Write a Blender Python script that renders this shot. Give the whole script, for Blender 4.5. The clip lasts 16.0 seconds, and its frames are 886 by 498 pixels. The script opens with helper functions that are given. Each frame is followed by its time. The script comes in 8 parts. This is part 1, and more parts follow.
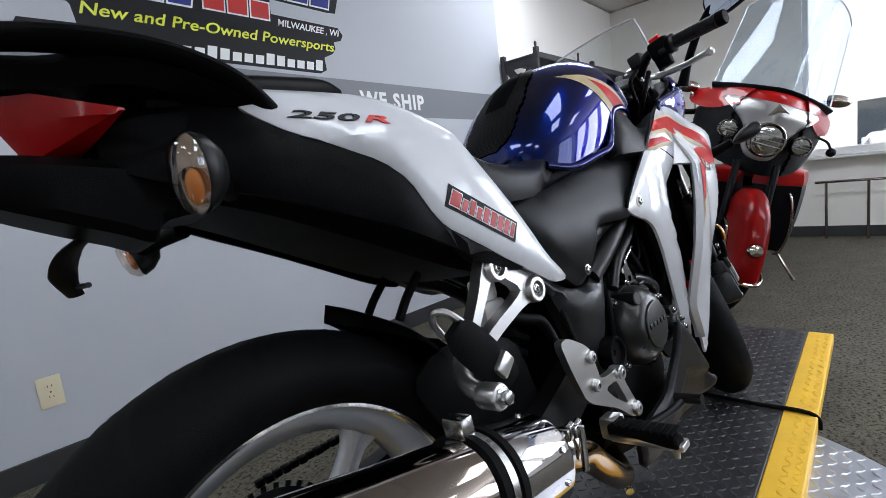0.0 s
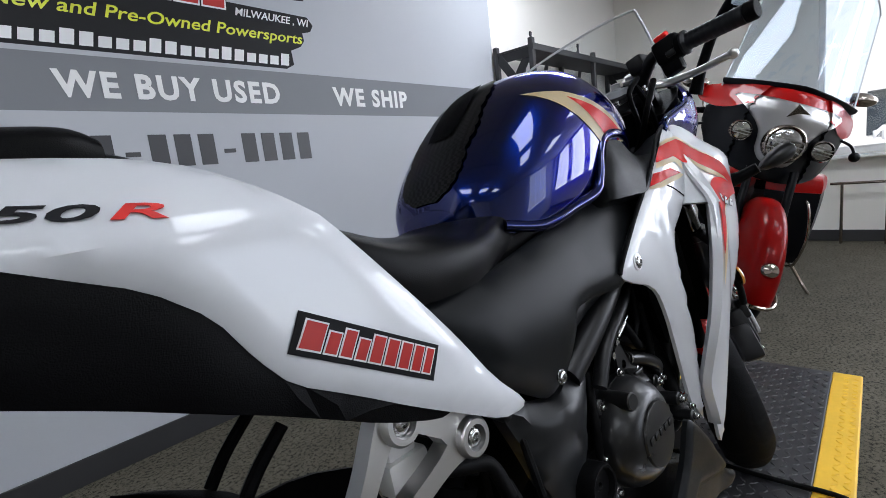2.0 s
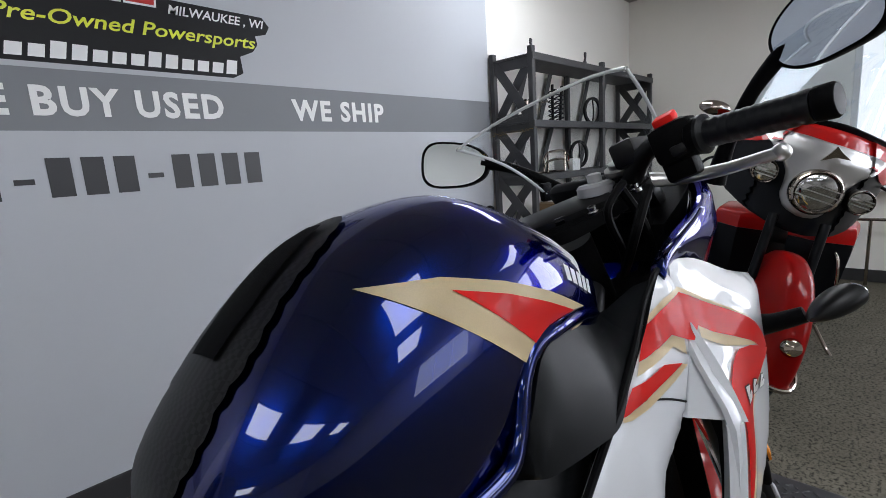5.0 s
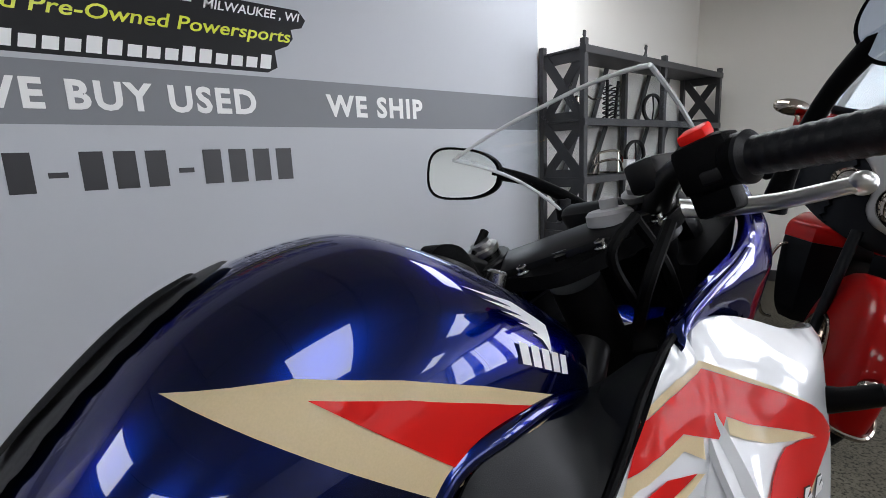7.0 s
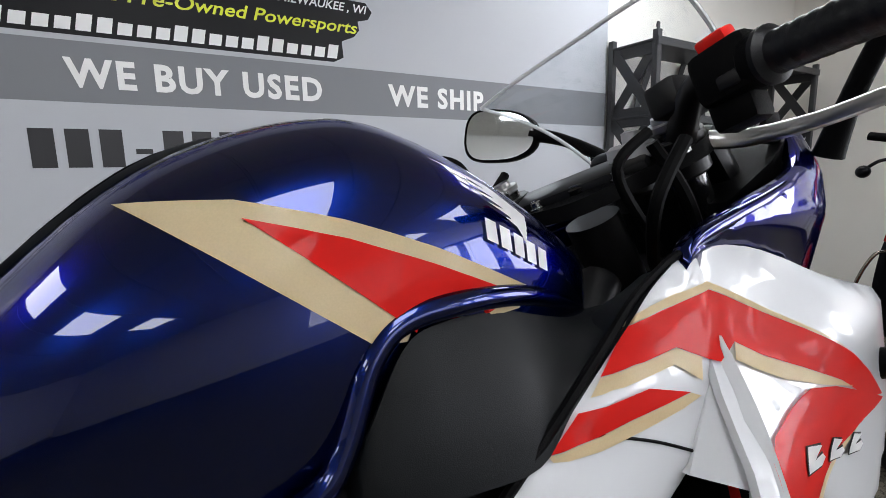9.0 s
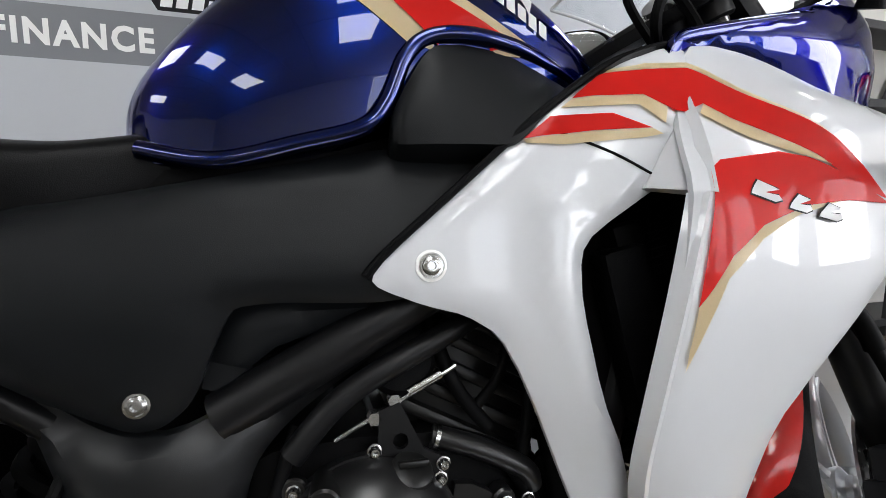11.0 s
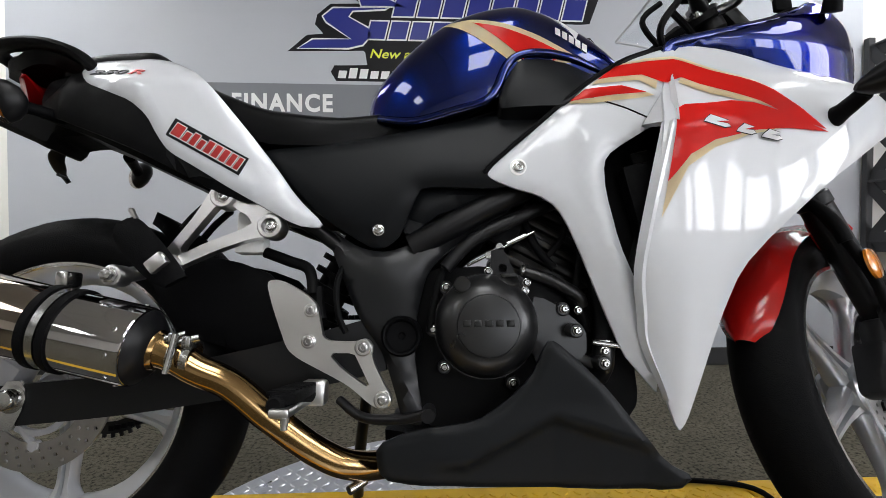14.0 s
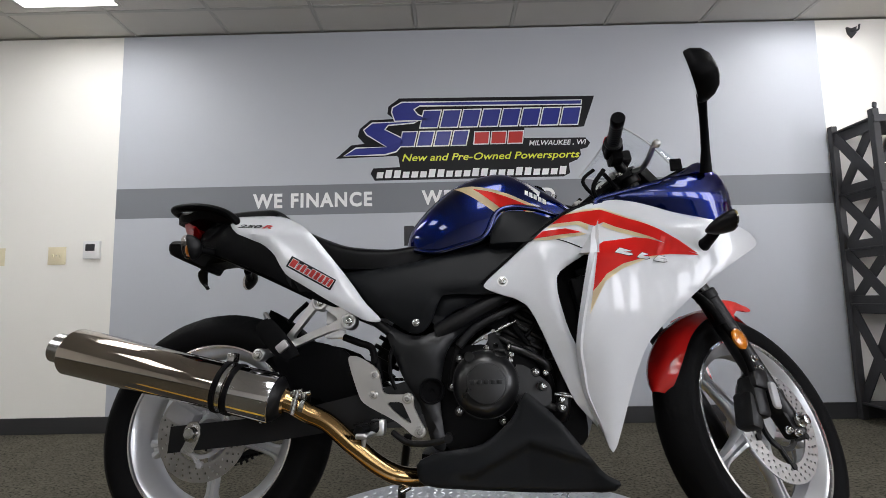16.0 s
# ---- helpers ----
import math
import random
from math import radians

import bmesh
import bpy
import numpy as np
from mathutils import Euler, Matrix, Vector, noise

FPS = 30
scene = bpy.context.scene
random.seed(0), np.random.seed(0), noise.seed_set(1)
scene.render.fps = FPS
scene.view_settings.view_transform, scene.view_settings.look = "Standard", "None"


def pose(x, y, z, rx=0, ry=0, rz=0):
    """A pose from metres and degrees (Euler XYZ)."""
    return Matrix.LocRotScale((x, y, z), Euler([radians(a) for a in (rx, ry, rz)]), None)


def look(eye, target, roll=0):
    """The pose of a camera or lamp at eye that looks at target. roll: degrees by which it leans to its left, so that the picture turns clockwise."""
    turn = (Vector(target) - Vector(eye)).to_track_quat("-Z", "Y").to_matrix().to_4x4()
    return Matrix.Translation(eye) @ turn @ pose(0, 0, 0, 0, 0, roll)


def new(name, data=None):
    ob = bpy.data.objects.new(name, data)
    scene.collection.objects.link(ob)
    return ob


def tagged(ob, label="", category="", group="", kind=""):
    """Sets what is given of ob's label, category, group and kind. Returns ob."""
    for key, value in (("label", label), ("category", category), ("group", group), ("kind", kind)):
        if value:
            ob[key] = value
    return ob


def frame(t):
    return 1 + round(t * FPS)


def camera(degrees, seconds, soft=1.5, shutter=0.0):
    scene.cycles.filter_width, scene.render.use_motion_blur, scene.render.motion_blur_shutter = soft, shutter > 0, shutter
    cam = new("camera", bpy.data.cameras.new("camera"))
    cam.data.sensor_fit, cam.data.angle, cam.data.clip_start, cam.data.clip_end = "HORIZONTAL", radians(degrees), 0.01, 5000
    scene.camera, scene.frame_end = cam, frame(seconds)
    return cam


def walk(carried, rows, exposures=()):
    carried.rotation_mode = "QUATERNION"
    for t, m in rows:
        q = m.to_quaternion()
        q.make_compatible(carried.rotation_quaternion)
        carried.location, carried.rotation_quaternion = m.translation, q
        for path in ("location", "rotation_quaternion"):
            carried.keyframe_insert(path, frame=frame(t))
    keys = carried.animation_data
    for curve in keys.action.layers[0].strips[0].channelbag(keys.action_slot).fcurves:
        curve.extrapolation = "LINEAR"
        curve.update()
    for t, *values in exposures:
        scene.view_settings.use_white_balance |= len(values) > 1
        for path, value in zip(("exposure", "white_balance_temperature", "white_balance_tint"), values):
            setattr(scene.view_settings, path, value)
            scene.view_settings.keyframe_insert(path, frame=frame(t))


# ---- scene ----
cam = camera(86.0, 16.0, soft=0.6)
PATH = [
    (0, (-0.2185, -0.4307, 0.9057), (0.7322, 0.4382, 0.7292), -6.58),
    (0.5, (-0.1558, -0.3925, 0.9300), (0.8174, 0.4480, 0.7395), -7.11),
    (1, (-0.0801, -0.3685, 0.9443), (0.8887, 0.4773, 0.7539), -6.96),
    (1.5, (-0.0091, -0.3569, 0.9648), (0.9369, 0.5124, 0.7664), -6.93),
    (2, (0.0618, -0.3428, 0.9889), (1.0033, 0.5299, 0.7838), -6.44),
    (2.5, (0.1331, -0.3136, 1.0073), (1.0914, 0.5399, 0.7995), -6.08),
    (3, (0.2051, -0.2782, 1.0376), (1.1765, 0.5616, 0.8345), -5.37),
    (3.5, (0.2686, -0.2567, 1.0619), (1.2508, 0.5614, 0.8253), -3.82),
    (4, (0.3299, -0.2412, 1.0850), (1.3155, 0.5680, 0.8326), -3.95),
    (4.5, (0.4056, -0.2350, 1.1230), (1.3628, 0.6100, 0.8788), -3.58),
    (5, (0.4668, -0.2346, 1.1597), (1.3915, 0.6503, 0.9318), -3.87),
    (5.2, (0.4841, -0.2373, 1.1660), (1.4018, 0.6560, 0.9429), -3.62),
    (7.3, (0.6286, -0.2162, 1.1804), (1.4270, 0.7824, 0.9452), -2.42),
    (7.5, (0.6336, -0.2163, 1.1725), (1.4196, 0.7926, 0.9392), -2.26),
    (8, (0.6468, -0.2193, 1.1484), (1.4084, 0.8088, 0.9183), -1.85),
    (8.2, (0.6488, -0.2228, 1.1404), (1.3973, 0.8148, 0.9100), -1.85),
    (10.3, (0.6748, -0.3731, 0.9679), (1.1639, 0.8172, 0.7835), -0.09),
    (10.5, (0.6672, -0.3927, 0.9436), (1.1236, 0.8099, 0.7550), -0.14),
    (11, (0.6573, -0.4433, 0.8901), (1.0447, 0.7859, 0.7198), 0.63),
    (11.5, (0.6546, -0.4965, 0.8424), (0.9549, 0.7604, 0.7009), 0.94),
    (12, (0.6503, -0.5548, 0.8000), (0.8775, 0.7191, 0.6755), 1.40),
    (12.5, (0.6375, -0.6066, 0.7791), (0.8160, 0.6757, 0.6617), 1.30),
    (13, (0.6262, -0.6605, 0.7484), (0.7621, 0.6287, 0.6512), 1.02),
    (13.5, (0.6160, -0.7273, 0.7299), (0.6988, 0.5668, 0.6376), 0.69),
    (14, (0.6063, -0.8116, 0.7159), (0.6746, 0.4864, 0.6889), -0.01),
    (14.5, (0.6002, -0.9053, 0.7248), (0.6573, 0.3933, 0.7419), -0.47),
    (15, (0.5990, -1.0209, 0.7404), (0.6397, 0.2776, 0.7874), -0.68),
    (15.5, (0.6076, -1.1206, 0.7523), (0.6260, 0.1746, 0.8619), -1.35),
    (16, (0.6236, -1.2546, 0.7858), (0.6154, 0.0381, 0.9228), -1.23),
]
EXPOSURE = [(0, -0.22, 6280, 13), (4, -0.37, 6450, 13), (8, -0.22, 6650, 13), (11, 0.0, 6850, 12), (13, -0.05, 6900, 12), (15, -0.15, 6850, 13), (16, -0.30, 6850, 14)]
walk(cam, [(t, look(eye, target, roll)) for t, eye, target, roll in PATH], EXPOSURE)

# daylight outside the big showroom windows
SUN_EL, SUN_AZ = 42, 290
world = bpy.data.worlds.new("world")
scene.world = world
world.use_nodes = True
wn, wl = world.node_tree.nodes, world.node_tree.links
sky = wn.new("ShaderNodeTexSky")
sky.sky_type, sky.sun_disc = "NISHITA", False
sky.sun_elevation, sky.sun_rotation = radians(SUN_EL), radians(SUN_AZ)
wl.new(sky.outputs[0], wn["Background"].inputs[0])
wn["Background"].inputs[1].default_value = 0.15
sun = new("sun", bpy.data.lights.new("sun", "SUN"))
sun.data.energy, sun.data.angle, sun.data.color = 5.0, radians(0.5), (1.0, 0.95, 0.88)
sun.rotation_euler = (radians(90 - SUN_EL), 0, radians(180 - SUN_AZ))

# room: back wall, right wall with the window, ceiling, and the walls behind the camera
WALL_Y, RIGHT_X, LEFT_X, FRONT_Y, CEIL_Z = 1.802, 5.5, -5.6, -7.0, 2.61
WIN_Y0, WIN_Y1, SILL_Z, HEAD_Z = -6.6, 0.05, 0.76, 2.50
FW = [(1.6, 4.4)]

# daylight that comes in through the window openings
SIDE_LIGHTS = [("window_light", (RIGHT_X + 0.05, y, (SILL_Z + HEAD_Z) / 2), (0, radians(90), 0), HEAD_Z - SILL_Z, 1.25, 80) for y in (-2.2, -3.95, -5.7)]
for name, loc, rot, sx, sy, power in SIDE_LIGHTS + [("window_light", ((FW[0][0] + FW[0][1]) / 2, FRONT_Y - 0.05, (SILL_Z + HEAD_Z) / 2), (radians(90), 0, 0), 2.8, HEAD_Z - SILL_Z, 60)]:
    a = new(name, bpy.data.lights.new(name, "AREA"))
    a.data.shape, a.data.size, a.data.size_y, a.data.energy = "RECTANGLE", sx, sy, power
    a.data.color = (0.84, 0.90, 1.0)
    a.location, a.rotation_euler = loc, rot
# fluorescent ceiling panels, 0.6 x 1.2 m
PANELS = [(-1.62, 0.85), (3.1, 0.95), (-1.78, -1.5), (0.66, -1.0), (0.66, -2.72), (3.1, -1.5), (-1.78, -3.94), (3.1, -3.94), (-4.22, -0.28)]

# ---- materials ----
def mat(name, color, rough=0.5, metal=0.0, coat=0.0, grain=0.0, grain_scale=60.0, vary=0.0, vary_scale=3.0, bump=0.0, bump_scale=200.0, spec=0.5, coat_rough=0.03, alpha=1.0, rvary=0.0, piece=0.0):
    """A principled surface with colour variation at two scales, roughness variation and fine relief."""
    m = bpy.data.materials.new(name)
    m.use_nodes = True
    n, l = m.node_tree.nodes, m.node_tree.links
    b = n["Principled BSDF"]
    b.inputs["Base Color"].default_value = (*color, 1)
    b.inputs["Roughness"].default_value, b.inputs["Metallic"].default_value = rough, metal
    b.inputs["Coat Weight"].default_value, b.inputs["Coat Roughness"].default_value = coat, coat_rough
    b.inputs["Specular IOR Level"].default_value, b.inputs["Alpha"].default_value = spec, alpha
    tc = n.new("ShaderNodeTexCoord")
    out = None
    def noise_tex(scale, detail=4.0):
        t = n.new("ShaderNodeTexNoise")
        t.inputs["Scale"].default_value, t.inputs["Detail"].default_value = scale, detail
        l.new(tc.outputs["Object"], t.inputs["Vector"])
        return t
    def shade(prev, fac, amount):
        r = n.new("ShaderNodeMapRange")
        r.inputs["To Min"].default_value, r.inputs["To Max"].default_value = 1 - amount, 1 + amount
        l.new(fac, r.inputs["Value"])
        mx = n.new("ShaderNodeVectorMath")
        mx.operation = "SCALE"
        if prev is None:
            mx.inputs[0].default_value = color
        else:
            l.new(prev, mx.inputs[0])
        l.new(r.outputs[0], mx.inputs["Scale"])
        return mx.outputs[0]
    if grain:
        out = shade(out, noise_tex(grain_scale).outputs["Fac"], grain)
    if vary:
        out = shade(out, noise_tex(vary_scale, 6.0).outputs["Fac"], vary)
    if piece:
        out = shade(out, n.new("ShaderNodeObjectInfo").outputs["Random"], piece)
    if out is not None:
        l.new(out, b.inputs["Base Color"])
    if rvary:
        r = n.new("ShaderNodeMapRange")
        r.inputs["To Min"].default_value, r.inputs["To Max"].default_value = max(0.02, rough - rvary), min(1, rough + rvary)
        l.new(noise_tex(14.0, 8.0).outputs["Fac"], r.inputs["Value"])
        l.new(r.outputs[0], b.inputs["Roughness"])
    if bump:
        bp = n.new("ShaderNodeBump")
        bp.inputs["Strength"].default_value, bp.inputs["Distance"].default_value = bump, 0.002
        l.new(noise_tex(bump_scale, 3.0).outputs["Fac"], bp.inputs["Height"])
        l.new(bp.outputs[0], b.inputs["Normal"])
    return m


def glow(name, color, strength):
    m = bpy.data.materials.new(name)
    m.use_nodes = True
    b = m.node_tree.nodes["Principled BSDF"]
    b.inputs["Base Color"].default_value = (*color, 1)
    b.inputs["Emission Color"].default_value, b.inputs["Emission Strength"].default_value = (*color, 1), strength
    return m


def clear(name, tint=(1, 1, 1), rough=0.02, ior=1.45):
    m = bpy.data.materials.new(name)
    m.use_nodes = True
    b = m.node_tree.nodes["Principled BSDF"]
    b.inputs["Base Color"].default_value = (*tint, 1)
    b.inputs["Transmission Weight"].default_value, b.inputs["Roughness"].default_value, b.inputs["IOR"].default_value = 1.0, rough, ior
    return m


def thin_glass(m, tint, gloss):
    n, l = m.node_tree.nodes, m.node_tree.links
    t, g, mx = n.new("ShaderNodeBsdfTransparent"), n.new("ShaderNodeBsdfGlossy"), n.new("ShaderNodeMixShader")
    t.inputs[0].default_value, g.inputs[0].default_value, g.inputs["Roughness"].default_value = (*tint, 1), (0.9, 0.95, 1, 1), 0.03
    mx.inputs[0].default_value = gloss
    l.new(t.outputs[0], mx.inputs[1])
    l.new(g.outputs[0], mx.inputs[2])
    l.new(mx.outputs[0], n["Material Output"].inputs[0])
    return m


def carpet_mat():
    """Low looped carpet: olive-grey with dark flecks and paler patches."""
    m = mat("carpet", (0.15, 0.14, 0.115), rough=0.95, bump=0.9, bump_scale=420, spec=0.15)
    n, l = m.node_tree.nodes, m.node_tree.links
    tc = n.new("ShaderNodeTexCoord")
    ramps = []
    for scale, lo, hi, a, b in ((75, 0.38, 0.52, (0.020, 0.018, 0.0145), (0.125, 0.114, 0.088)), (7, 0.3, 0.7, (0.75, 0.75, 0.75), (1.1, 1.1, 1.08))):
        t = n.new("ShaderNodeTexNoise")
        t.inputs["Scale"].default_value, t.inputs["Detail"].default_value, t.inputs["Roughness"].default_value = scale, 6, 0.7
        l.new(tc.outputs["Object"], t.inputs["Vector"])
        r = n.new("ShaderNodeValToRGB")
        r.color_ramp.elements[0].position, r.color_ramp.elements[1].position = lo, hi
        r.color_ramp.elements[0].color, r.color_ramp.elements[1].color = (*a, 1), (*b, 1)
        l.new(t.outputs["Fac"], r.inputs[0])
        ramps.append(r)
    mx = n.new("ShaderNodeVectorMath")
    mx.operation = "MULTIPLY"
    l.new(ramps[0].outputs[0], mx.inputs[0])
    l.new(ramps[1].outputs[0], mx.inputs[1])
    l.new(mx.outputs[0], n["Principled BSDF"].inputs["Base Color"])
    return m


M_WALL_GREY = mat("grey_wall_paint", (0.47, 0.49, 0.53), rough=0.55, vary=0.04, vary_scale=1.2, bump=0.12, bump_scale=260)
M_WALL_BAND = mat("dark_grey_band_paint", (0.19, 0.20, 0.22), rough=0.5, vary=0.04, vary_scale=1.2, bump=0.12, bump_scale=260)
M_WALL_WHITE = mat("cream_wall_paint", (0.84, 0.82, 0.77), rough=0.6, vary=0.05, vary_scale=1.1, bump=0.12, bump_scale=260)
M_CEIL = mat("ceiling_tile", (0.62, 0.60, 0.56), rough=0.9, grain=0.12, grain_scale=130, vary=0.06, bump=0.4, bump_scale=180)
M_CEIL_GRID = mat("ceiling_grid", (0.5, 0.49, 0.46), rough=0.5, vary=0.05)
M_CARPET = carpet_mat()
M_BASE = mat("rubber_baseboard", (0.025, 0.025, 0.027), rough=0.55, vary=0.2)
M_FRAME_ALU = mat("window_frame_white", (0.7, 0.7, 0.7), rough=0.4, vary=0.05)
M_PANEL = glow("fluorescent_diffuser", (0.90, 0.955, 1.0), 12.3)
M_LETTER_WHITE = mat("white_vinyl", (0.85, 0.85, 0.85), rough=0.35, vary=0.04)
M_LETTER_DARK = mat("charcoal_vinyl", (0.022, 0.022, 0.026), rough=0.4, vary=0.1)
M_SIGN_BLACK = mat("black_vinyl", (0.010, 0.010, 0.012), rough=0.45, spec=0.2, vary=0.15)
M_SIGN_BLUE = mat("blue_vinyl", (0.02, 0.03, 0.24), rough=0.3, vary=0.1)
M_SIGN_RED = mat("red_vinyl", (0.55, 0.03, 0.025), rough=0.3, vary=0.1)
M_SIGN_YELLOW = mat("yellow_vinyl", (0.75, 0.8, 0.05), rough=0.3, vary=0.05)
M_PLATE_BLACK = mat("black_checker_plate", (0.018, 0.018, 0.02), rough=0.42, vary=0.35, vary_scale=5, rvary=0.12)
M_PLATE_YELLOW = mat("yellow_checker_plate", (0.78, 0.46, 0.02), rough=0.5, vary=0.15, vary_scale=6, grain=0.08, rvary=0.1)
M_PLATE_STEEL = mat("aluminium_checker_plate", (0.62, 0.63, 0.66), rough=0.32, metal=1.0, vary=0.1, vary_scale=6, rvary=0.12)

M_WHITE = mat("pearl_white_paint", (0.50, 0.512, 0.535), rough=0.35, spec=0.22, coat=0.8, vary=0.02, vary_scale=5)
M_BLUE = mat("metallic_blue_paint", (0.0003, 0.0066, 0.075), rough=0.25, metal=1.0, coat=0.9, coat_rough=0.004, grain=0.3, grain_scale=1500, vary=0.05)
M_BLUE.node_tree.nodes["Principled BSDF"].inputs["Specular Tint"].default_value = (0.03, 0.15, 0.60, 1)
M_RED = mat("red_graphic", (0.72, 0.012, 0.008), rough=0.5, coat=0.22, spec=0.15, vary=0.03)
M_REDPAINT = mat("red_paint", (0.62, 0.015, 0.012), rough=0.25, coat=1.0, vary=0.04)
M_GOLD = mat("gold_graphic", (0.70, 0.58, 0.37), rough=0.5, coat=0.22, spec=0.15, grain=0.08, grain_scale=900)
M_PLASTIC = mat("black_moulded_plastic", (0.0025, 0.0025, 0.0028), rough=0.46, bump=0.25, bump_scale=900, vary=0.12, rvary=0.06, spec=0.04)
M_PANELGREY = mat("charcoal_matte_panel", (0.0060, 0.0067, 0.0076), rough=0.40, spec=0.12, bump=0.14, bump_scale=1500, vary=0.1, rvary=0.05)
M_FRAME = mat("satin_frame_paint", (0.009, 0.0095, 0.0105), rough=0.36, vary=0.15, vary_scale=9, rvary=0.07, spec=0.3, bump=0.05, bump_scale=1400)
M_SATIN = mat("satin_black_metal", (0.0045, 0.0045, 0.005), rough=0.38, vary=0.2, vary_scale=12, rvary=0.08, spec=0.2)
M_ENGINE = mat("black_engine_casting", (0.005, 0.005, 0.005), rough=0.36, bump=0.06, bump_scale=1500, vary=0.25, vary_scale=14, rvary=0.1, spec=0.3)
M_COVER = mat("satin_engine_cover", (0.006, 0.006, 0.0064), rough=0.30, bump=0.04, bump_scale=1500, vary=0.2, vary_scale=14, rvary=0.08, spec=0.45)
M_GLOSSBLACK = mat("gloss_black_tube", (0.003, 0.003, 0.0032), rough=0.14, coat=0.6, coat_rough=0.05, spec=0.5, vary=0.1)
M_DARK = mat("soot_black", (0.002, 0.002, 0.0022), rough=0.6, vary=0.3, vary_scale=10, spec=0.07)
M_RUBBER = mat("tyre_rubber", (0.0035, 0.0035, 0.0038), rough=0.62, bump=0.3, bump_scale=500, vary=0.25, vary_scale=9, rvary=0.1, spec=0.04)
M_VINYL = mat("black_seat_vinyl", (0.003, 0.003, 0.0033), rough=0.33, bump=0.16, bump_scale=1100, vary=0.15, vary_scale=8, rvary=0.06, spec=0.08)
M_SILVER = mat("cast_aluminium", (0.56, 0.555, 0.55), rough=0.31, metal=1.0, bump=0.05, bump_scale=1600, vary=0.08, vary_scale=14, rvary=0.08)
M_WHEEL = mat("silver_wheel_paint", (0.50, 0.51, 0.53), rough=0.28, metal=0.65, coat=0.4, vary=0.06, vary_scale=12)
M_STEEL = mat("bright_steel", (0.43, 0.43, 0.425), rough=0.22, metal=1.0, vary=0.1, vary_scale=30)
M_LIP = mat("machined_lip", (0.72, 0.72, 0.73), rough=0.16, metal=1.0, vary=0.05, vary_scale=30)
M_DISC = mat("brushed_disc_steel", (0.34, 0.335, 0.33), rough=0.33, metal=1.0, vary=0.1, vary_scale=40, rvary=0.08)
M_CHROME = mat("polished_stainless", (0.38, 0.33, 0.29), rough=0.07, metal=1.0, vary=0.06, vary_scale=10, rvary=0.035)
M_POLISH = mat("polished_cap", (0.52, 0.51, 0.52), rough=0.07, metal=1.0, vary=0.05, vary_scale=12, rvary=0.03)
M_TITAN = mat("heat_tinted_pipe", (0.34, 0.215, 0.095), rough=0.14, metal=1.0, vary=0.3, vary_scale=7, rvary=0.06)
M_CARBON = mat("carbon_look_vinyl", (0.008, 0.008, 0.009), rough=0.3, spec=0.2, coat=0.15, grain=0.7, grain_scale=420)
# woven look of the tank pad
cn, cl = M_CARBON.node_tree.nodes, M_CARBON.node_tree.links
where, weave = cn.new("ShaderNodeTexCoord"), cn.new("ShaderNodeTexChecker")
weave.inputs["Scale"].default_value = 190.0
weave.inputs["Color1"].default_value, weave.inputs["Color2"].default_value = (0.020, 0.020, 0.022, 1), (0.003, 0.003, 0.0034, 1)
cl.new(where.outputs["Object"], weave.inputs["Vector"])
cl.new(weave.outputs["Color"], cn["Principled BSDF"].inputs["Base Color"])
M_AMBER = mat("amber_lens", (0.55, 0.17, 0.012), rough=0.12, coat=1.0, vary=0.15, vary_scale=60)
M_TAILRED = mat("red_lens", (0.26, 0.002, 0.003), rough=0.3, coat=0.12, spec=0.15, vary=0.2, vary_scale=40)
M_LENS = clear("clear_lens", (0.95, 0.95, 0.95), 0.04)
M_SCREEN = clear("clear_windscreen")
M_MIRROR = mat("mirror_glass", (0.75, 0.8, 0.85), rough=0.03, metal=1.0)
M_GREYPART = mat("grey_plastic", (0.30, 0.30, 0.31), rough=0.45, vary=0.12)
M_CREAMPLASTIC = mat("cream_plastic", (0.72, 0.64, 0.45), rough=0.4, vary=0.04)
M_WHITEPLASTIC = mat("white_plastic", (0.75, 0.75, 0.74), rough=0.4, vary=0.03)
M_RACK = mat("grey_powder_coat", (0.035, 0.035, 0.038), rough=0.5, vary=0.2, vary_scale=9, bump=0.2, bump_scale=700)
M_GLASS = thin_glass(clear("window_glass"), (0.98, 0.99, 1.0), 0.03)

# ---- mesh tools ----
from mathutils.bvhtree import BVHTree
from mathutils.geometry import delaunay_2d_cdt


def part(name, bm, material, parent=None, label="", smooth=True, angle=40):
    """Links a bmesh as one mesh object, under a thing or a part."""
    me = bpy.data.meshes.new(name)
    bmesh.ops.recalc_face_normals(bm, faces=bm.faces)
    for f in bm.faces:
        f.smooth = smooth
    if smooth:
        for e in bm.edges:
            if len(e.link_faces) == 2 and e.calc_face_angle(0) > radians(angle):
                e.smooth = False
    bm.to_mesh(me)
    bm.free()
    me.materials.append(material)
    ob = new(name, me)
    ob.parent = parent
    if label:
        tagged(ob, label)
    return ob


def thing(name, label, category, m=None, group="", kind=""):
    """An Empty at a thing's base, that parents its parts."""
    ob = new(name)
    ob.empty_display_size = 0.1
    if m is not None:
        ob.matrix_basis = m
    return tagged(ob, label, category, group, kind)


def setting(name, bm, material, label, category="", smooth=False):
    return tagged(part(name, bm, material, None, "", smooth), label, category or name.split("_")[0], "", "structure")


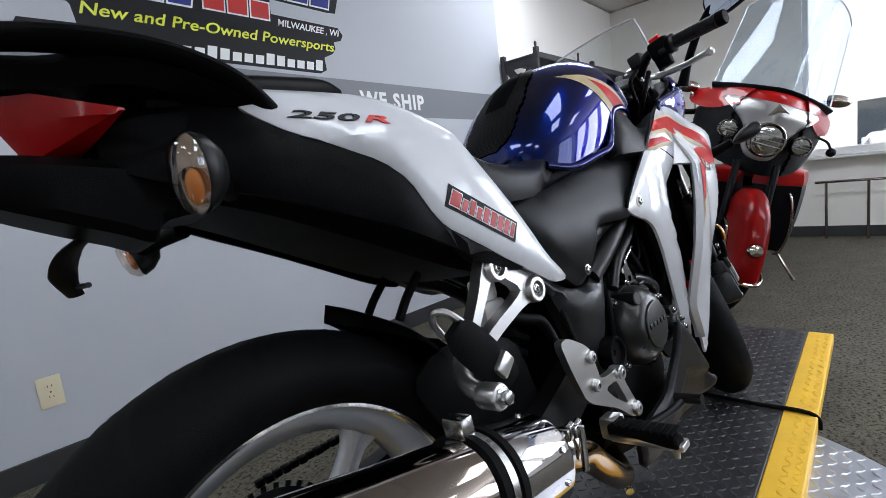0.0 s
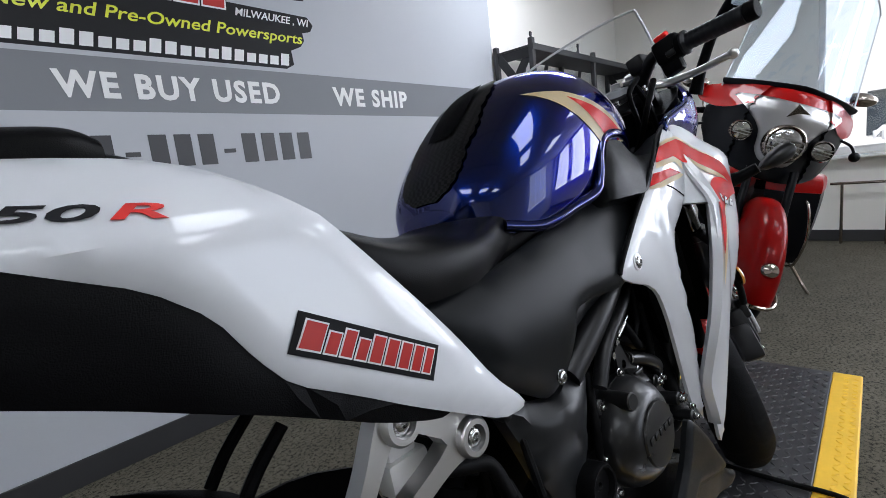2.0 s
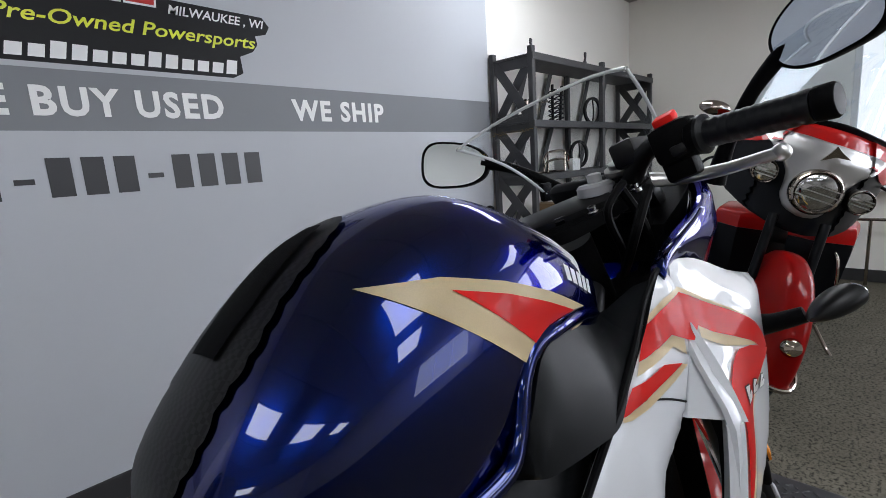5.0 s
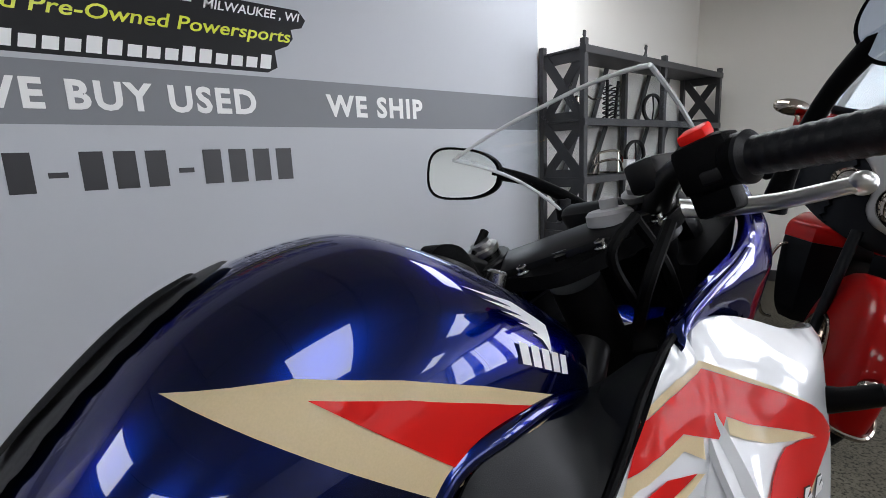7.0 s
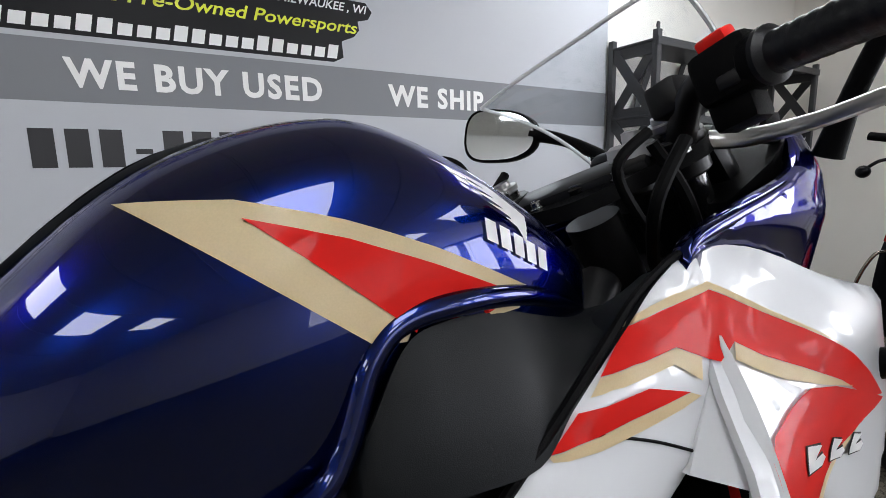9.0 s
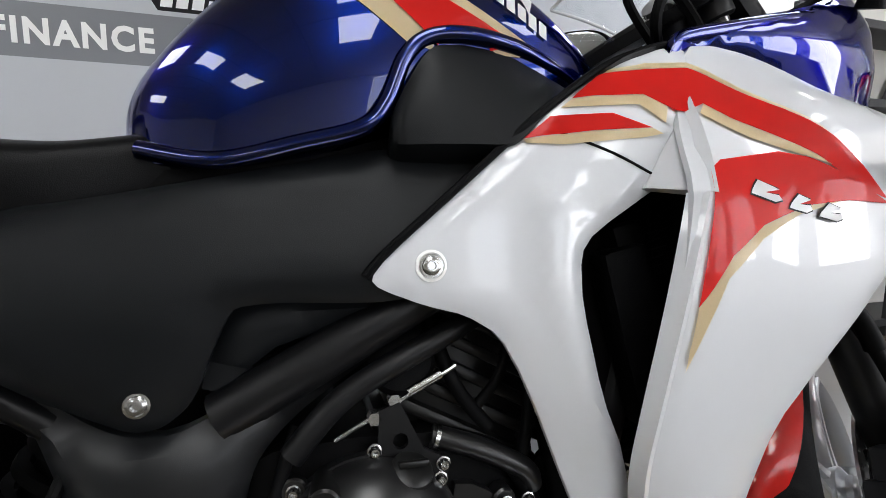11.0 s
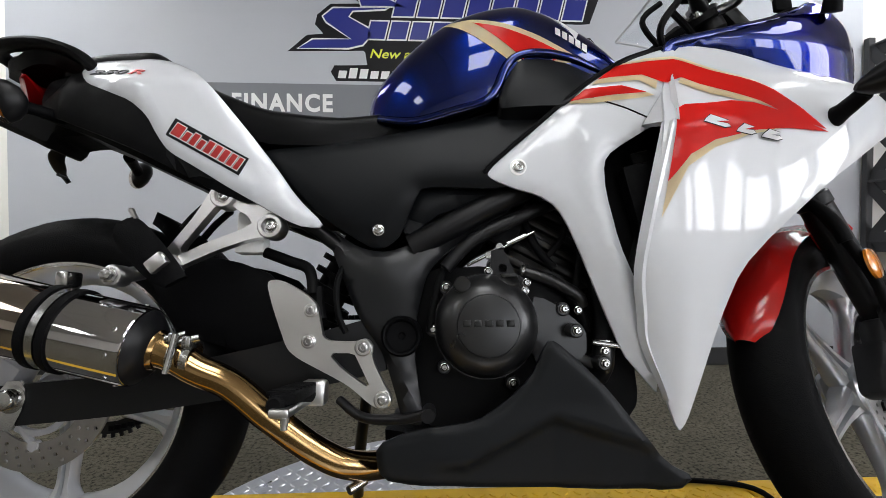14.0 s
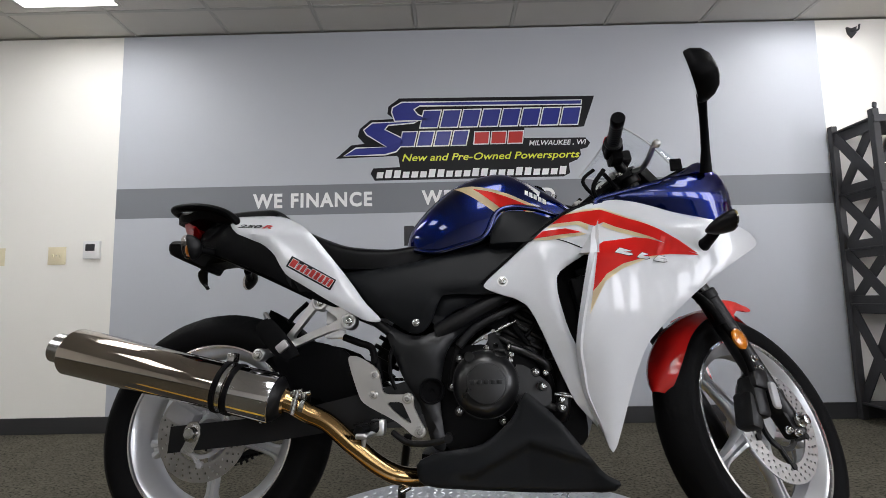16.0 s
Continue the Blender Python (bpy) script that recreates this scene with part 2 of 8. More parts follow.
def box(bm, c, s, rot=None, bevel=0.0):
    """A box of size s round c, with bevelled edges."""
    r = bmesh.ops.create_cube(bm, size=1.0)
    vs = r["verts"]
    m = Matrix.Translation(c) @ (rot.to_4x4() if rot is not None else Matrix()) @ Matrix.Diagonal((*s, 1))
    bmesh.ops.transform(bm, matrix=m, verts=vs)
    if bevel:
        es = list({e for v in vs for e in v.link_edges})
        bmesh.ops.bevel(bm, geom=es, offset=bevel, segments=2, affect="EDGES", profile=0.5)
    return bm


def cyl(bm, p0, p1, r0, r1=None, n=20, bevel=0.0):
    """A closed cylinder or cone between two points, with a chamfer at its ends."""
    p0, p1 = Vector(p0), Vector(p1)
    r1 = r0 if r1 is None else r1
    d = (p1 - p0)
    ln = d.length
    q = d.to_track_quat("Z", "Y").to_matrix()
    prof = [(r0 - bevel, 0), (r0, bevel), (r1, ln - bevel), (r1 - bevel, ln)] if bevel else [(r0, 0), (r1, ln)]
    rings = [[bm.verts.new(p0 + q @ Vector((r * math.cos(a * math.tau / n), r * math.sin(a * math.tau / n), z))) for a in range(n)] for r, z in prof]
    bridge(bm, rings, True)
    return bm


def bridge(bm, rings, cap=True, closed=True):
    for a, b in zip(rings, rings[1:]):
        k = len(a)
        for i in range(k if closed else k - 1):
            j = (i + 1) % k
            bm.faces.new((a[i], a[j], b[j], b[i]))
    if cap:
        bm.faces.new(rings[0][::-1])
        bm.faces.new(rings[-1])


def lathe(bm, centre, axis, prof, n=48, cap=True):
    """Turns a profile of (radius, along the axis) round the axis."""
    q = Vector(axis).normalized().to_track_quat("Z", "Y").to_matrix()
    c = Vector(centre)
    rings = [[bm.verts.new(c + q @ Vector((r * math.cos(a * math.tau / n), r * math.sin(a * math.tau / n), h))) for a in range(n)] for r, h in prof]
    bridge(bm, rings, cap)
    return bm


def ringlathe(bm, centre, axis, prof, n=64):
    """Turns a closed profile round the axis: a ring."""
    q = Vector(axis).normalized().to_track_quat("Z", "Y").to_matrix()
    c = Vector(centre)
    rings = [[bm.verts.new(c + q @ Vector((r * math.cos(a * math.tau / n), r * math.sin(a * math.tau / n), h))) for r, h in prof] for a in range(n)]
    bridge(bm, rings + [rings[0]], False)
    return bm


def spline(pts, k=6):
    """Points on a smooth curve through the given ones."""
    pts = [Vector(p) for p in pts]
    out = []
    for i in range(len(pts) - 1):
        a, b, c, d = pts[max(i - 1, 0)], pts[i], pts[i + 1], pts[min(i + 2, len(pts) - 1)]
        for j in range(k):
            t = j / k
            out.append(0.5 * ((2 * b) + (c - a) * t + (2 * a - 5 * b + 4 * c - d) * t * t + (3 * b - a - 3 * c + d) * t ** 3))
    out.append(pts[-1])
    return out


def tube(bm, pts, r, n=12, k=6, smooth_path=True, flat=1.0):
    """A round bar swept along a smooth path; r is one radius or one for each given point."""
    rs = r if isinstance(r, (list, tuple)) else [r] * len(pts)
    path = spline([(*p, ) for p in pts], k) if smooth_path else [Vector(p) for p in pts]
    m = len(path)
    up = None
    rings = []
    for i, p in enumerate(path):
        d = (path[min(i + 1, m - 1)] - path[max(i - 1, 0)]).normalized()
        if up is None:
            up = d.orthogonal().normalized()
        up = (up - d * up.dot(d)).normalized()
        side = d.cross(up)
        f = i / (m - 1) * (len(rs) - 1)
        j = min(int(f), len(rs) - 2)
        rad = rs[j] + (rs[j + 1] - rs[j]) * (f - j)
        rings.append([bm.verts.new(p + (up * math.cos(a * math.tau / n) * flat + side * math.sin(a * math.tau / n)) * rad) for a in range(n)])
    bridge(bm, rings, True)
    return bm


def ribbon(bm, pts, wide, high, k=6, n=14):
    """A flat rounded bar swept along a path, its broad side level."""
    path = spline(pts, k)
    m = len(path)
    rings = []
    for i, p in enumerate(path):
        d = (path[min(i + 1, m - 1)] - path[max(i - 1, 0)]).normalized()
        side = d.cross(Vector((0, 0, 1))).normalized()
        up = side.cross(d)
        f = i / (m - 1) * (len(wide) - 1)
        j = min(int(f), len(wide) - 2)
        w = wide[j] + (wide[j + 1] - wide[j]) * (f - j)
        rings.append([bm.verts.new(p + side * math.cos(a * math.tau / n) * w + up * math.sin(a * math.tau / n) * high) for a in range(n)])
    bridge(bm, rings, True)
    return bm


def inside(p, poly):
    x, y = p
    hit = False
    for (x0, y0), (x1, y1) in zip(poly, poly[1:] + poly[:1]):
        if (y0 > y) != (y1 > y) and x < (x1 - x0) * (y - y0) / (y1 - y0) + x0:
            hit = not hit
    return hit


def edge_gap(p, poly):
    p = Vector(p)
    best = 9.0
    for a, b in zip(poly, poly[1:] + poly[:1]):
        a, b = Vector(a), Vector(b)
        d = b - a
        t = max(0, min(1, (p - a).dot(d) / (d.length_squared + 1e-12)))
        best = min(best, (a + d * t - p).length)
    return best


def rounded(poly, k=2):
    """Cuts the corners of an outline k times."""
    for _ in range(k):
        out = []
        for (x0, y0), (x1, y1) in zip(poly, poly[1:] + poly[:1]):
            out += [(x0 * 0.8 + x1 * 0.2, y0 * 0.8 + y1 * 0.2), (x0 * 0.2 + x1 * 0.8, y0 * 0.2 + y1 * 0.8)]
        poly = out
    return poly


def filled(poly, step):
    """Triangles that fill an outline, with inner points step apart. Returns points and faces."""
    xs, ys = [p[0] for p in poly], [p[1] for p in poly]
    rim = []
    for (x0, y0), (x1, y1) in zip(poly, poly[1:] + poly[:1]):
        m = max(1, int(math.hypot(x1 - x0, y1 - y0) / step))
        rim += [(x0 + (x1 - x0) * i / m, y0 + (y1 - y0) * i / m) for i in range(m)]
    pts = [Vector(p) for p in rim]
    y, row = min(ys) + step / 2, 0
    while y < max(ys):
        x = min(xs) + (step / 2 if row % 2 else step)
        while x < max(xs):
            if inside((x, y), poly) and edge_gap((x, y), poly) > step * 0.45:
                pts.append(Vector((x, y)))
            x += step
        y, row = y + step * 0.87, row + 1
    m = len(rim)
    v, _, f, *_ = delaunay_2d_cdt(pts, [], [list(range(m))], 1, 1e-6)
    return v, f


def shell(poly, depth, thick=0.006, step=0.02, lip=0.012, drop=0.008, cut=2, bm=None):
    """A moulded panel: an outline in (x, z), laid at y = depth(x, z), its rim rolled in by drop, with thickness."""
    poly = rounded(poly, cut) if cut else poly
    bm = bmesh.new() if bm is None else bm
    pts, faces = filled(poly, step)
    front, back = [], []
    for p in pts:
        g = edge_gap(p, poly)
        y = depth(p[0], p[1])
        s = 1 if y > 0 else -1
        u = max(0.0, 1 - g / lip) if lip else 0
        y -= s * drop * u * u
        front.append(bm.verts.new((p[0], y, p[1])))
        back.append(bm.verts.new((p[0], y - s * thick, p[1])))
    seen = {}
    for f in faces:
        bm.faces.new([front[i] for i in f])
        bm.faces.new([back[i] for i in reversed(f)])
        for i, j in zip(f, list(f[1:]) + [f[0]]):
            seen[(i, j)] = 1
    for i, j in list(seen):
        if (j, i) not in seen:
            bm.faces.new((front[j], front[i], back[i], back[j]))
    return bm


def flip(bm):
    """The same mesh on the other side of the bike."""
    out = bm.copy()
    for v in out.verts:
        v.co.y = -v.co.y
    bmesh.ops.reverse_faces(out, faces=out.faces)
    return out


def plate(poly, y0, y1, bm=None, bevel=0.0, cut=0, holes=()):
    """A flat plate with an outline in (x, z), between y0 and y1."""
    bm = bmesh.new() if bm is None else bm
    poly = rounded(poly, cut) if cut else list(poly)
    loops = [poly] + [list(h) for h in holes]
    pts, want = [], []
    for lp in loops:
        want.append(list(range(len(pts), len(pts) + len(lp))))
        pts += [Vector(p) for p in lp]
    v, _, f, *_ = delaunay_2d_cdt(pts, [(a[i], a[(i + 1) % len(a)]) for a in want for i in range(len(a))], [], 0, 1e-7)
    keep = []
    for t in f:
        c = sum((v[i] for i in t), Vector((0, 0))) / len(t)
        if inside(c, poly) and not any(inside(c, list(h)) for h in holes):
            keep.append(t)
    a = [bm.verts.new((p[0], y0, p[1])) for p in v]
    b = [bm.verts.new((p[0], y1, p[1])) for p in v]
    seen = {}
    for t in keep:
        bm.faces.new([a[i] for i in t])
        bm.faces.new([b[i] for i in reversed(t)])
        for i, j in zip(t, list(t[1:]) + [t[0]]):
            seen[(i, j)] = 1
    for i, j in list(seen):
        if (j, i) not in seen:
            bm.faces.new((a[j], a[i], b[i], b[j]))
    for w in list(bm.verts):
        if not w.link_faces:
            bm.verts.remove(w)
    return bm


def circle(cx, cz, r, n=20, squash=1.0):
    return [(cx + r * math.cos(i * math.tau / n), cz + squash * r * math.sin(i * math.tau / n)) for i in range(n)]


def loft(bm, stations, sections=5, cap=True):
    """A closed body through rings of (x, y, z) points, smoothed along its length."""
    m = len(stations[0])
    lines = [spline([s[i] for s in stations], sections) for i in range(m)]
    rings = [[bm.verts.new(lines[i][j]) for i in range(m)] for j in range(len(lines[0]))]
    bridge(bm, rings, cap)
    return bm


def tree_of(bm):
    for seq in (bm.verts, bm.edges, bm.faces):
        seq.index_update()
        seq.ensure_lookup_table()
    bmesh.ops.recalc_face_normals(bm, faces=bm.faces)
    bm.normal_update()
    return BVHTree.FromBMesh(bm)


def film_on(poly, target, off=0.0012, step=0.012, side=-1, cut=0, thick=0.0006):
    """A thin film with an outline in (x, z), laid on a body from its side."""
    tree = target if isinstance(target, BVHTree) else tree_of(target)
    poly = rounded(poly, cut) if cut else poly
    pts, faces = filled(poly, step)
    bm = bmesh.new()
    out = []
    for p in pts:
        hit = tree.ray_cast(Vector((p[0], side * 1.0, p[1])), Vector((0, -side, 0)))
        if hit[0] is None:
            q = tree.find_nearest(Vector((p[0], side * 0.13, p[1])))
            co, no = q[0], q[1]
        else:
            co, no = hit[0], hit[1]
        if no.y * side < 0:
            no = -no
        out.append(bm.verts.new(co + no * off))
    for f in faces:
        try:
            bm.faces.new([out[i] for i in f])
        except ValueError:
            pass
    bmesh.ops.solidify(bm, geom=list(bm.faces), thickness=-thick)
    return bm


def letters(text, height, width=None, depth=0.002, shear=0.0, bold=0.0, space=1.0):
    """Text as a bmesh in the x-z plane, its lower left corner at the origin, facing -y."""
    cu = bpy.data.curves.new("text", "FONT")
    cu.body, cu.extrude, cu.shear, cu.offset, cu.resolution_u = text, 0.5, shear, bold, 3
    cu.space_character = space
    ob = bpy.data.objects.new("text", cu)
    scene.collection.objects.link(ob)
    bpy.context.view_layer.update()
    me = bpy.data.meshes.new_from_object(ob.evaluated_get(bpy.context.evaluated_depsgraph_get()))
    bpy.data.objects.remove(ob)
    bm = bmesh.new()
    bm.from_mesh(me)
    xs, ys = [v.co.x for v in bm.verts], [v.co.y for v in bm.verts]
    x0, y0, w, h = min(xs), min(ys), max(xs) - min(xs), max(ys) - min(ys)
    kz = height / h
    kx = width / w if width else kz
    for v in bm.verts:
        v.co = ((v.co.x - x0) * kx, -(v.co.z + 0.5) * depth, (v.co.y - y0) * kz)
    return bm

# ---- the showroom ----
def slab(name, lo, hi, material, label, category):
    bm = bmesh.new()
    box(bm, [(a + b) / 2 for a, b in zip(lo, hi)], [b - a for a, b in zip(lo, hi)])
    return setting(name, bm, material, label, category)


slab("floor", (LEFT_X, FRONT_Y, -0.1), (RIGHT_X, WALL_Y, 0.0), M_CARPET, "speckled olive-grey showroom carpet", "floor")
GREY0, GREY1, BAND0, BAND1 = -1.54, 3.15, 1.354, 1.553
T = 0.2
slab("wall_back_cream", (LEFT_X, WALL_Y + 0.002, 0), (GREY0, WALL_Y + T, CEIL_Z), M_WALL_WHITE, "cream painted showroom wall", "wall")
slab("wall_back_grey_low", (GREY0, WALL_Y, 0), (GREY1, WALL_Y + T, BAND0), M_WALL_GREY, "light grey painted feature wall", "wall")
slab("wall_back_band", (GREY0, WALL_Y, BAND0), (GREY1, WALL_Y + T, BAND1), M_WALL_BAND, "dark grey painted band across the grey wall", "wall")
slab("wall_back_grey_high", (GREY0, WALL_Y, BAND1), (GREY1, WALL_Y + T, CEIL_Z), M_WALL_GREY, "light grey painted feature wall", "wall")
slab("wall_back_cream", (GREY1, WALL_Y + 0.002, 0), (RIGHT_X, WALL_Y + T, CEIL_Z), M_WALL_WHITE, "cream painted showroom wall", "wall")
slab("wall_left", (LEFT_X - T, FRONT_Y - T, 0), (LEFT_X, WALL_Y + T, CEIL_Z), M_WALL_WHITE, "cream painted side wall", "wall")
slab("wall_right_pier", (RIGHT_X, WIN_Y1, 0), (RIGHT_X + T, WALL_Y + T, CEIL_Z), M_WALL_WHITE, "cream painted wall beside the window", "wall")
slab("wall_right_low", (RIGHT_X, WIN_Y0, 0), (RIGHT_X + T, WIN_Y1, SILL_Z), M_WALL_WHITE, "cream painted wall under the window", "wall")
slab("wall_right_head", (RIGHT_X, WIN_Y0, HEAD_Z), (RIGHT_X + T, WIN_Y1, CEIL_Z), M_WALL_WHITE, "cream painted wall over the window", "wall")
slab("wall_right_end", (RIGHT_X, FRONT_Y - T, 0), (RIGHT_X + T, WIN_Y0, CEIL_Z), M_WALL_WHITE, "cream painted wall beside the window", "wall")
xs = [LEFT_X, *FW[0], RIGHT_X]
for a, b in ((xs[0], xs[1]), (xs[2], xs[3])):
    slab("wall_front", (a, FRONT_Y - T, 0), (b, FRONT_Y, CEIL_Z), M_WALL_WHITE, "cream painted front wall", "wall")
for a, b in FW:
    slab("wall_front_low", (a, FRONT_Y - T, 0), (b, FRONT_Y, SILL_Z), M_WALL_WHITE, "cream painted front wall under a window", "wall")
    slab("wall_front_head", (a, FRONT_Y - T, HEAD_Z), (b, FRONT_Y, CEIL_Z), M_WALL_WHITE, "cream painted front wall over a window", "wall")

# suspended ceiling: sunken tiles in one mesh, a grid of bars, lit panels
bm = bmesh.new()
box(bm, ((LEFT_X + RIGHT_X) / 2, (FRONT_Y + WALL_Y) / 2, CEIL_Z + 0.1), (RIGHT_X - LEFT_X + 2 * T, WALL_Y - FRONT_Y + 2 * T, 0.16))
TX, TY = 0.64, 1.22
x = 0.455 - 0.64 * 10
while x < RIGHT_X:
    y = WALL_Y - 0.28 - 1.22 * 7
    while y < WALL_Y:
        x0, x1, y0, y1 = max(x, LEFT_X) + 0.012, min(x + TX, RIGHT_X) - 0.012, max(y, FRONT_Y) + 0.012, min(y + TY, WALL_Y) - 0.012
        if x1 > x0 and y1 > y0:
            box(bm, ((x0 + x1) / 2, (y0 + y1) / 2, CEIL_Z + 0.02), (x1 - x0, y1 - y0, 0.03), bevel=0.004)
        y += TY
    x += TX
setting("ceiling", bm, M_CEIL, "suspended ceiling of pale mineral tiles", "ceiling")
bm = bmesh.new()
x = 0.455 - 0.64 * 10
while x < RIGHT_X:
    if x > LEFT_X:
        box(bm, (x, (FRONT_Y + WALL_Y) / 2, CEIL_Z + 0.008), (0.022, WALL_Y - FRONT_Y, 0.012))
    x += TX
y = WALL_Y - 0.28 - 1.22 * 7
while y < WALL_Y:
    if y > FRONT_Y:
        box(bm, ((LEFT_X + RIGHT_X) / 2, y, CEIL_Z + 0.0085), (RIGHT_X - LEFT_X, 0.022, 0.012))
    y += TY
setting("ceiling_trim", bm, M_CEIL_GRID, "off-white ceiling grid bars", "ceiling grid")


def ceiling_light(x, y):
    t = thing("ceiling_light", "lit rectangular fluorescent panel in the tiled ceiling", "ceiling light", pose(x, y, CEIL_Z), "ceiling light panels")
    bm = bmesh.new()
    for sx, sy, w, d in ((0, 0.6, 0.6, 0.02), (0, -0.6, 0.6, 0.02), (0.295, 0, 0.02, 1.2), (-0.295, 0, 0.02, 1.2)):
        box(bm, (sx, sy, -0.004), (w, d, 0.012), bevel=0.002)
    part("frame", bm, M_CEIL_GRID, t, smooth=False)
    bm = bmesh.new()
    box(bm, (0, 0, 0.002), (0.57, 1.18, 0.01), bevel=0.002)
    part("diffuser", bm, M_PANEL, t, smooth=False)
    return t


for px, py in PANELS:
    ceiling_light(px, py)

# baseboards
for name, lo, hi in (("baseboard", (LEFT_X, WALL_Y - 0.012, 0.0), (RIGHT_X, WALL_Y - 0.001, 0.1)), ("baseboard", (LEFT_X + 0.001, FRONT_Y, 0), (LEFT_X + 0.012, WALL_Y - 0.012, 0.1)),
                     ("baseboard", (RIGHT_X - 0.012, FRONT_Y, 0), (RIGHT_X - 0.001, WALL_Y - 0.012, 0.1))):
    bm = bmesh.new()
    box(bm, [(a + b) / 2 for a, b in zip(lo, hi)], [b - a for a, b in zip(lo, hi)], bevel=0.003)
    setting(name, bm, M_BASE, "black rubber baseboard", "baseboard")


def window(name, axis, at, a0, a1):
    """A fixed shop window: frame bars, panes and a sill."""
    w = thing(name, "large bright shop window with pale metal frame", "window", None, "", "structure")
    def put(nm, u0, u1, z0, z1, d, m, off=0.1, bev=0.004):
        bm = bmesh.new()
        c, s = ((u0 + u1) / 2, (z0 + z1) / 2), (u1 - u0, z1 - z0)
        if axis == "x":
            box(bm, (at + off, c[0], c[1]), (d, s[0], s[1]), bevel=bev)
        else:
            box(bm, (c[0], at - off, c[1]), (s[0], d, s[1]), bevel=bev)
        return part(nm, bm, m, w, smooth=False)
    n = 3
    step = (a1 - a0) / n
    for i in range(n + 1):
        put("window_frame", a0 + i * step - (0.04 if i == n else 0.0 if i == 0 else 0.02), a0 + i * step + (0 if i == n else 0.04 if i == 0 else 0.02), SILL_Z, HEAD_Z, 0.09, M_FRAME_ALU)
    put("window_frame", a0, a1, HEAD_Z - 0.05, HEAD_Z, 0.08, M_FRAME_ALU)
    put("window_frame", a0, a1, SILL_Z, SILL_Z + 0.06, 0.08, M_FRAME_ALU)
    put("window_sill", a0, a1, SILL_Z - 0.03, SILL_Z - 0.004, 0.3, M_FRAME_ALU, 0.02)
    for i in range(n):
        p = put("pane", a0 + i * step + 0.04, a0 + (i + 1) * step - 0.04, SILL_Z + 0.06, HEAD_Z - 0.05, 0.006, M_GLASS, 0.1, 0)
        p.visible_shadow = False


window("window_1", "x", RIGHT_X, WIN_Y0, WIN_Y1)
window("window_2", "y", FRONT_Y, *FW[0])

# ---- lettering and fittings on the walls ----
def islands(bm):
    """The separate letters of a line of text."""
    left, out = set(bm.verts), []
    while left:
        todo, got = [left.pop()], []
        while todo:
            v = todo.pop()
            got.append(v)
            for e in v.link_edges:
                o = e.other_vert(v)
                if o in left:
                    left.remove(o)
                    todo.append(o)
        out.append(got)
    return sorted(out, key=lambda g: min(v.co.x for v in g))


def words(name, text, x0, x1, z0, z1, m, label, group=""):
    """Condensed capitals on the wall, each letter a piece of its own."""
    t = thing(name, label, "wall lettering", pose(x0, WALL_Y, z0), group)
    bm = letters(text, z1 - z0, x1 - x0, 0.0014, 0.0, 0.034, 1.17)
    for verts in islands(bm):
        one = bmesh.new()
        twin = {v: one.verts.new(v.co + Vector((0, -0.0005, 0))) for v in verts}
        for f in {f for v in verts for f in v.link_faces}:
            one.faces.new([twin[v] for v in f.verts])
        part("letter", one, m, t, smooth=False)
    bm.free()
    return t


for text, x0, x1 in (("WE FINANCE", -0.636, 0.147), ("WE BUY USED", 0.472, 1.345), ("WE SHIP", 1.657, 2.202)):
    words("wall_lettering", text, x0, x1, 1.401, 1.500, M_LETTER_WHITE, "white vinyl capitals on the dark grey band", "services lettering")

# the telephone line, as plain bars
tel = thing("telephone_line", "charcoal vinyl bars below the dark band", "wall lettering", pose(0.339, WALL_Y, 1.136))
u = 1.146 / 12.0
for k in range(12):
    bm = bmesh.new()
    if k in (3, 7):
        box(bm, (u * (k + 0.5), -0.0009, 0.055), (u * 0.55, 0.0018, 0.018), bevel=0.0004)
    else:
        box(bm, (u * (k + 0.5), -0.0009, 0.065), (u * 0.70, 0.0018, 0.130), bevel=0.0004)
    part("bar", bm, M_LETTER_DARK, tel, smooth=False)

# the dealer's emblem: swoosh and blocks in its colours
emb = thing("dealer_emblem", "blue, red and yellow dealer emblem on the grey wall", "wall sign", pose(0.137, WALL_Y, -0.063))
emb.scale = (0.976, 1, 1.013)
def flat(name, poly, m, layer, cut=0, parent=None):
    y = -0.0006 - 0.0007 * layer
    return part(name, plate(poly, y, y + 0.0007, cut=cut), m, parent or emb, smooth=False)


flat("outline", [(-0.235, 1.765), (-0.13, 1.853), (-0.04, 1.862), (-0.085, 1.91), (-0.072, 1.962), (0.0, 2.02), (0.165, 2.025), (0.118, 2.06), (0.125, 2.11), (0.20, 2.165), (1.535, 2.152), (1.455, 1.945), (1.40, 1.94), (1.05, 1.945), (1.045, 1.875), (1.46, 1.87), (1.49, 1.835), (1.47, 1.803), (1.42, 1.79), (1.425, 1.755), (1.40, 1.725), (1.34, 1.70), (1.345, 1.635), (1.30, 1.613), (0.03, 1.613), (0.0, 1.66), (0.02, 1.695), (0.20, 1.70), (0.19, 1.765), (0.18, 1.775)], M_SIGN_BLACK, 0)
SW = [[(-0.185, 1.780), (-0.10, 1.838), (0.105, 1.838), (-0.028, 1.918), (-0.05, 1.955), (0.012, 2.005), (0.33, 2.008), (0.30, 1.99), (0.125, 1.978), (0.105, 1.955), (0.215, 1.90), (0.232, 1.86), (0.18, 1.80), (0.10, 1.780)],
      [(0.165, 2.005), (0.28, 2.005), (0.42, 2.01), (0.33, 2.055), (0.305, 2.085), (0.34, 2.105), (1.445, 2.092), (1.452, 2.128), (0.215, 2.142), (0.150, 2.105), (0.142, 2.07)]]
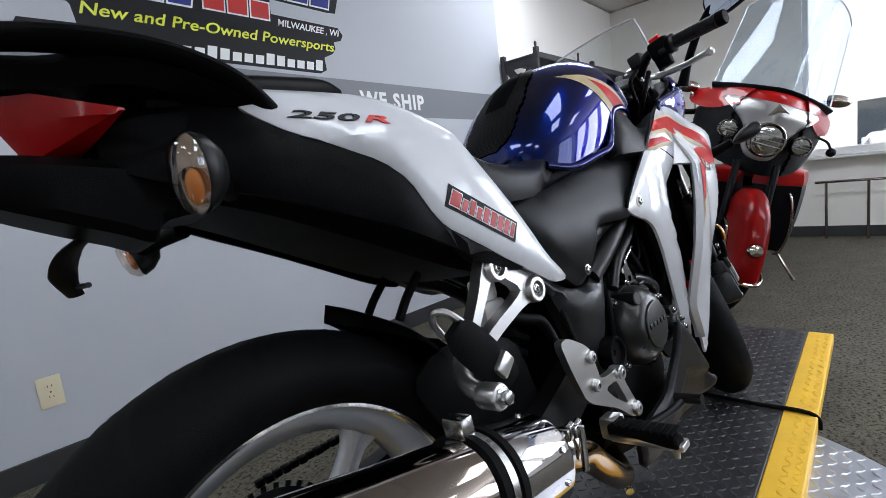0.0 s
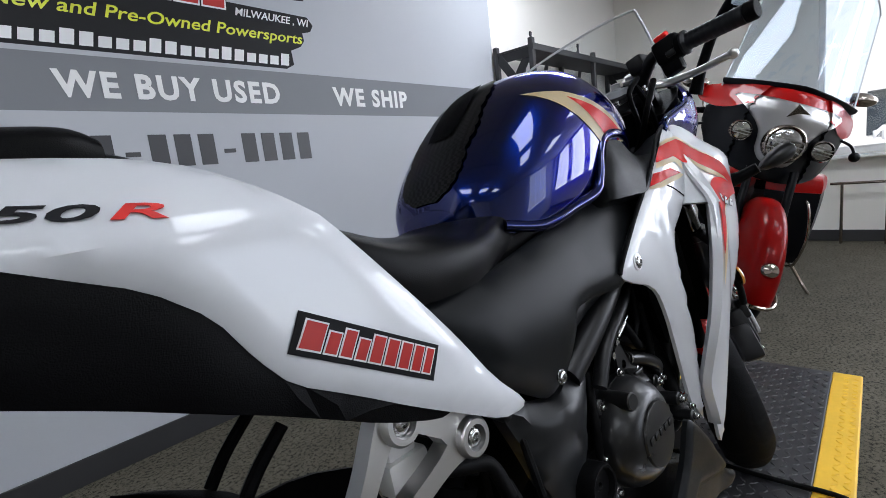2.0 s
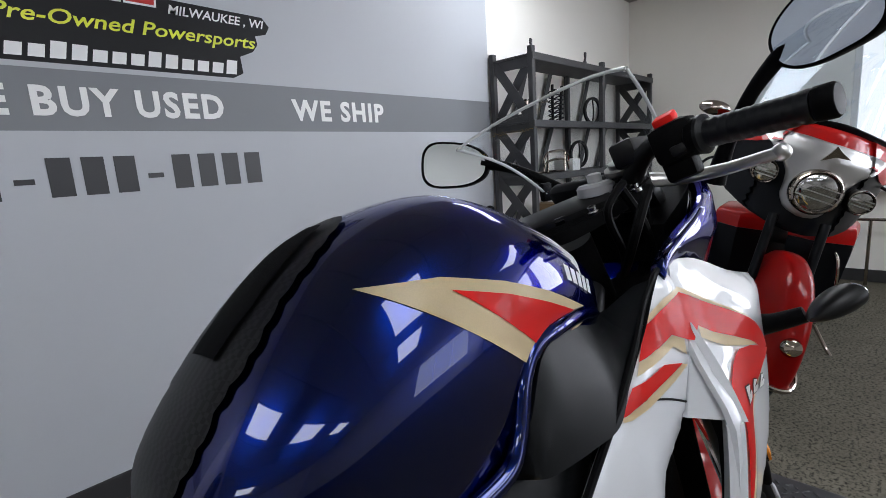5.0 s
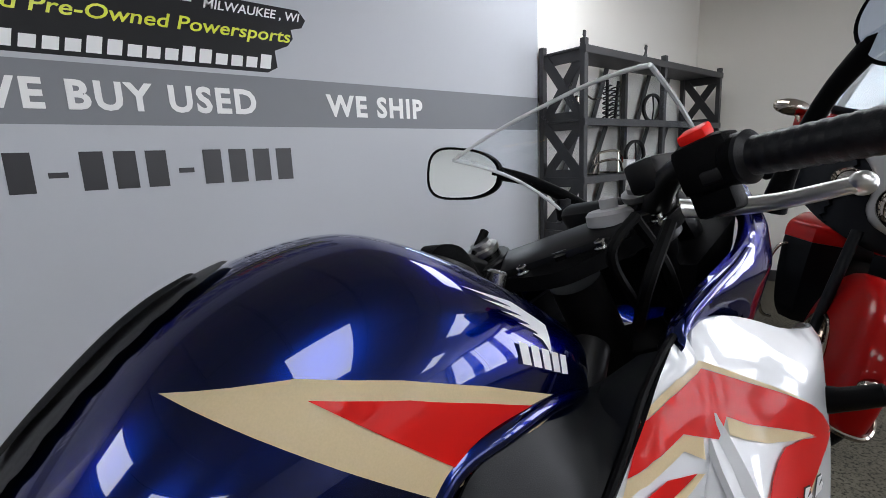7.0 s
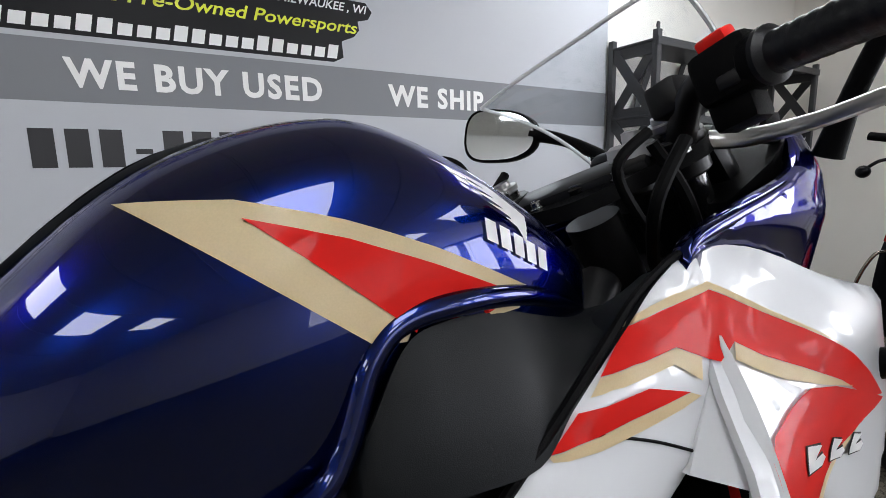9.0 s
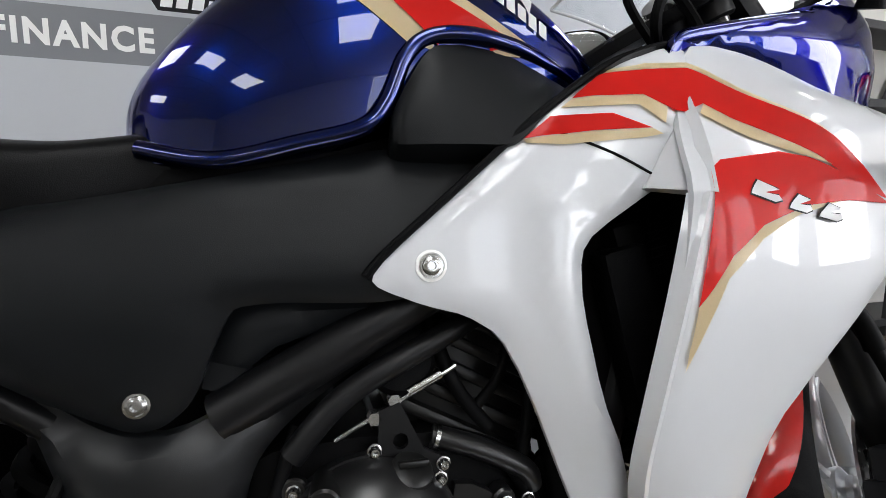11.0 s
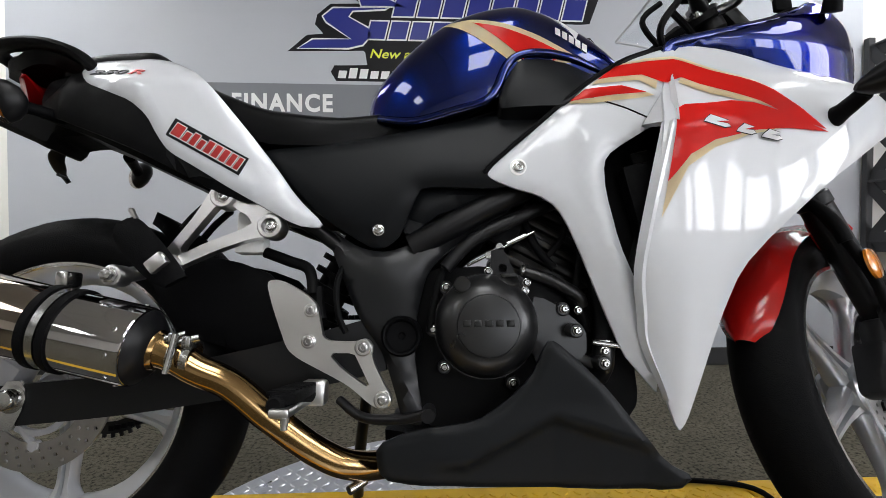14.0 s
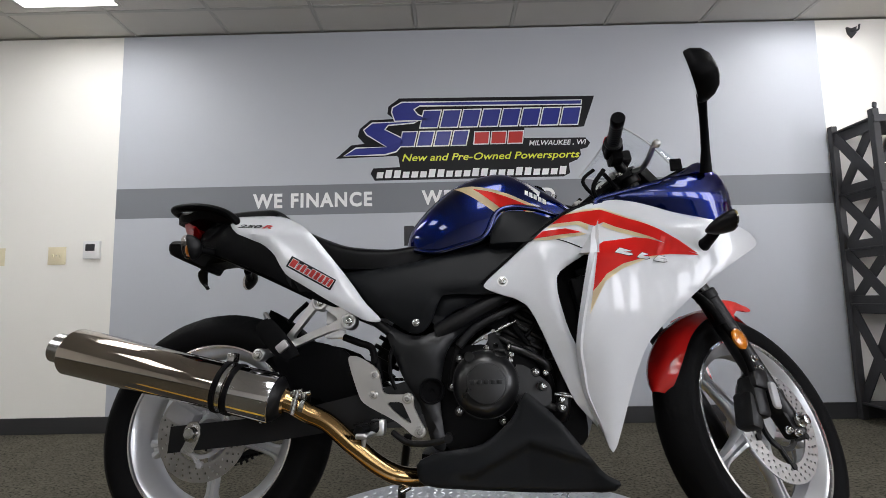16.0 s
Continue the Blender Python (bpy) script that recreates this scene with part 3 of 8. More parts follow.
for poly in SW:
    flat("swoosh_edge", poly, M_LETTER_WHITE, 1)
    c = sum((Vector(p) for p in poly), Vector((0, 0))) / len(poly)
    inner = []
    for i, p in enumerate(poly):
        a, b = Vector(poly[i - 1]), Vector(poly[(i + 1) % len(poly)])
        e1, e2 = (Vector(p) - a).normalized(), (b - Vector(p)).normalized()
        area = sum(poly[j - 1][0] * poly[j][1] - poly[j][0] * poly[j - 1][1] for j in range(len(poly)))
        s = 1 if area > 0 else -1
        n = Vector((-(e1.y + e2.y), e1.x + e2.x)).normalized() * s
        q = Vector(p) + n * 0.0095
        inner.append((q.x, q.y))
    flat("swoosh", inner, M_SIGN_BLUE, 2)


def blocks(name, n, x0, x1, z0, z1, m, rim, slant=0.25, gap=0.007, inset=0.008, notch=False):
    w = (x1 - x0) / n
    for k in range(n):
        a, b = x0 + k * w + gap / 2, x0 + (k + 1) * w - gap / 2
        def q(u, v):
            return (a + (b - a) * u + slant * (v - 0.5) * (z1 - z0), z0 + (z1 - z0) * v)
        iu, iv = inset / (b - a), inset / (z1 - z0)
        if rim:
            flat(name + "_edge", [q(0, 0), q(1, 0), q(1, 1), q(0, 1)], rim, 1)
        slit = 0.62 if k % 3 == 1 else 0.52
        hole = [q(0.42, 0.40), q(slit, 0.40), q(slit, 0.64), q(0.42, 0.64)]
        y = -0.0006 - 0.0007 * 2
        part(name, plate([q(iu, iv), q(1 - iu, iv), q(1 - iu, 1 - iv), q(iu, 1 - iv)], y, y + 0.0007, holes=[hole] if notch and k % 4 != 2 else []), m, emb, smooth=False)


blocks("blue_block", 8, 0.345, 1.435, 1.955, 2.082, M_SIGN_BLUE, M_LETTER_WHITE)
blocks("blue_block", 4, 0.20, 0.67, 1.832, 1.940, M_SIGN_BLUE, M_LETTER_WHITE)
blocks("red_block", 3, 0.70, 1.045, 1.838, 1.928, M_SIGN_RED, M_LETTER_WHITE, 0.12, 0.007, 0.007)
# the web line, as plain bars of uneven height
for k in range(22):
    h = (0.040, 0.040, 0.054, 0.040, 0.050)[k * 7 % 5]
    blocks("white_block", 1, 0.035 + 0.0587 * k, 0.035 + 0.0587 * (k + 1), 1.628, 1.628 + h, M_LETTER_WHITE, None, 0.2, 0.015, 0.0, False)
for text, x0, x1, z0, z1, m in (("MILWAUKEE , WI", 1.075, 1.465, 1.818, 1.857, M_LETTER_WHITE), ("New and Pre-Owned Powersports", 0.215, 1.415, 1.722, 1.785, M_SIGN_YELLOW)):
    bm = letters(text, z1 - z0, x1 - x0, 0.0012, 0.25, 0.012)
    bmesh.ops.translate(bm, verts=bm.verts, vec=(x0, -0.0016, z0))
    part("lettering", bm, m, emb, "white lettering" if m is M_LETTER_WHITE else "yellow lettering", smooth=False)


def wall_plate(name, x, z, w, h, m, label, category, kind, group=""):
    t = thing(name, label, category, pose(x, WALL_Y, z), group)
    bm = bmesh.new()
    box(bm, (0, -0.003, 0), (w, 0.006, h), bevel=0.002)
    part("cover_plate", bm, m, t)
    if kind == "outlet":
        for dz in (-0.02, 0.02):
            bm = bmesh.new()
            lathe(bm, (0, -0.006, dz), (0, -1, 0), [(0.016, 0), (0.016, 0.0015), (0.014, 0.002)], 20)
            part("receptacle", bm, m, t)
            for dx in (-0.006, 0.006):
                bm = bmesh.new()
                box(bm, (dx, -0.0078, dz + 0.003), (0.0022, 0.001, 0.008))
                part("slot", bm, M_DARK, t)
    else:
        for dx in ((-0.022, 0.022) if w > 0.09 else (0,)):
            bm = bmesh.new()
            box(bm, (dx, -0.0075, 0), (0.009, 0.008, 0.022), Matrix.Rotation(radians(20), 3, "X"), 0.001)
            part("toggle", bm, m, t)
    bm = bmesh.new()
    cyl(bm, (0, -0.006, 0), (0, -0.0072, 0), 0.003, n=10)
    part("screw", bm, M_STEEL, t)


wall_plate("wall_outlet", 0.015, 0.318, 0.072, 0.115, M_CREAMPLASTIC, "cream double wall socket on the grey wall", "wall socket", "outlet")
wall_plate("light_switch", -2.304, 1.120, 0.115, 0.115, M_CREAMPLASTIC, "cream double light switch on the pale wall", "light switch", "switch", "light switches")
wall_plate("light_switch", -1.905, 1.120, 0.115, 0.115, M_CREAMPLASTIC, "cream double light switch on the pale wall", "light switch", "switch", "light switches")
th = thing("thermostat", "small white thermostat with grey display", "thermostat", pose(-1.671, WALL_Y, 1.153))
bm = bmesh.new()
box(bm, (0, -0.012, 0), (0.105, 0.024, 0.115), bevel=0.004)
part("housing", bm, M_WHITEPLASTIC, th)
bm = bmesh.new()
box(bm, (-0.005, -0.0245, 0.015), (0.06, 0.002, 0.045), bevel=0.0006)
part("display", bm, M_LETTER_DARK, th, "grey display")

# round sign on the pale wall
rs = thing("round_sign", "large round black sign with white rings and lettering", "wall sign", pose(-3.10, WALL_Y, 1.741))
R = 0.727
bm = bmesh.new()
lathe(bm, (0, 0, 0), (0, -1, 0), [(R, 0), (R, 0.03), (R - 0.006, 0.036), (0.01, 0.036)], 96)
part("disc", bm, M_SIGN_BLACK, rs)
for r0, r1 in ((R - 0.045, R - 0.030), (R - 0.062, R - 0.055), (0.36, 0.372)):
    bm = bmesh.new()
    ringlathe(bm, (0, -0.0365, 0), (0, -1, 0), [(r0, 0), (r1, 0), (r1, 0.002), (r0, 0.002)], 96)
    part("ring", bm, M_LETTER_WHITE, rs)
for ch, deg in (("A", 32), ("L", 19), ("L", 7)):
    bm = letters(ch, 0.11, 0.075, 0.002)
    bmesh.ops.translate(bm, verts=bm.verts, vec=(-0.0375, -0.0365, -0.055))
    a = radians(deg)
    bmesh.ops.transform(bm, verts=bm.verts, matrix=Matrix.Translation((0.50 * math.cos(a), 0, 0.50 * math.sin(a))) @ Matrix.Rotation(math.pi / 2 - a, 4, "Y"))
    part("letter", bm, M_LETTER_WHITE, rs, smooth=False)
bm = bmesh.new()
cyl(bm, (0.5, -0.0365, -0.045), (0.5, -0.0385, -0.045), 0.018, n=20)
part("dot", bm, M_GREYPART, rs)

# small black hooks high on the wall
for k, (x, z) in enumerate(((3.384, 2.520), (3.76, 2.524), (3.962, 2.517))):
    t = thing("wall_hook", "small black metal hook high on the pale wall", "hook", pose(x, WALL_Y, z), "wall hooks")
    bm = bmesh.new()
    plate([(-0.03, 0.03), (0.0, 0.02), (0.035, 0.035), (0.03, -0.01), (0.0, -0.045), (-0.025, -0.012)], -0.012, 0.002, bm)
    part("back_plate", bm, M_RACK, t, smooth=False)
    bm = bmesh.new()
    tube(bm, [(0, -0.01, 0.0), (0.005, -0.05, -0.015), (0.01, -0.06, 0.02)], 0.006, 8)
    part("hook_arm", bm, M_RACK, t)

# ---- display platform ----
def lozenges(bm, region, z, pitch, ln, wd, ht):
    """Raised checker marks, turned by turns, over the places that region allows."""
    i0 = 0
    (x0, x1, y0, y1), ok = region
    nx, ny = int((x1 - x0) / pitch), int((y1 - y0) / pitch)
    for i in range(nx):
        for j in range(ny):
            cx, cy = x0 + (i + 0.5) * pitch, y0 + (j + 0.5) * pitch
            if not ok(cx, cy):
                continue
            a = radians(45 if (i + j) % 2 else -45)
            ca, sa = math.cos(a), math.sin(a)
            def w(u, v, h):
                return bm.verts.new((cx + u * ca - v * sa, cy + u * sa + v * ca, z + h))
            base = [w(-ln, 0, 0), w(0, -wd, 0), w(ln, 0, 0), w(0, wd, 0)]
            top = [w(-ln * 0.6, 0, ht), w(0, -wd * 0.45, ht), w(ln * 0.6, 0, ht), w(0, wd * 0.45, ht)]
            for k in range(4):
                bm.faces.new((base[k], base[(k + 1) % 4], top[(k + 1) % 4], top[k]))
            bm.faces.new(top)
    return bm


DECK_Z = 0.152
TURN_C, TURN_R, TURN_Z = (0.720, -0.022), 0.680, 0.109
turntable = thing("turntable", "round display turntable of bright aluminium checker plate", "turntable", pose(TURN_C[0], TURN_C[1], 0))
bm = bmesh.new()
lathe(bm, (0, 0, 0), (0, 0, 1), [(TURN_R - 0.03, 0), (TURN_R - 0.03, 0.03), (TURN_R, 0.032), (TURN_R, TURN_Z - 0.004), (TURN_R - 0.004, TURN_Z)], 128)
part("deck", bm, M_PLATE_STEEL, turntable)
bm = bmesh.new()
lozenges(bm, ((-TURN_R, TURN_R, -TURN_R, TURN_R), lambda x, y: 0.2 < math.hypot(x, y) < TURN_R - 0.012 and not -0.22 < y < 0.26), TURN_Z, 0.027, 0.0135, 0.0045, 0.0022)
part("checker_mark", bm, M_PLATE_STEEL, turntable, "raised bright checker marks")

PY0, PY1, YEL = -0.328, 0.250, 0.080
for x0, x1 in ((-0.78, 1.342), (1.348, 2.092)):
    p = thing("ramp_board", "black checker plate ramp board with yellow edges", "ramp", pose((x0 + x1) / 2, (PY0 + PY1) / 2, 0), "display ramp boards")
    hw, hd = (x1 - x0) / 2, (PY1 - PY0) / 2
    bm = bmesh.new()
    box(bm, (0, 0, DECK_Z - 0.021), (2 * hw, 2 * (hd - YEL), 0.042), bevel=0.003)
    part("tread_plate", bm, M_PLATE_BLACK, p, smooth=False)
    bm = bmesh.new()
    lozenges(bm, ((-hw + 0.01, hw - 0.01, -hd + YEL + 0.004, hd - YEL - 0.004), lambda x, y: True), DECK_Z, 0.0235, 0.0118, 0.0043, 0.0022)
    part("checker_mark", bm, M_PLATE_BLACK, p, smooth=False)
    for s in (-1, 1):
        bm = bmesh.new()
        box(bm, (0, s * (hd - YEL / 2), DECK_Z - 0.0205), (2 * hw, YEL - 0.001, 0.043), bevel=0.004)
        lozenges(bm, ((-hw + 0.01, hw - 0.01, s * (hd - YEL / 2) - YEL / 2 + 0.006, s * (hd - YEL / 2) + YEL / 2 - 0.004), lambda x, y: True), DECK_Z + 0.001, 0.0235, 0.0118, 0.0043, 0.0022)
        part("yellow_edge", bm, M_PLATE_YELLOW, p, "yellow painted checker edge", smooth=False)
    if x1 > 2:
        for s in (-1, 1):
            bm = bmesh.new()
            box(bm, (0, s * (hd - 0.05), (DECK_Z - 0.042) / 2), (2 * hw - 0.02, 0.03, DECK_Z - 0.042))
            part("side_rail", bm, M_RACK, p, smooth=False)
bm = bmesh.new()
tube(bm, [(1.346, -0.332, 0.115), (1.345, -0.31, 0.158), (1.338, -0.15, 0.159), (1.345, 0.05, 0.158), (1.355, 0.2, 0.159), (1.20, 0.25, 0.158), (1.09, 0.33, 0.118)], 0.006, 8)
tie = part("strap", bm, M_DARK, None)
tagged(tie, "thin black strap lying across the ramp board joint", "strap")

# ---- the sport motorcycle ----
LEAN = 9.35
bike = thing("motorcycle", "white, blue and red sport motorcycle parked on ramp boards", "motorcycle", pose(-0.0006, 0.0064, DECK_Z + 0.003, -LEAN, -0.24, -3.1))
RW, RR = Vector((0.01, 0, 0.303)), 0.303
FWH, FR = Vector((1.39, 0, 0.293)), 0.293
RAKE = radians(25)
AX, AD = Vector((1.485, 0, 0)), Vector((-math.sin(RAKE), 0, math.cos(RAKE)))
STEER = Matrix.Translation(AX) @ Matrix.Rotation(radians(31), 4, AD) @ Matrix.Translation(-AX)


def turned(bm):
    bmesh.ops.transform(bm, matrix=STEER, verts=bm.verts)
    return bm


def both(name, bm, m, label=""):
    """A panel and its mirror on the other side."""
    other = flip(bm)
    part(name, other, m, bike, label)
    return part(name, bm, m, bike, label)


def bolt(bm, p, r=0.007, h=0.006, socket=True):
    """A button-head bolt facing -y."""
    lathe(bm, p, (0, -1, 0), [(r * 1.25, 0), (r * 1.25, h * 0.3), (r, h * 0.35), (r * 0.95, h * 0.8), (r * 0.7, h), (r * 0.45, h), (r * 0.42, h * 0.45)], 14)
    return bm


def tyre(c, R, w, rim):
    bm = bmesh.new()
    prof = []
    n = 22
    for i in range(n + 1):
        a = -1 + 2 * i / n
        prof.append((R - (R - rim) * 0.47 * abs(a) ** 2.3 , w * a))
    side = [(rim + (R - rim) * 0.36, w * 1.02), (rim + (R - rim) * 0.18, w * 0.96), (rim, w * 0.82), (rim - 0.004, w * 0.7)]
    prof += side + [(r, -h) for r, h in reversed(side)]
    return ringlathe(bm, c, (0, 1, 0), prof, 96)


def grooves(c, R, w, rim, count):
    """Slanted tread cuts as thin dark strips on both shoulders."""
    bm = bmesh.new()
    for k in range(count):
        for s in (-1, 1):
            a0 = math.tau * (k + (0.25 if s > 0 else 0)) / count
            prev = None
            for i in range(9):
                u = 0.08 + 0.86 * i / 8
                ang = a0 + 0.21 * u * (1.3 - 0.5 * u)
                wd = 0.0062 * math.sin(math.pi * (0.1 + 0.85 * i / 8)) / R
                r = R - (R - rim) * 0.47 * u ** 2.3 + 0.0006
                q = []
                for d in (-wd, wd):
                    q.append(bm.verts.new((c.x + r * math.cos(ang + d), c.y + s * w * u, c.z + r * math.sin(ang + d))))
                if prev:
                    bm.faces.new((prev[0], prev[1], q[1], q[0]))
                prev = q
    return bm


def wheel(c, R, w, front):
    rim = 0.2165
    fix = turned if front else (lambda b: b)
    t = part("tyre", fix(tyre(c, R, w, rim)), M_RUBBER, bike, "black road tyre with slanted tread cuts")
    part("tread_groove", fix(grooves(c, R, w, rim, 26)), M_DARK, t)
    b = w * 0.72
    bm = bmesh.new()
    ringlathe(bm, c, (0, 1, 0), [(rim + 0.007, b + 0.006), (rim + 0.009, b), (rim - 0.012, b - 0.008), (rim - 0.024, b * 0.3), (rim - 0.024, -b * 0.3), (rim - 0.012, -b + 0.008), (rim + 0.009, -b), (rim + 0.007, -b - 0.006),
                                     (rim - 0.004, -b - 0.004), (rim - 0.012, -b + 0.004), (rim - 0.034, -b * 0.4), (rim - 0.036, 0), (rim - 0.034, b * 0.4), (rim - 0.012, b - 0.004), (rim - 0.004, b + 0.004)], 96)
    r = part("rim", fix(bm), M_WHEEL, bike, "silver cast wheel rim")
    for s in (-1, 1):
        bm = bmesh.new()
        ringlathe(bm, c + Vector((0, s * (b + 0.004), 0)), (0, 1, 0), [(rim + 0.008, 0.002), (rim + 0.008, -0.003), (rim - 0.004, -0.003), (rim - 0.006, 0.002)], 96)
        part("rim_lip", fix(bm), M_LIP, r, "bright machined rim lip")
    bm = bmesh.new()
    hw = 0.045 if front else 0.06
    lathe(bm, c - Vector((0, hw, 0)), (0, 1, 0), [(0.03, 0), (0.034, 0.004), (0.034, 0.012), (0.045, 0.02), (0.045, 2 * hw - 0.02), (0.034, 2 * hw - 0.012), (0.034, 2 * hw - 0.004), (0.03, 2 * hw)], 40)
    part("hub", fix(bm), M_WHEEL, bike, "silver wheel hub")
    for k in range(5):
        a = radians(-92 + 72 * k if not front else -80 + 72 * k)
        bm = bmesh.new()
        rings = []
        for u, wd, dp in ((0.03, 0.030, 0.021), (0.075, 0.019, 0.016), (0.13, 0.014, 0.0135), (0.165, 0.016, 0.0145), (0.19, 0.034, 0.019)):
            e, f = Vector((math.cos(a), 0, math.sin(a))), Vector((-math.sin(a), 0, math.cos(a)))
            ring = []
            for px, py in ((-1, -0.55), (-0.72, -1), (-0.3, -1), (-0.18, -0.45), (0.18, -0.45), (0.3, -1), (0.72, -1), (1, -0.55), (1, 0.55), (0.72, 1), (0.3, 1), (0.18, 0.45), (-0.18, 0.45), (-0.3, 1), (-0.72, 1), (-1, 0.55)):
                ring.append(c + e * u + f * (px * wd) + Vector((0, py * dp, 0)))
            rings.append(ring)
        loft(bm, rings, 4)
        part("spoke", fix(bm), M_WHEEL, bike)


def brake_disc(c, y, R, r0, holes, front):
    fix = turned if front else (lambda b: b)
    hs = [circle(c.x, c.z, r0, 40)]
    for k in range(holes):
        for row, rr in enumerate((r0 + (R - r0) * 0.28, r0 + (R - r0) * 0.55, r0 + (R - r0) * 0.8)):
            a = math.tau * (k + row * 0.33) / holes
            hs.append(circle(c.x + rr * math.cos(a), c.z + rr * math.sin(a), 0.0033, 6))
    d = part("brake_disc", fix(plate(circle(c.x, c.z, R, 90), y - 0.002, y + 0.002, holes=hs)), M_DISC, bike, "drilled steel brake disc")
    bm = bmesh.new()
    ringlathe(bm, c + Vector((0, y, 0)), (0, 1, 0), [(0.052, -0.004), (0.062, -0.004), (0.062, 0.004), (0.052, 0.004)], 40)
    for k in range(5):
        a = math.tau * k / 5 + 0.5
        e = Vector((math.cos(a), 0, math.sin(a)))
        f = Vector((math.cos(a + 0.45), 0, math.sin(a + 0.45)))
        tube(bm, [c + e * 0.055 + Vector((0, y, 0)), c + f * (r0 + 0.006) + Vector((0, y, 0))], 0.006, 8, smooth_path=False)
        cyl(bm, c + f * (r0 + 0.004) + Vector((0, y - 0.006, 0)), c + f * (r0 + 0.004) + Vector((0, y + 0.005, 0)), 0.008, n=14)
    part("disc_carrier", fix(bm), M_SATIN if front else M_GREYPART, d)


wheel(RW, RR, 0.071, False)
wheel(FWH, FR, 0.056, True)
brake_disc(RW, -0.085, 0.116, 0.072, 30, False)
brake_disc(FWH, -0.07, 0.132, 0.090, 34, True)

# ---- tank ----
def tank_ring(x, zt, zw, w, zl, wl, nose=2.3):
    right = []
    for i in range(13):
        a = math.pi / 2 * i / 12
        s, c = math.sin(a), math.cos(a)
        right.append((x, -w * s ** (2 / nose), zw + (zt - zw) * c ** (2 / nose)))
    for i in range(1, 6):
        u = i / 5
        right.append((x, -(w + (wl - w) * u * u), zw + (zl - zw) * u))
    right.append((x, 0, zl - 0.002))
    left = [(p[0], -p[1], p[2]) for p in right[1:-1]]
    return right + left[::-1]


def smooth_step(u):
    u = max(0.0, min(1.0, u))
    return u * u * (3 - 2 * u)


TANK = [(0.518, 0.790, 0.772, 0.052, 0.748, 0.048), (0.530, 0.824, 0.782, 0.082, 0.745, 0.080), (0.556, 0.860, 0.795, 0.106, 0.741, 0.104), (0.60, 0.906, 0.815, 0.128, 0.738, 0.120), (0.65, 0.947, 0.838, 0.140, 0.745, 0.128),
        (0.70, 0.970, 0.855, 0.146, 0.757, 0.132), (0.75, 0.982, 0.868, 0.147, 0.785, 0.136), (0.79, 0.981, 0.876, 0.145, 0.838, 0.140), (0.84, 0.960, 0.876, 0.138, 0.836, 0.134), (0.90, 0.923, 0.864, 0.122, 0.822, 0.118), (0.95, 0.888, 0.848, 0.098, 0.815, 0.095), (0.975, 0.868, 0.84, 0.075, 0.812, 0.07)]
bm = bmesh.new()
loft(bm, [tank_ring(*s) for s in TANK], 6)
bmesh.ops.recalc_face_normals(bm, faces=bm.faces)
TANK_TREE = tree_of(bm)
tank = part("fuel_tank", bm, M_BLUE, bike, "glossy metallic blue fuel tank with gold and red graphics", angle=60)
for nm, m, off, poly in (
        ("gold_stripe", M_GOLD, 0.0010, [(0.648, 0.920), (0.70, 0.916), (0.75, 0.902), (0.80, 0.883), (0.876, 0.849), (0.862, 0.838), (0.777, 0.834), (0.758, 0.836)]),
        ("red_stripe", M_RED, 0.0018, [(0.702, 0.906), (0.75, 0.892), (0.80, 0.873), (0.860, 0.848), (0.835, 0.840), (0.783, 0.838)])):
    for s in (-1, 1):
        part(nm, film_on(poly, TANK_TREE, off, side=s), m, tank)
# wing badge and word badge as plain shapes
for k in range(5):
    a = Vector((0.881, 0.896)).lerp(Vector((0.875, 0.882)), k / 4)
    t = Vector((0.812, 0.938)).lerp(Vector((0.858, 0.897)), k / 4)
    mid = a.lerp(t, 0.45) + Vector((0.004, 0.0035))
    low = a.lerp(t, 0.5) + Vector((0.001, 0.0005))
    part("wing_badge", film_on([tuple(a), tuple(mid), tuple(t), tuple(low), (a.x - 0.002, a.y - 0.0032)], TANK_TREE, 0.0012, 0.006), M_LETTER_WHITE, tank)
for k in range(5):
    x0 = 0.837 + 0.0115 * k
    z0 = 0.884 - 0.0055 * k
    part("word_badge", film_on([(x0, z0), (x0 + 0.009, z0 - 0.004), (x0 + 0.0095, z0 + 0.0095), (x0 + 0.001, z0 + 0.0135)], TANK_TREE, 0.002, 0.008), M_LETTER_WHITE, tank)


def top_film(name, rows, off, m, thick):
    """A pad laid on the tank from above: rows of (x, half-width)."""
    b = bmesh.new()
    rings = []
    xs = spline([(x, w, 0) for x, w in rows], 6)
    for k, p in enumerate(xs):
        ring = []
        for i in range(13):
            y = 1.12 * p.y * (1 - 0.05 * (k % 3 == 0)) * (-1 + 2 * i / 12)
            h = TANK_TREE.ray_cast(Vector((p.x, y, 2)), Vector((0, 0, -1)))
            co = h[0] if h[0] else Vector((p.x, y, 0.78))
            ring.append(b.verts.new(co + (h[1] if h[1] and h[1].z > 0 else Vector((0, 0, 1))) * off))
        rings.append(ring)
    bridge(b, rings, False, False)
    bmesh.ops.solidify(b, geom=list(b.faces), thickness=thick)
    return part(name, b, m, tank, "black carbon-look tank pad")


top_film("tank_pad", [(0.5215, 0.02), (0.53, 0.045), (0.55, 0.054), (0.575, 0.05)], 0.0026, M_CARBON, 0.002)
top_film("tank_pad", [(0.565, 0.052), (0.59, 0.056), (0.62, 0.05), (0.655, 0.046), (0.69, 0.03), (0.705, 0.012)], 0.0034, M_CARBON, 0.003)
top_film("tank_pad", [(0.58, 0.022), (0.62, 0.026), (0.66, 0.022), (0.685, 0.012)], 0.006, M_PLASTIC, 0.003)
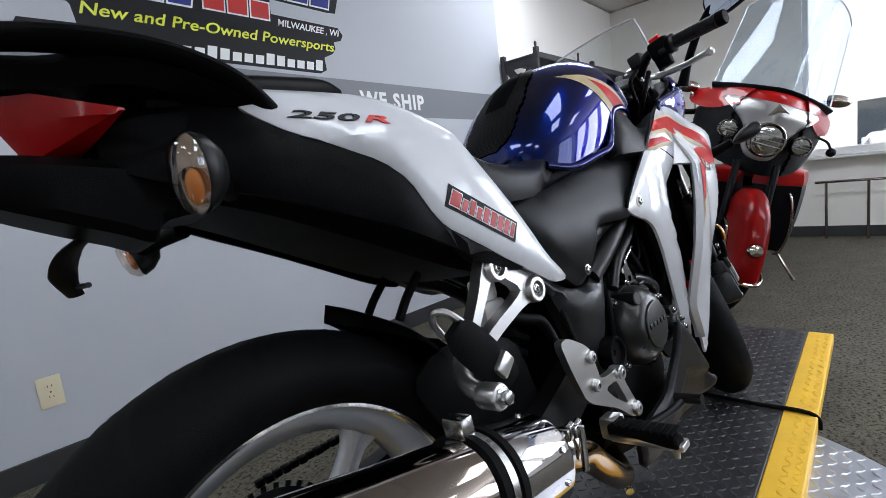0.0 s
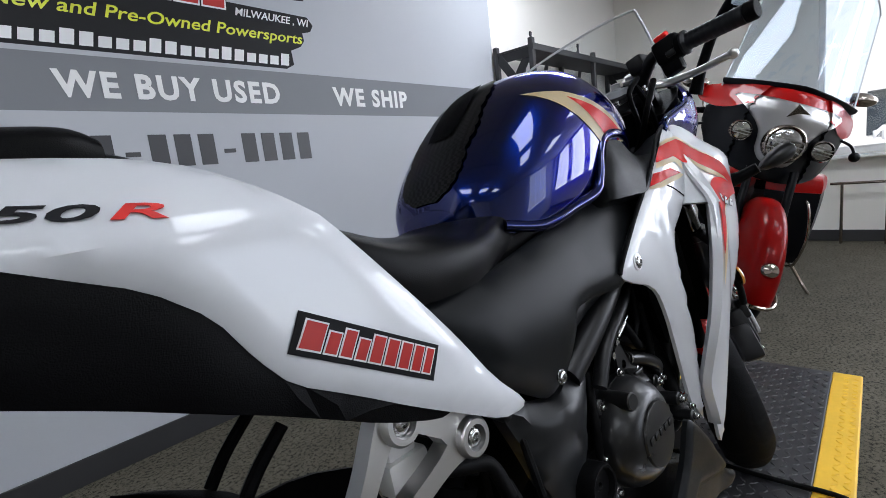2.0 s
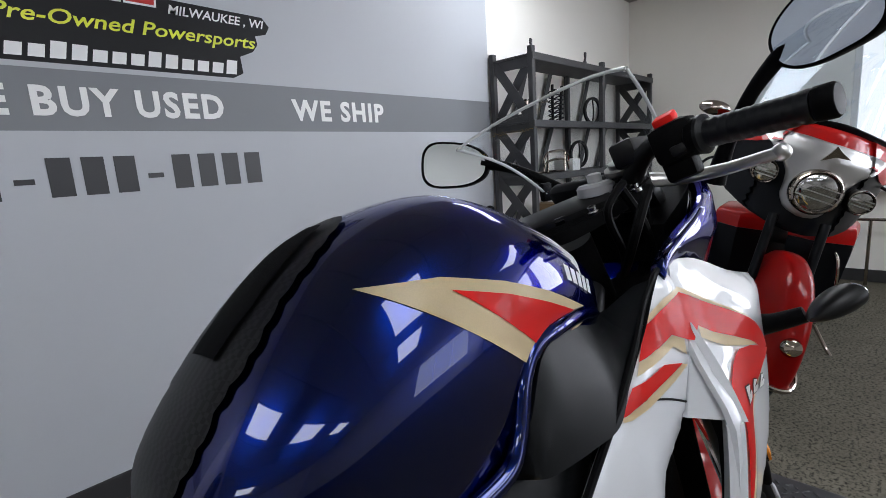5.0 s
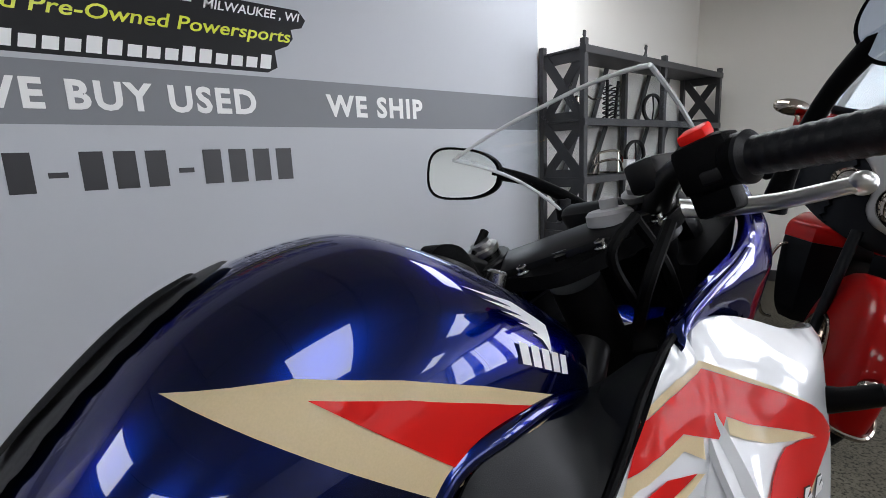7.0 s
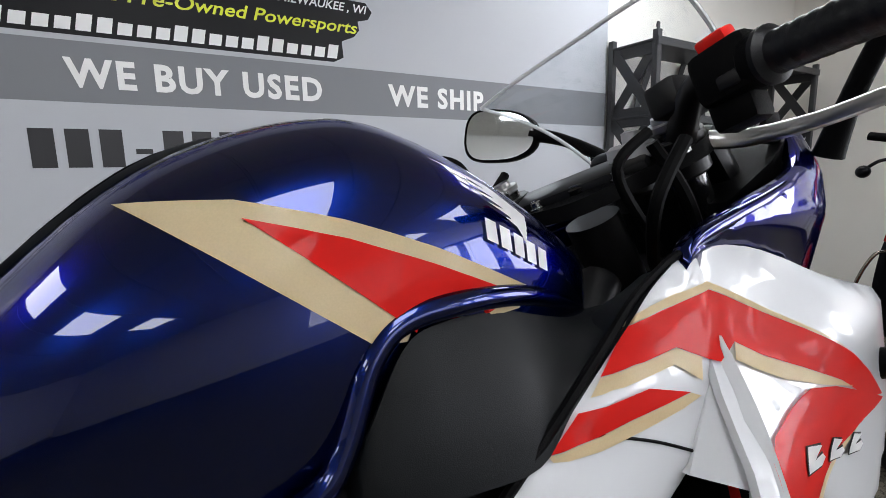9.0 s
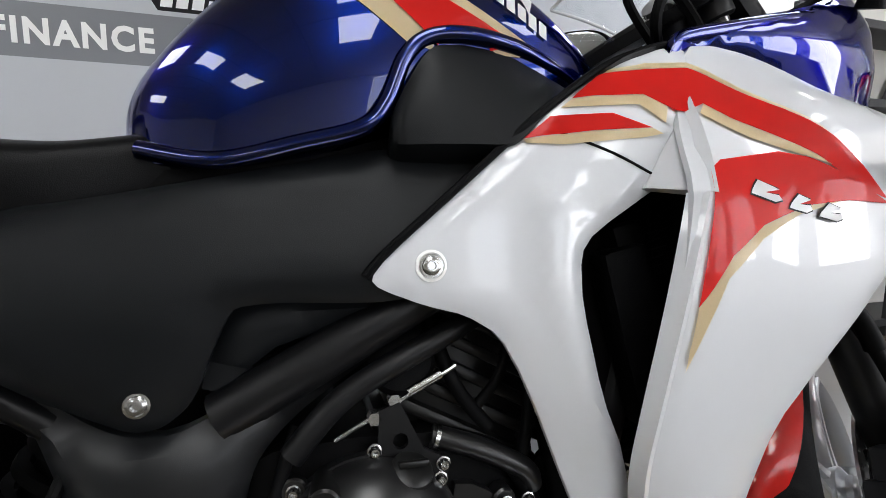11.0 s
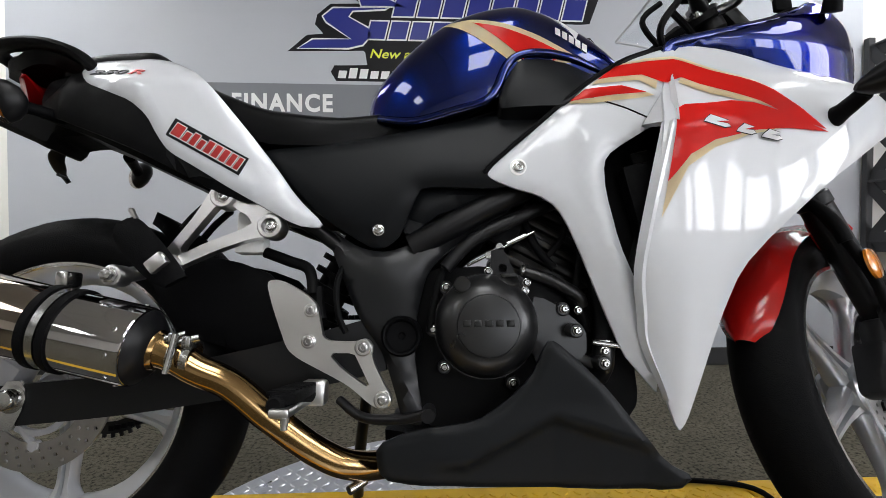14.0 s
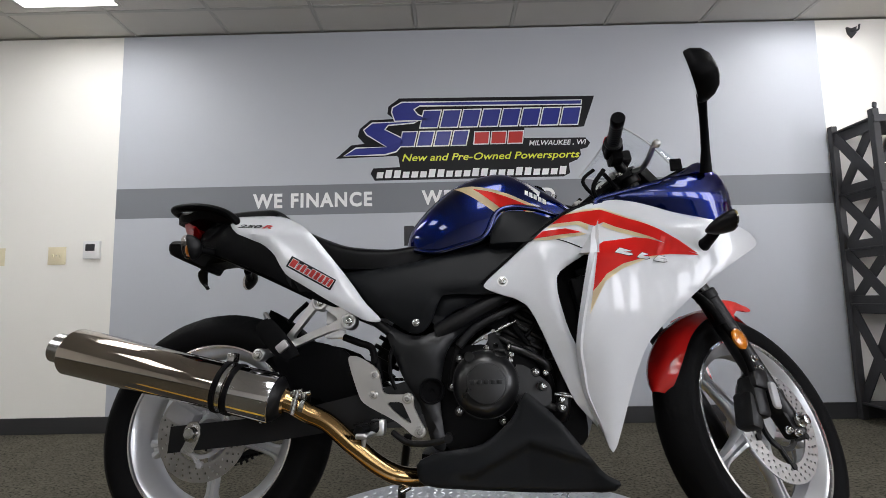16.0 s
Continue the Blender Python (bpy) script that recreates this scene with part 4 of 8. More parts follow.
# filler cap
bm = bmesh.new()
lathe(bm, (0.880, 0, 0.932), (0.56, 0, 1), [(0.038, -0.004), (0.038, 0.007), (0.034, 0.011), (0.02, 0.012), (0.018, 0.010)], 36)
fc = part("filler_cap", bm, M_SATIN, tank, "black locking filler cap")
bm = bmesh.new()
loft(bm, [[(x, -w, z), (x, w, z), (x - 0.006, w * 0.8, z + h), (x - 0.006, -w * 0.8, z + h)] for x, w, z, h in ((0.872, 0.012, 0.945, 0.006), (0.886, 0.017, 0.940, 0.020), (0.908, 0.017, 0.928, 0.026), (0.924, 0.013, 0.918, 0.016))], 4)
part("lock_cover", bm, M_PLASTIC, fc)
bm = bmesh.new()
lathe(bm, (0.930, -0.018, 0.912), (0.3, -0.25, 1), [(0.010, 0), (0.010, 0.014), (0.008, 0.016), (0.004, 0.016), (0.003, 0.012)], 18)
part("lock_barrel", bm, M_STEEL, fc, "bright steel lock barrel")

# ---- seat ----
def pad_ring(x, zt, w, zl, drop=0.5, nose=2.6):
    right = []
    for i in range(11):
        a = math.pi / 2 * i / 10
        right.append((x, -w * math.sin(a) ** (2 / nose), zl + (zt - zl) * (drop + (1 - drop) * math.cos(a) ** (2 / nose)) if i < 11 else zl))
    right += [(x, -w * 0.995, zl + (zt - zl) * drop * 0.5), (x, -w * 0.96, zl)]
    right.append((x, 0, zl))
    return right + [(p[0], -p[1], p[2]) for p in right[1:-1]][::-1]


SEAT = [(0.150, 0.882, 0.090, 0.84), (0.175, 0.871, 0.100, 0.835), (0.205, 0.850, 0.112, 0.81), (0.25, 0.823, 0.126, 0.772), (0.30, 0.799, 0.139, 0.735), (0.36, 0.778, 0.140, 0.703), (0.42, 0.769, 0.136, 0.699), (0.48, 0.767, 0.124, 0.703), (0.53, 0.776, 0.108, 0.716), (0.565, 0.783, 0.102, 0.730), (0.585, 0.776, 0.098, 0.738)]
bm = bmesh.new()
loft(bm, [pad_ring(*s) for s in SEAT], 6)
part("rider_seat", bm, M_VINYL, bike, "black vinyl rider seat", angle=70)
bm = bmesh.new()
loft(bm, [pad_ring(*s) for s in ((-0.045, 0.882, 0.045, 0.862), (-0.02, 0.894, 0.064, 0.858), (0.04, 0.901, 0.078, 0.852), (0.10, 0.902, 0.087, 0.846), (0.14, 0.900, 0.093, 0.842), (0.158, 0.890, 0.093, 0.842))], 5)
part("pillion_seat", bm, M_VINYL, bike, "black vinyl pillion pad", angle=70)

# ---- tail ----
def tail_y(x, z):
    return -(0.158 - 0.62 * max(0, z - 0.80) - 0.19 * max(0, 0.17 - x) - 0.55 * max(0, 0.02 - x) - 0.05 * max(0, x - 0.36))


WHITE_TAIL = [(0.012, 0.868), (0.05, 0.872), (0.115, 0.866), (0.165, 0.859), (0.205, 0.848), (0.245, 0.824), (0.280, 0.792), (0.314, 0.752), (0.348, 0.711), (0.387, 0.662), (0.425, 0.608), (0.466, 0.568), (0.460, 0.560), (0.425, 0.564), (0.368, 0.596), (0.317, 0.625), (0.269, 0.655), (0.222, 0.682), (0.202, 0.708), (0.182, 0.743), (0.150, 0.770), (0.105, 0.790), (0.062, 0.810), (0.035, 0.835)]
bm = shell(WHITE_TAIL, tail_y, 0.006, 0.014, 0.018, 0.008, 1)
TAIL_TREE = tree_of(bm)
tail = both("tail_panel", bm, M_WHITE, "glossy white tail panel with lettering and a red sticker")
# capacity lettering
for word, x0, wd, mm in (("250", 0.062, 0.078, M_SIGN_BLACK), ("R", 0.142, 0.029, M_SIGN_RED)):
    bm = letters(word, 0.0110, wd, 0.004, 0.3, 0.02)
    for v in bm.verts:
        p = Vector((x0 + v.co.x, 0, 0.8275 - 0.155 * (x0 - 0.062 + v.co.x) + v.co.z))
        h = TAIL_TREE.ray_cast(Vector((p.x, -1, p.z)), Vector((0, 1, 0)))
        v.co = Vector((p.x, (h[0].y if h[0] else -0.14) + v.co.y * 0.4 - 0.0004, p.z))
    part("model_lettering", bm, mm, tail, "black lettering" if word == "250" else "red letter", smooth=False)
# red sticker with a black rim and plain letter blocks
u, q = Vector((0.114, -0.064)), Vector((-0.013, -0.024))
o = Vector((0.236, 0.731))
def on_sticker(a, b):
    p = o + u * a + q * b
    return (p.x, p.y)
part("sticker", film_on([on_sticker(-0.02, -0.04), on_sticker(1.02, -0.04), on_sticker(1.02, 1.08), on_sticker(-0.02, 1.08)], TAIL_TREE, 0.001), M_SIGN_BLACK, tail)
for a, b, top in ((0.022, 0.170, 0.10), (0.178, 0.272, 0.26), (0.280, 0.374, 0.10), (0.382, 0.472, 0.26), (0.480, 0.582, 0.08), (0.590, 0.690, 0.08), (0.698, 0.796, 0.08), (0.804, 0.894, 0.08), (0.902, 0.982, 0.08)):
    for g, m, off in ((0.0, M_LETTER_WHITE, 0.0016), (0.010, M_SIGN_RED, 0.0022)):
        part("sticker_block", film_on([on_sticker(a + 0.010 + g, top + 5 * g), on_sticker(b + 0.010 - g, top + 5 * g), on_sticker(b - 0.004 - g, 0.93 - 5 * g), on_sticker(a - 0.004 + g, 0.93 - 5 * g)], TAIL_TREE, off, 0.006), m, tail)

LOW_TAIL = [(-0.105, 0.845), (-0.078, 0.880), (-0.045, 0.890), (0.0, 0.872), (0.030, 0.838), (0.060, 0.812), (0.105, 0.792), (0.150, 0.772), (0.182, 0.745), (0.202, 0.710), (0.220, 0.684), (0.269, 0.657), (0.317, 0.627), (0.36, 0.602), (0.345, 0.600), (0.289, 0.622), (0.223, 0.658), (0.164, 0.688), (0.100, 0.716), (0.03, 0.745), (-0.04, 0.775), (-0.09, 0.805)]
both("tail_side", shell(LOW_TAIL, lambda x, z: tail_y(x, min(z, 0.87)) + 0.004 + 0.42 * max(0, 0.745 - 0.40 * x - z), 0.007, 0.018, 0.010, 0.005, 1), M_PLASTIC, "black moulded lower tail panel")
# under-tail tray
bm = bmesh.new()
rings = []
for x, w, zt, zb in ((-0.09, 0.035, 0.84, 0.79), (-0.05, 0.065, 0.85, 0.772), (0.03, 0.09, 0.845, 0.742), (0.12, 0.105, 0.83, 0.70), (0.22, 0.112, 0.78, 0.652), (0.30, 0.11, 0.71, 0.618), (0.38, 0.10, 0.67, 0.598), (0.45, 0.09, 0.66, 0.60)):
    rings.append([(x, -w, zt - 0.02), (x, -w * 0.9, zt), (x, w * 0.9, zt), (x, w, zt - 0.02), (x, w * 0.96, zb + 0.03), (x, w * 0.75, zb), (x, -w * 0.75, zb), (x, -w * 0.96, zb + 0.03)])
loft(bm, rings, 4)
part("undertail_tray", bm, M_PLASTIC, bike, "black under-tail tray")
for y in (-0.05, 0.03):
    bm = bmesh.new()
    tube(bm, [(0.245, y, 0.628), (0.215, y, 0.60), (0.195, y, 0.575)], 0.0065, 8)
    part("hugger_stay", bm, M_PLASTIC, bike)
# grab rail
bm = bmesh.new()
half = [(0.066, -0.096, 0.830), (0.028, -0.096, 0.870), (-0.022, -0.093, 0.893), (-0.075, -0.087, 0.904), (-0.13, -0.074, 0.909), (-0.172, -0.044, 0.914)]
wid = [0.014, 0.020, 0.022, 0.020, 0.016, 0.014]
ribbon(bm, half + [(-0.184, 0, 0.914)] + [(x, -y, z) for x, y, z in reversed(half)], wid + [0.013] + wid[::-1], 0.0105)
part("grab_rail", bm, M_PLASTIC, bike, "black moulded grab rail")
bm = bmesh.new()
loft(bm, [[(x, -w, z), (x, -w * 0.86, z + 0.011), (x, w * 0.86, z + 0.011), (x, w, z), (x, w * 0.8, z - 0.018), (x, -w * 0.8, z - 0.018)] for x, w, z in ((-0.178, 0.016, 0.898), (-0.155, 0.042, 0.897), (-0.12, 0.064, 0.892), (-0.085, 0.084, 0.893), (-0.05, 0.094, 0.890), (0.0, 0.100, 0.872), (0.04, 0.104, 0.848), (0.07, 0.10, 0.825))], 4)
part("tail_top_cover", bm, M_PLASTIC, bike)
# tail lamp: a red wedge between two side wings
bm = bmesh.new()
loft(bm, [[(-0.172 + 0.094 * abs(y) / 0.09, y, 0.898 - 0.052 * abs(y) / 0.09), (-0.160 + 0.078 * abs(y) / 0.09, y, 0.862 - 0.022 * abs(y) / 0.09), (-0.140 + 0.062 * abs(y) / 0.09, y, 0.822 + 0.021 * abs(y) / 0.09), (-0.10 + 0.026 * abs(y) / 0.09, y, 0.825 + 0.018 * abs(y) / 0.09), (-0.10 + 0.026 * abs(y) / 0.09, y, 0.842 + 0.003 * abs(y) / 0.09)] for y in (-0.09, -0.06, -0.03, 0, 0.03, 0.06, 0.09)], 3)
part("tail_lamp", bm, M_TAILRED, bike, "red wedge-shaped tail lamp", angle=20)
# rear mudguard and number plate bracket
bm = bmesh.new()
loft(bm, [[(x, -w, zt - 0.012), (x, -w * 0.7, zt), (x, w * 0.7, zt), (x, w, zt - 0.012), (x, w * 0.95, zb + 0.01), (x, w * 0.75, zb), (x, -w * 0.75, zb), (x, -w * 0.95, zb + 0.01)] for x, w, zt, zb in ((-0.188, 0.024, 0.818, 0.798), (-0.180, 0.038, 0.824, 0.784), (-0.14, 0.046, 0.822, 0.764), (-0.09, 0.050, 0.815, 0.742), (-0.062, 0.050, 0.81, 0.730), (-0.045, 0.05, 0.80, 0.750), (0.03, 0.05, 0.79, 0.755))], 4)
part("rear_mudguard", bm, M_PLASTIC, bike, "black rear mudguard under the tail lamp")
bm = bmesh.new()
ribbon(bm, [(-0.085, 0.03, 0.765), (-0.118, 0.045, 0.745), (-0.128, 0.07, 0.722), (-0.120, 0.085, 0.70)], [0.012, 0.014, 0.013, 0.009], 0.004)
br = part("plate_bracket", bm, M_SATIN, bike, "black number plate bracket")
bm = bmesh.new()
cyl(bm, (-0.118, 0.075, 0.708), (-0.112, 0.045, 0.706), 0.003, n=8)
part("bracket_screw", bm, M_SATIN, br)


def indicator(root, c, facing, size=1.0):
    """A turn signal: rubber stalk, black pod, silver dish, amber bulb and a clear lens."""
    root, c, f = Vector(root), Vector(c), Vector(facing).normalized()
    bm = bmesh.new()
    tube(bm, [root, root.lerp(c, 0.5), c], [0.012, 0.010, 0.012], 10)
    st = part("indicator_stalk", bm, M_PLASTIC, bike)
    q = f.to_track_quat("Z", "Y").to_matrix()
    lean = Matrix.Rotation(-0.36 if c.y < 0 else 0.36, 3, "Z")
    for nm, m, prof, label in (("pod", M_SATIN, [(0.004, -0.040), (0.020, -0.032), (0.031, -0.016), (0.035, 0.0), (0.033, 0.003)], ""), ("reflector", M_REFLECTOR, [(0.033, 0.0034), (0.02, 0.0036), (0.012, 0.0038), (0.003, 0.004)], "silver dish"),
                               ("lens", M_INDLENS, [(0.0345, 0.0045), (0.033, 0.012), (0.026, 0.021), (0.012, 0.026), (0.003, 0.0265)], "clear ribbed lens")):
        bm = bmesh.new()
        lathe(bm, (0, 0, 0), (0, 0, 1), [(r * size, h * size) for r, h in prof], 28)
        for v in bm.verts:
            v.co = c + q @ (lean @ Vector((v.co.x * 0.72, v.co.y * 1.32, v.co.z)))
        part(nm, bm, m, st, label)
    bm = bmesh.new()
    bmesh.ops.create_uvsphere(bm, u_segments=16, v_segments=10, radius=1.0)
    for v in bm.verts:
        v.co = c + q @ (lean @ Vector((v.co.x * 0.012 + 0.004, v.co.y * 0.021 - 0.012, v.co.z * 0.008 + 0.008))) * size
    part("bulb", bm, M_AMBER, st, "amber bulb")


M_REFLECTOR = mat("lamp_dish", (0.45, 0.42, 0.38), rough=0.25, metal=1.0, vary=0.5, vary_scale=70)
M_INDLENS = thin_glass(clear("clear_ribbed_lens"), (0.86, 0.80, 0.74), 0.10)
indicator((0.0, -0.085, 0.765), (-0.048, -0.148, 0.768), (-0.95, -0.30, -0.22), 0.76)
indicator((0.0, 0.085, 0.755), (-0.037, 0.180, 0.745), (-0.95, 0.30, -0.22), 0.76)

# ---- side panel, tank infill ----
SIDE = [(0.352, 0.694), (0.42, 0.700), (0.50, 0.708), (0.606, 0.730), (0.738, 0.757), (0.850, 0.758), (0.87, 0.74), (0.80, 0.68), (0.76, 0.64), (0.748, 0.622), (0.62, 0.629), (0.608, 0.610), (0.584, 0.552), (0.562, 0.534), (0.540, 0.532), (0.515, 0.546), (0.470, 0.574), (0.440, 0.602), (0.40, 0.645)]
def side_y(x, z):
    return -(0.118 + 0.030 * math.exp(-((z - 0.63) / 0.09) ** 2) + 0.008 * max(0, x - 0.66) / 0.15 - 0.06 * max(0, 0.45 - x))
SIDE_BM = shell(SIDE, side_y, 0.008, 0.018, 0.02, 0.012, 2)
sp = both("side_cover", SIDE_BM, M_PANELGREY, "charcoal matte plastic side cover")
bm = bmesh.new()
bolt(bm, Vector((0.551, side_y(0.551, 0.558) - 0.001, 0.558)), 0.0075, 0.005)
part("screw", bm, M_STEEL, sp)
both("side_cover_step", shell([(0.60, 0.618), (0.625, 0.635), (0.755, 0.628), (0.80, 0.65), (0.80, 0.615), (0.76, 0.60), (0.66, 0.60), (0.585, 0.545)], lambda x, z: -0.118, 0.02, 0.02, 0.012, 0.01, 1), M_PANELGREY)
INFILL = [(0.742, -0.146, 0.752, -0.140, 0.776), (0.752, -0.153, 0.750, -0.146, 0.797), (0.775, -0.158, 0.750, -0.145, 0.832), (0.80, -0.161, 0.750, -0.141, 0.840), (0.842, -0.164, 0.752, -0.134, 0.840), (0.87, -0.163, 0.776, -0.126, 0.836), (0.90, -0.162, 0.799, -0.115, 0.829), (0.93, -0.160, 0.820, -0.10, 0.822), (0.96, -0.155, 0.838, -0.088, 0.818), (0.995, -0.148, 0.852, -0.092, 0.82)]
for s in (1, -1):
    bm = bmesh.new()
    rings = []
    for x, y0, z0, y1, z1 in INFILL:
        a, b = Vector((x, s * y0, z0)), Vector((x, s * y1, z1))
        dip = 0.010 * smooth_step((x - 0.84) / 0.08)
        rings.append([tuple(a.lerp(b, k / 8) + Vector((0, 0, -dip * math.sin(math.pi * k / 8))) + Vector((0, -s * 0.004 * math.sin(math.pi * k / 8), 0)) * (1 if x < 0.86 else 0)) for k in range(9)] + [(x, s * (y1 + 0.03), z1 - 0.02), (x, s * (y0 + 0.03), z0 - 0.01)])
    loft(bm, rings, 5)
    part("tank_infill", bm, M_PANELGREY, bike, "black matte plastic infill between tank and fairing", angle=50)
RIM = [(0.545, 0.752), (0.605, 0.741), (0.67, 0.754), (0.718, 0.766), (0.738, 0.787), (0.755, 0.826), (0.776, 0.8445), (0.813, 0.8495), (0.86, 0.8465), (0.90, 0.8375), (0.937, 0.826)]
bm = bmesh.new()
tube(bm, [(x, -(0.1215 + 0.020 * min(1, max(0, (x - 0.6) / 0.12)) - 0.36 * max(0, x - 0.83) - 0.30 * max(0, 0.60 - x)), z) for x, z in RIM], [0.0075] * 10 + [0.003], 14, 8)
both("tank_rim", bm, M_BLUE, "rounded blue lower rim of the tank")

# ---- frame, engine ----
FRAME = [(0.455, 0.575), (0.516, 0.534), (0.565, 0.524), (0.641, 0.560), (0.745, 0.618), (0.775, 0.604), (0.70, 0.558), (0.655, 0.527), (0.625, 0.494), (0.611, 0.435), (0.604, 0.389), (0.610, 0.33), (0.622, 0.255), (0.588, 0.262), (0.575, 0.31), (0.555, 0.371), (0.516, 0.423), (0.487, 0.495)]
both("frame_plate", shell(FRAME, lambda x, z: -(0.112 + 0.02 * math.exp(-((x - 0.56) / 0.06) ** 2 - ((z - 0.5) / 0.06) ** 2)), 0.02, 0.018, 0.016, 0.012, 2), M_FRAME, "satin black pressed frame plate")
bm = bmesh.new()
lathe(bm, (0.588, -0.11, 0.395), (0, -1, 0), [(0.031, 0), (0.031, 0.024), (0.028, 0.028), (0.025, 0.027), (0.022, 0.020), (0.006, 0.019), (0.004, 0.016)], 40)
part("pivot_cap", bm, M_PLASTIC, bike, "round black swingarm pivot cap")
for s in (-1, 1):
    bm = bmesh.new()
    tube(bm, [(0.60, s * 0.105, 0.535), (0.70, s * 0.108, 0.588), (0.80, s * 0.10, 0.645), (0.92, s * 0.075, 0.74), (1.03, s * 0.04, 0.83)], 0.021, 16)
    part("frame_tube", bm, M_SATIN, bike)
    bm = bmesh.new()
    tube(bm, [(0.655, s * 0.118, 0.50), (0.70, s * 0.115, 0.545), (0.78, s * 0.11, 0.585), (0.86, s * 0.09, 0.62)], 0.011, 10)
    part("frame_tube", bm, M_SATIN, bike)
    bm = bmesh.new()
    tube(bm, [(1.0, s * 0.06, 0.76), (0.99, s * 0.09, 0.62), (0.95, s * 0.10, 0.47), (0.90, s * 0.095, 0.36)], 0.016, 12)
    part("frame_tube", bm, M_SATIN, bike)
    bm = bmesh.new()
    tube(bm, [(0.50, s * 0.10, 0.575), (0.40, s * 0.11, 0.64), (0.25, s * 0.10, 0.72), (0.1, s * 0.09, 0.79)], 0.016, 10)
    part("subframe_tube", bm, M_SATIN, bike)
    bm = bmesh.new()
    tube(bm, [(0.505, s * 0.095, 0.52), (0.43, s * 0.10, 0.575), (0.35, s * 0.10, 0.61), (0.28, s * 0.10, 0.66)], 0.012, 10)
    part("subframe_tube", bm, M_SATIN, bike)

bm = bmesh.new()
loft(bm, [[(x0, -w, z0), (x1, -w, z1), (x1, w, z1), (x0, w, z0)] for x0, z0, x1, z1, w in ((0.60, 0.30, 0.60, 0.47, 0.085), (0.64, 0.25, 0.64, 0.50, 0.10), (0.78, 0.24, 0.78, 0.50, 0.10), (0.86, 0.27, 0.86, 0.46, 0.09), (0.90, 0.32, 0.89, 0.42, 0.07))], 2)
engine = part("crankcase", bm, M_DARK, bike, "black engine crankcase", angle=30)
for k in range(7):
    a = k / 6
    c = Vector((0.80 + 0.07 * a, 0, 0.47 + 0.13 * a))
    bm = bmesh.new()
    box(bm, c, (0.17 - 0.02 * a, 0.17 - 0.015 * a, 0.012), Matrix.Rotation(radians(28), 3, "Y"), 0.003)
    part("cooling_fin", bm, M_ENGINE, engine)
bm = bmesh.new()
box(bm, (0.835, 0, 0.535), (0.13, 0.13, 0.17), Matrix.Rotation(radians(28), 3, "Y"), 0.01)
part("cylinder", bm, M_ENGINE, engine, "black cylinder")
bm = bmesh.new()
box(bm, (0.89, 0, 0.625), (0.15, 0.17, 0.08), Matrix.Rotation(radians(28), 3, "Y"), 0.02)
part("cylinder_head", bm, M_ENGINE, engine)
CL = Vector((0.718, -0.10, 0.410))
bm = bmesh.new()
plate(circle(CL.x, CL.z, 0.082, 48), -0.112, -0.08, bm)
lathe(bm, CL, (0, -1, 0), [(0.080, 0.010), (0.0795, 0.022), (0.077, 0.030), (0.070, 0.041), (0.060, 0.051), (0.050, 0.0565), (0.046, 0.057)], 64)
cc = part("clutch_cover", bm, M_COVER, engine, "round black clutch cover with raised lettering")
bm = bmesh.new()
lathe(bm, CL + Vector((0, -0.055, 0)), (0, -1, 0), [(0.0465, 0), (0.0465, 0.0045), (0.0455, 0.006), (0.043, 0.0065), (0.001, 0.007)], 64)
part("cover_cap", bm, M_COVER, cc)
bm = bmesh.new()
for k in range(5):
    box(bm, (CL.x - 0.032 + 0.016 * k, CL.y - 0.0625, CL.z + 0.004), (0.0115, 0.0025, 0.010), bevel=0.001)
part("raised_block", bm, M_ENGINE, cc)
bm = bmesh.new()
cyl(bm, (0.684, -0.10, 0.470), (0.680, -0.150, 0.472), 0.014, 0.013, 20, 0.002)
part("oil_filler", bm, M_ENGINE, engine)
bm = bmesh.new()
lathe(bm, (0.750, -0.118, 0.468), (0.25, -0.6, 1), [(0.022, -0.01), (0.022, 0.008), (0.019, 0.010), (0.018, 0.016), (0.015, 0.018), (0.004, 0.0185)], 28)
# grip bar across the cap
box(bm, (0.754, -0.1285, 0.4865), (0.026, 0.006, 0.006), None, 0.002)
part("inspection_cap", bm, M_ENGINE, engine)
for x, z, y in ((0.635, 0.404, -0.112), (0.656, 0.470, -0.112), (0.653, 0.347, -0.112), (0.723, 0.495, -0.112), (0.783, 0.477, -0.112), (0.780, 0.464, -0.112), (0.840, 0.435, -0.115), (0.863, 0.433, -0.110), (0.852, 0.402, -0.140), (0.758, 0.323, -0.115), (0.892, 0.354, -0.140), (0.893, 0.372, -0.136)):
    part("engine_bolt", bolt(bmesh.new(), Vector((x, y, z)), 0.0052, 0.008), M_STEEL, engine, "small zinc bolt")
# generator-side plate, bosses under the bolts, and the pump elbow
bm = plate(rounded([(0.790, 0.455), (0.815, 0.452), (0.868, 0.412), (0.876, 0.395), (0.874, 0.362), (0.84, 0.350), (0.79, 0.345)], 1), -0.108, -0.085)
part("case_plate", bm, M_COVER, engine, "satin black case plate")
for x, z, y in ((0.635, 0.404, -0.113), (0.656, 0.470, -0.113), (0.653, 0.347, -0.113), (0.758, 0.323, -0.113), (0.840, 0.435, -0.113), (0.852, 0.402, -0.139), (0.892, 0.354, -0.139)):
    bm = bmesh.new()
    cyl(bm, (x, -0.08, z), (x, y, z), 0.011, n=18, bevel=0.002)
    part("bolt_boss", bm, M_COVER, engine)
bm = bmesh.new()
tube(bm, [(0.895, -0.09, 0.330), (0.900, -0.104, 0.350), (0.903, -0.104, 0.375)], 0.017, 14)
box(bm, (0.880, -0.098, 0.352), (0.06, 0.02, 0.018), Matrix.Rotation(radians(20), 3, "Y"), 0.005)
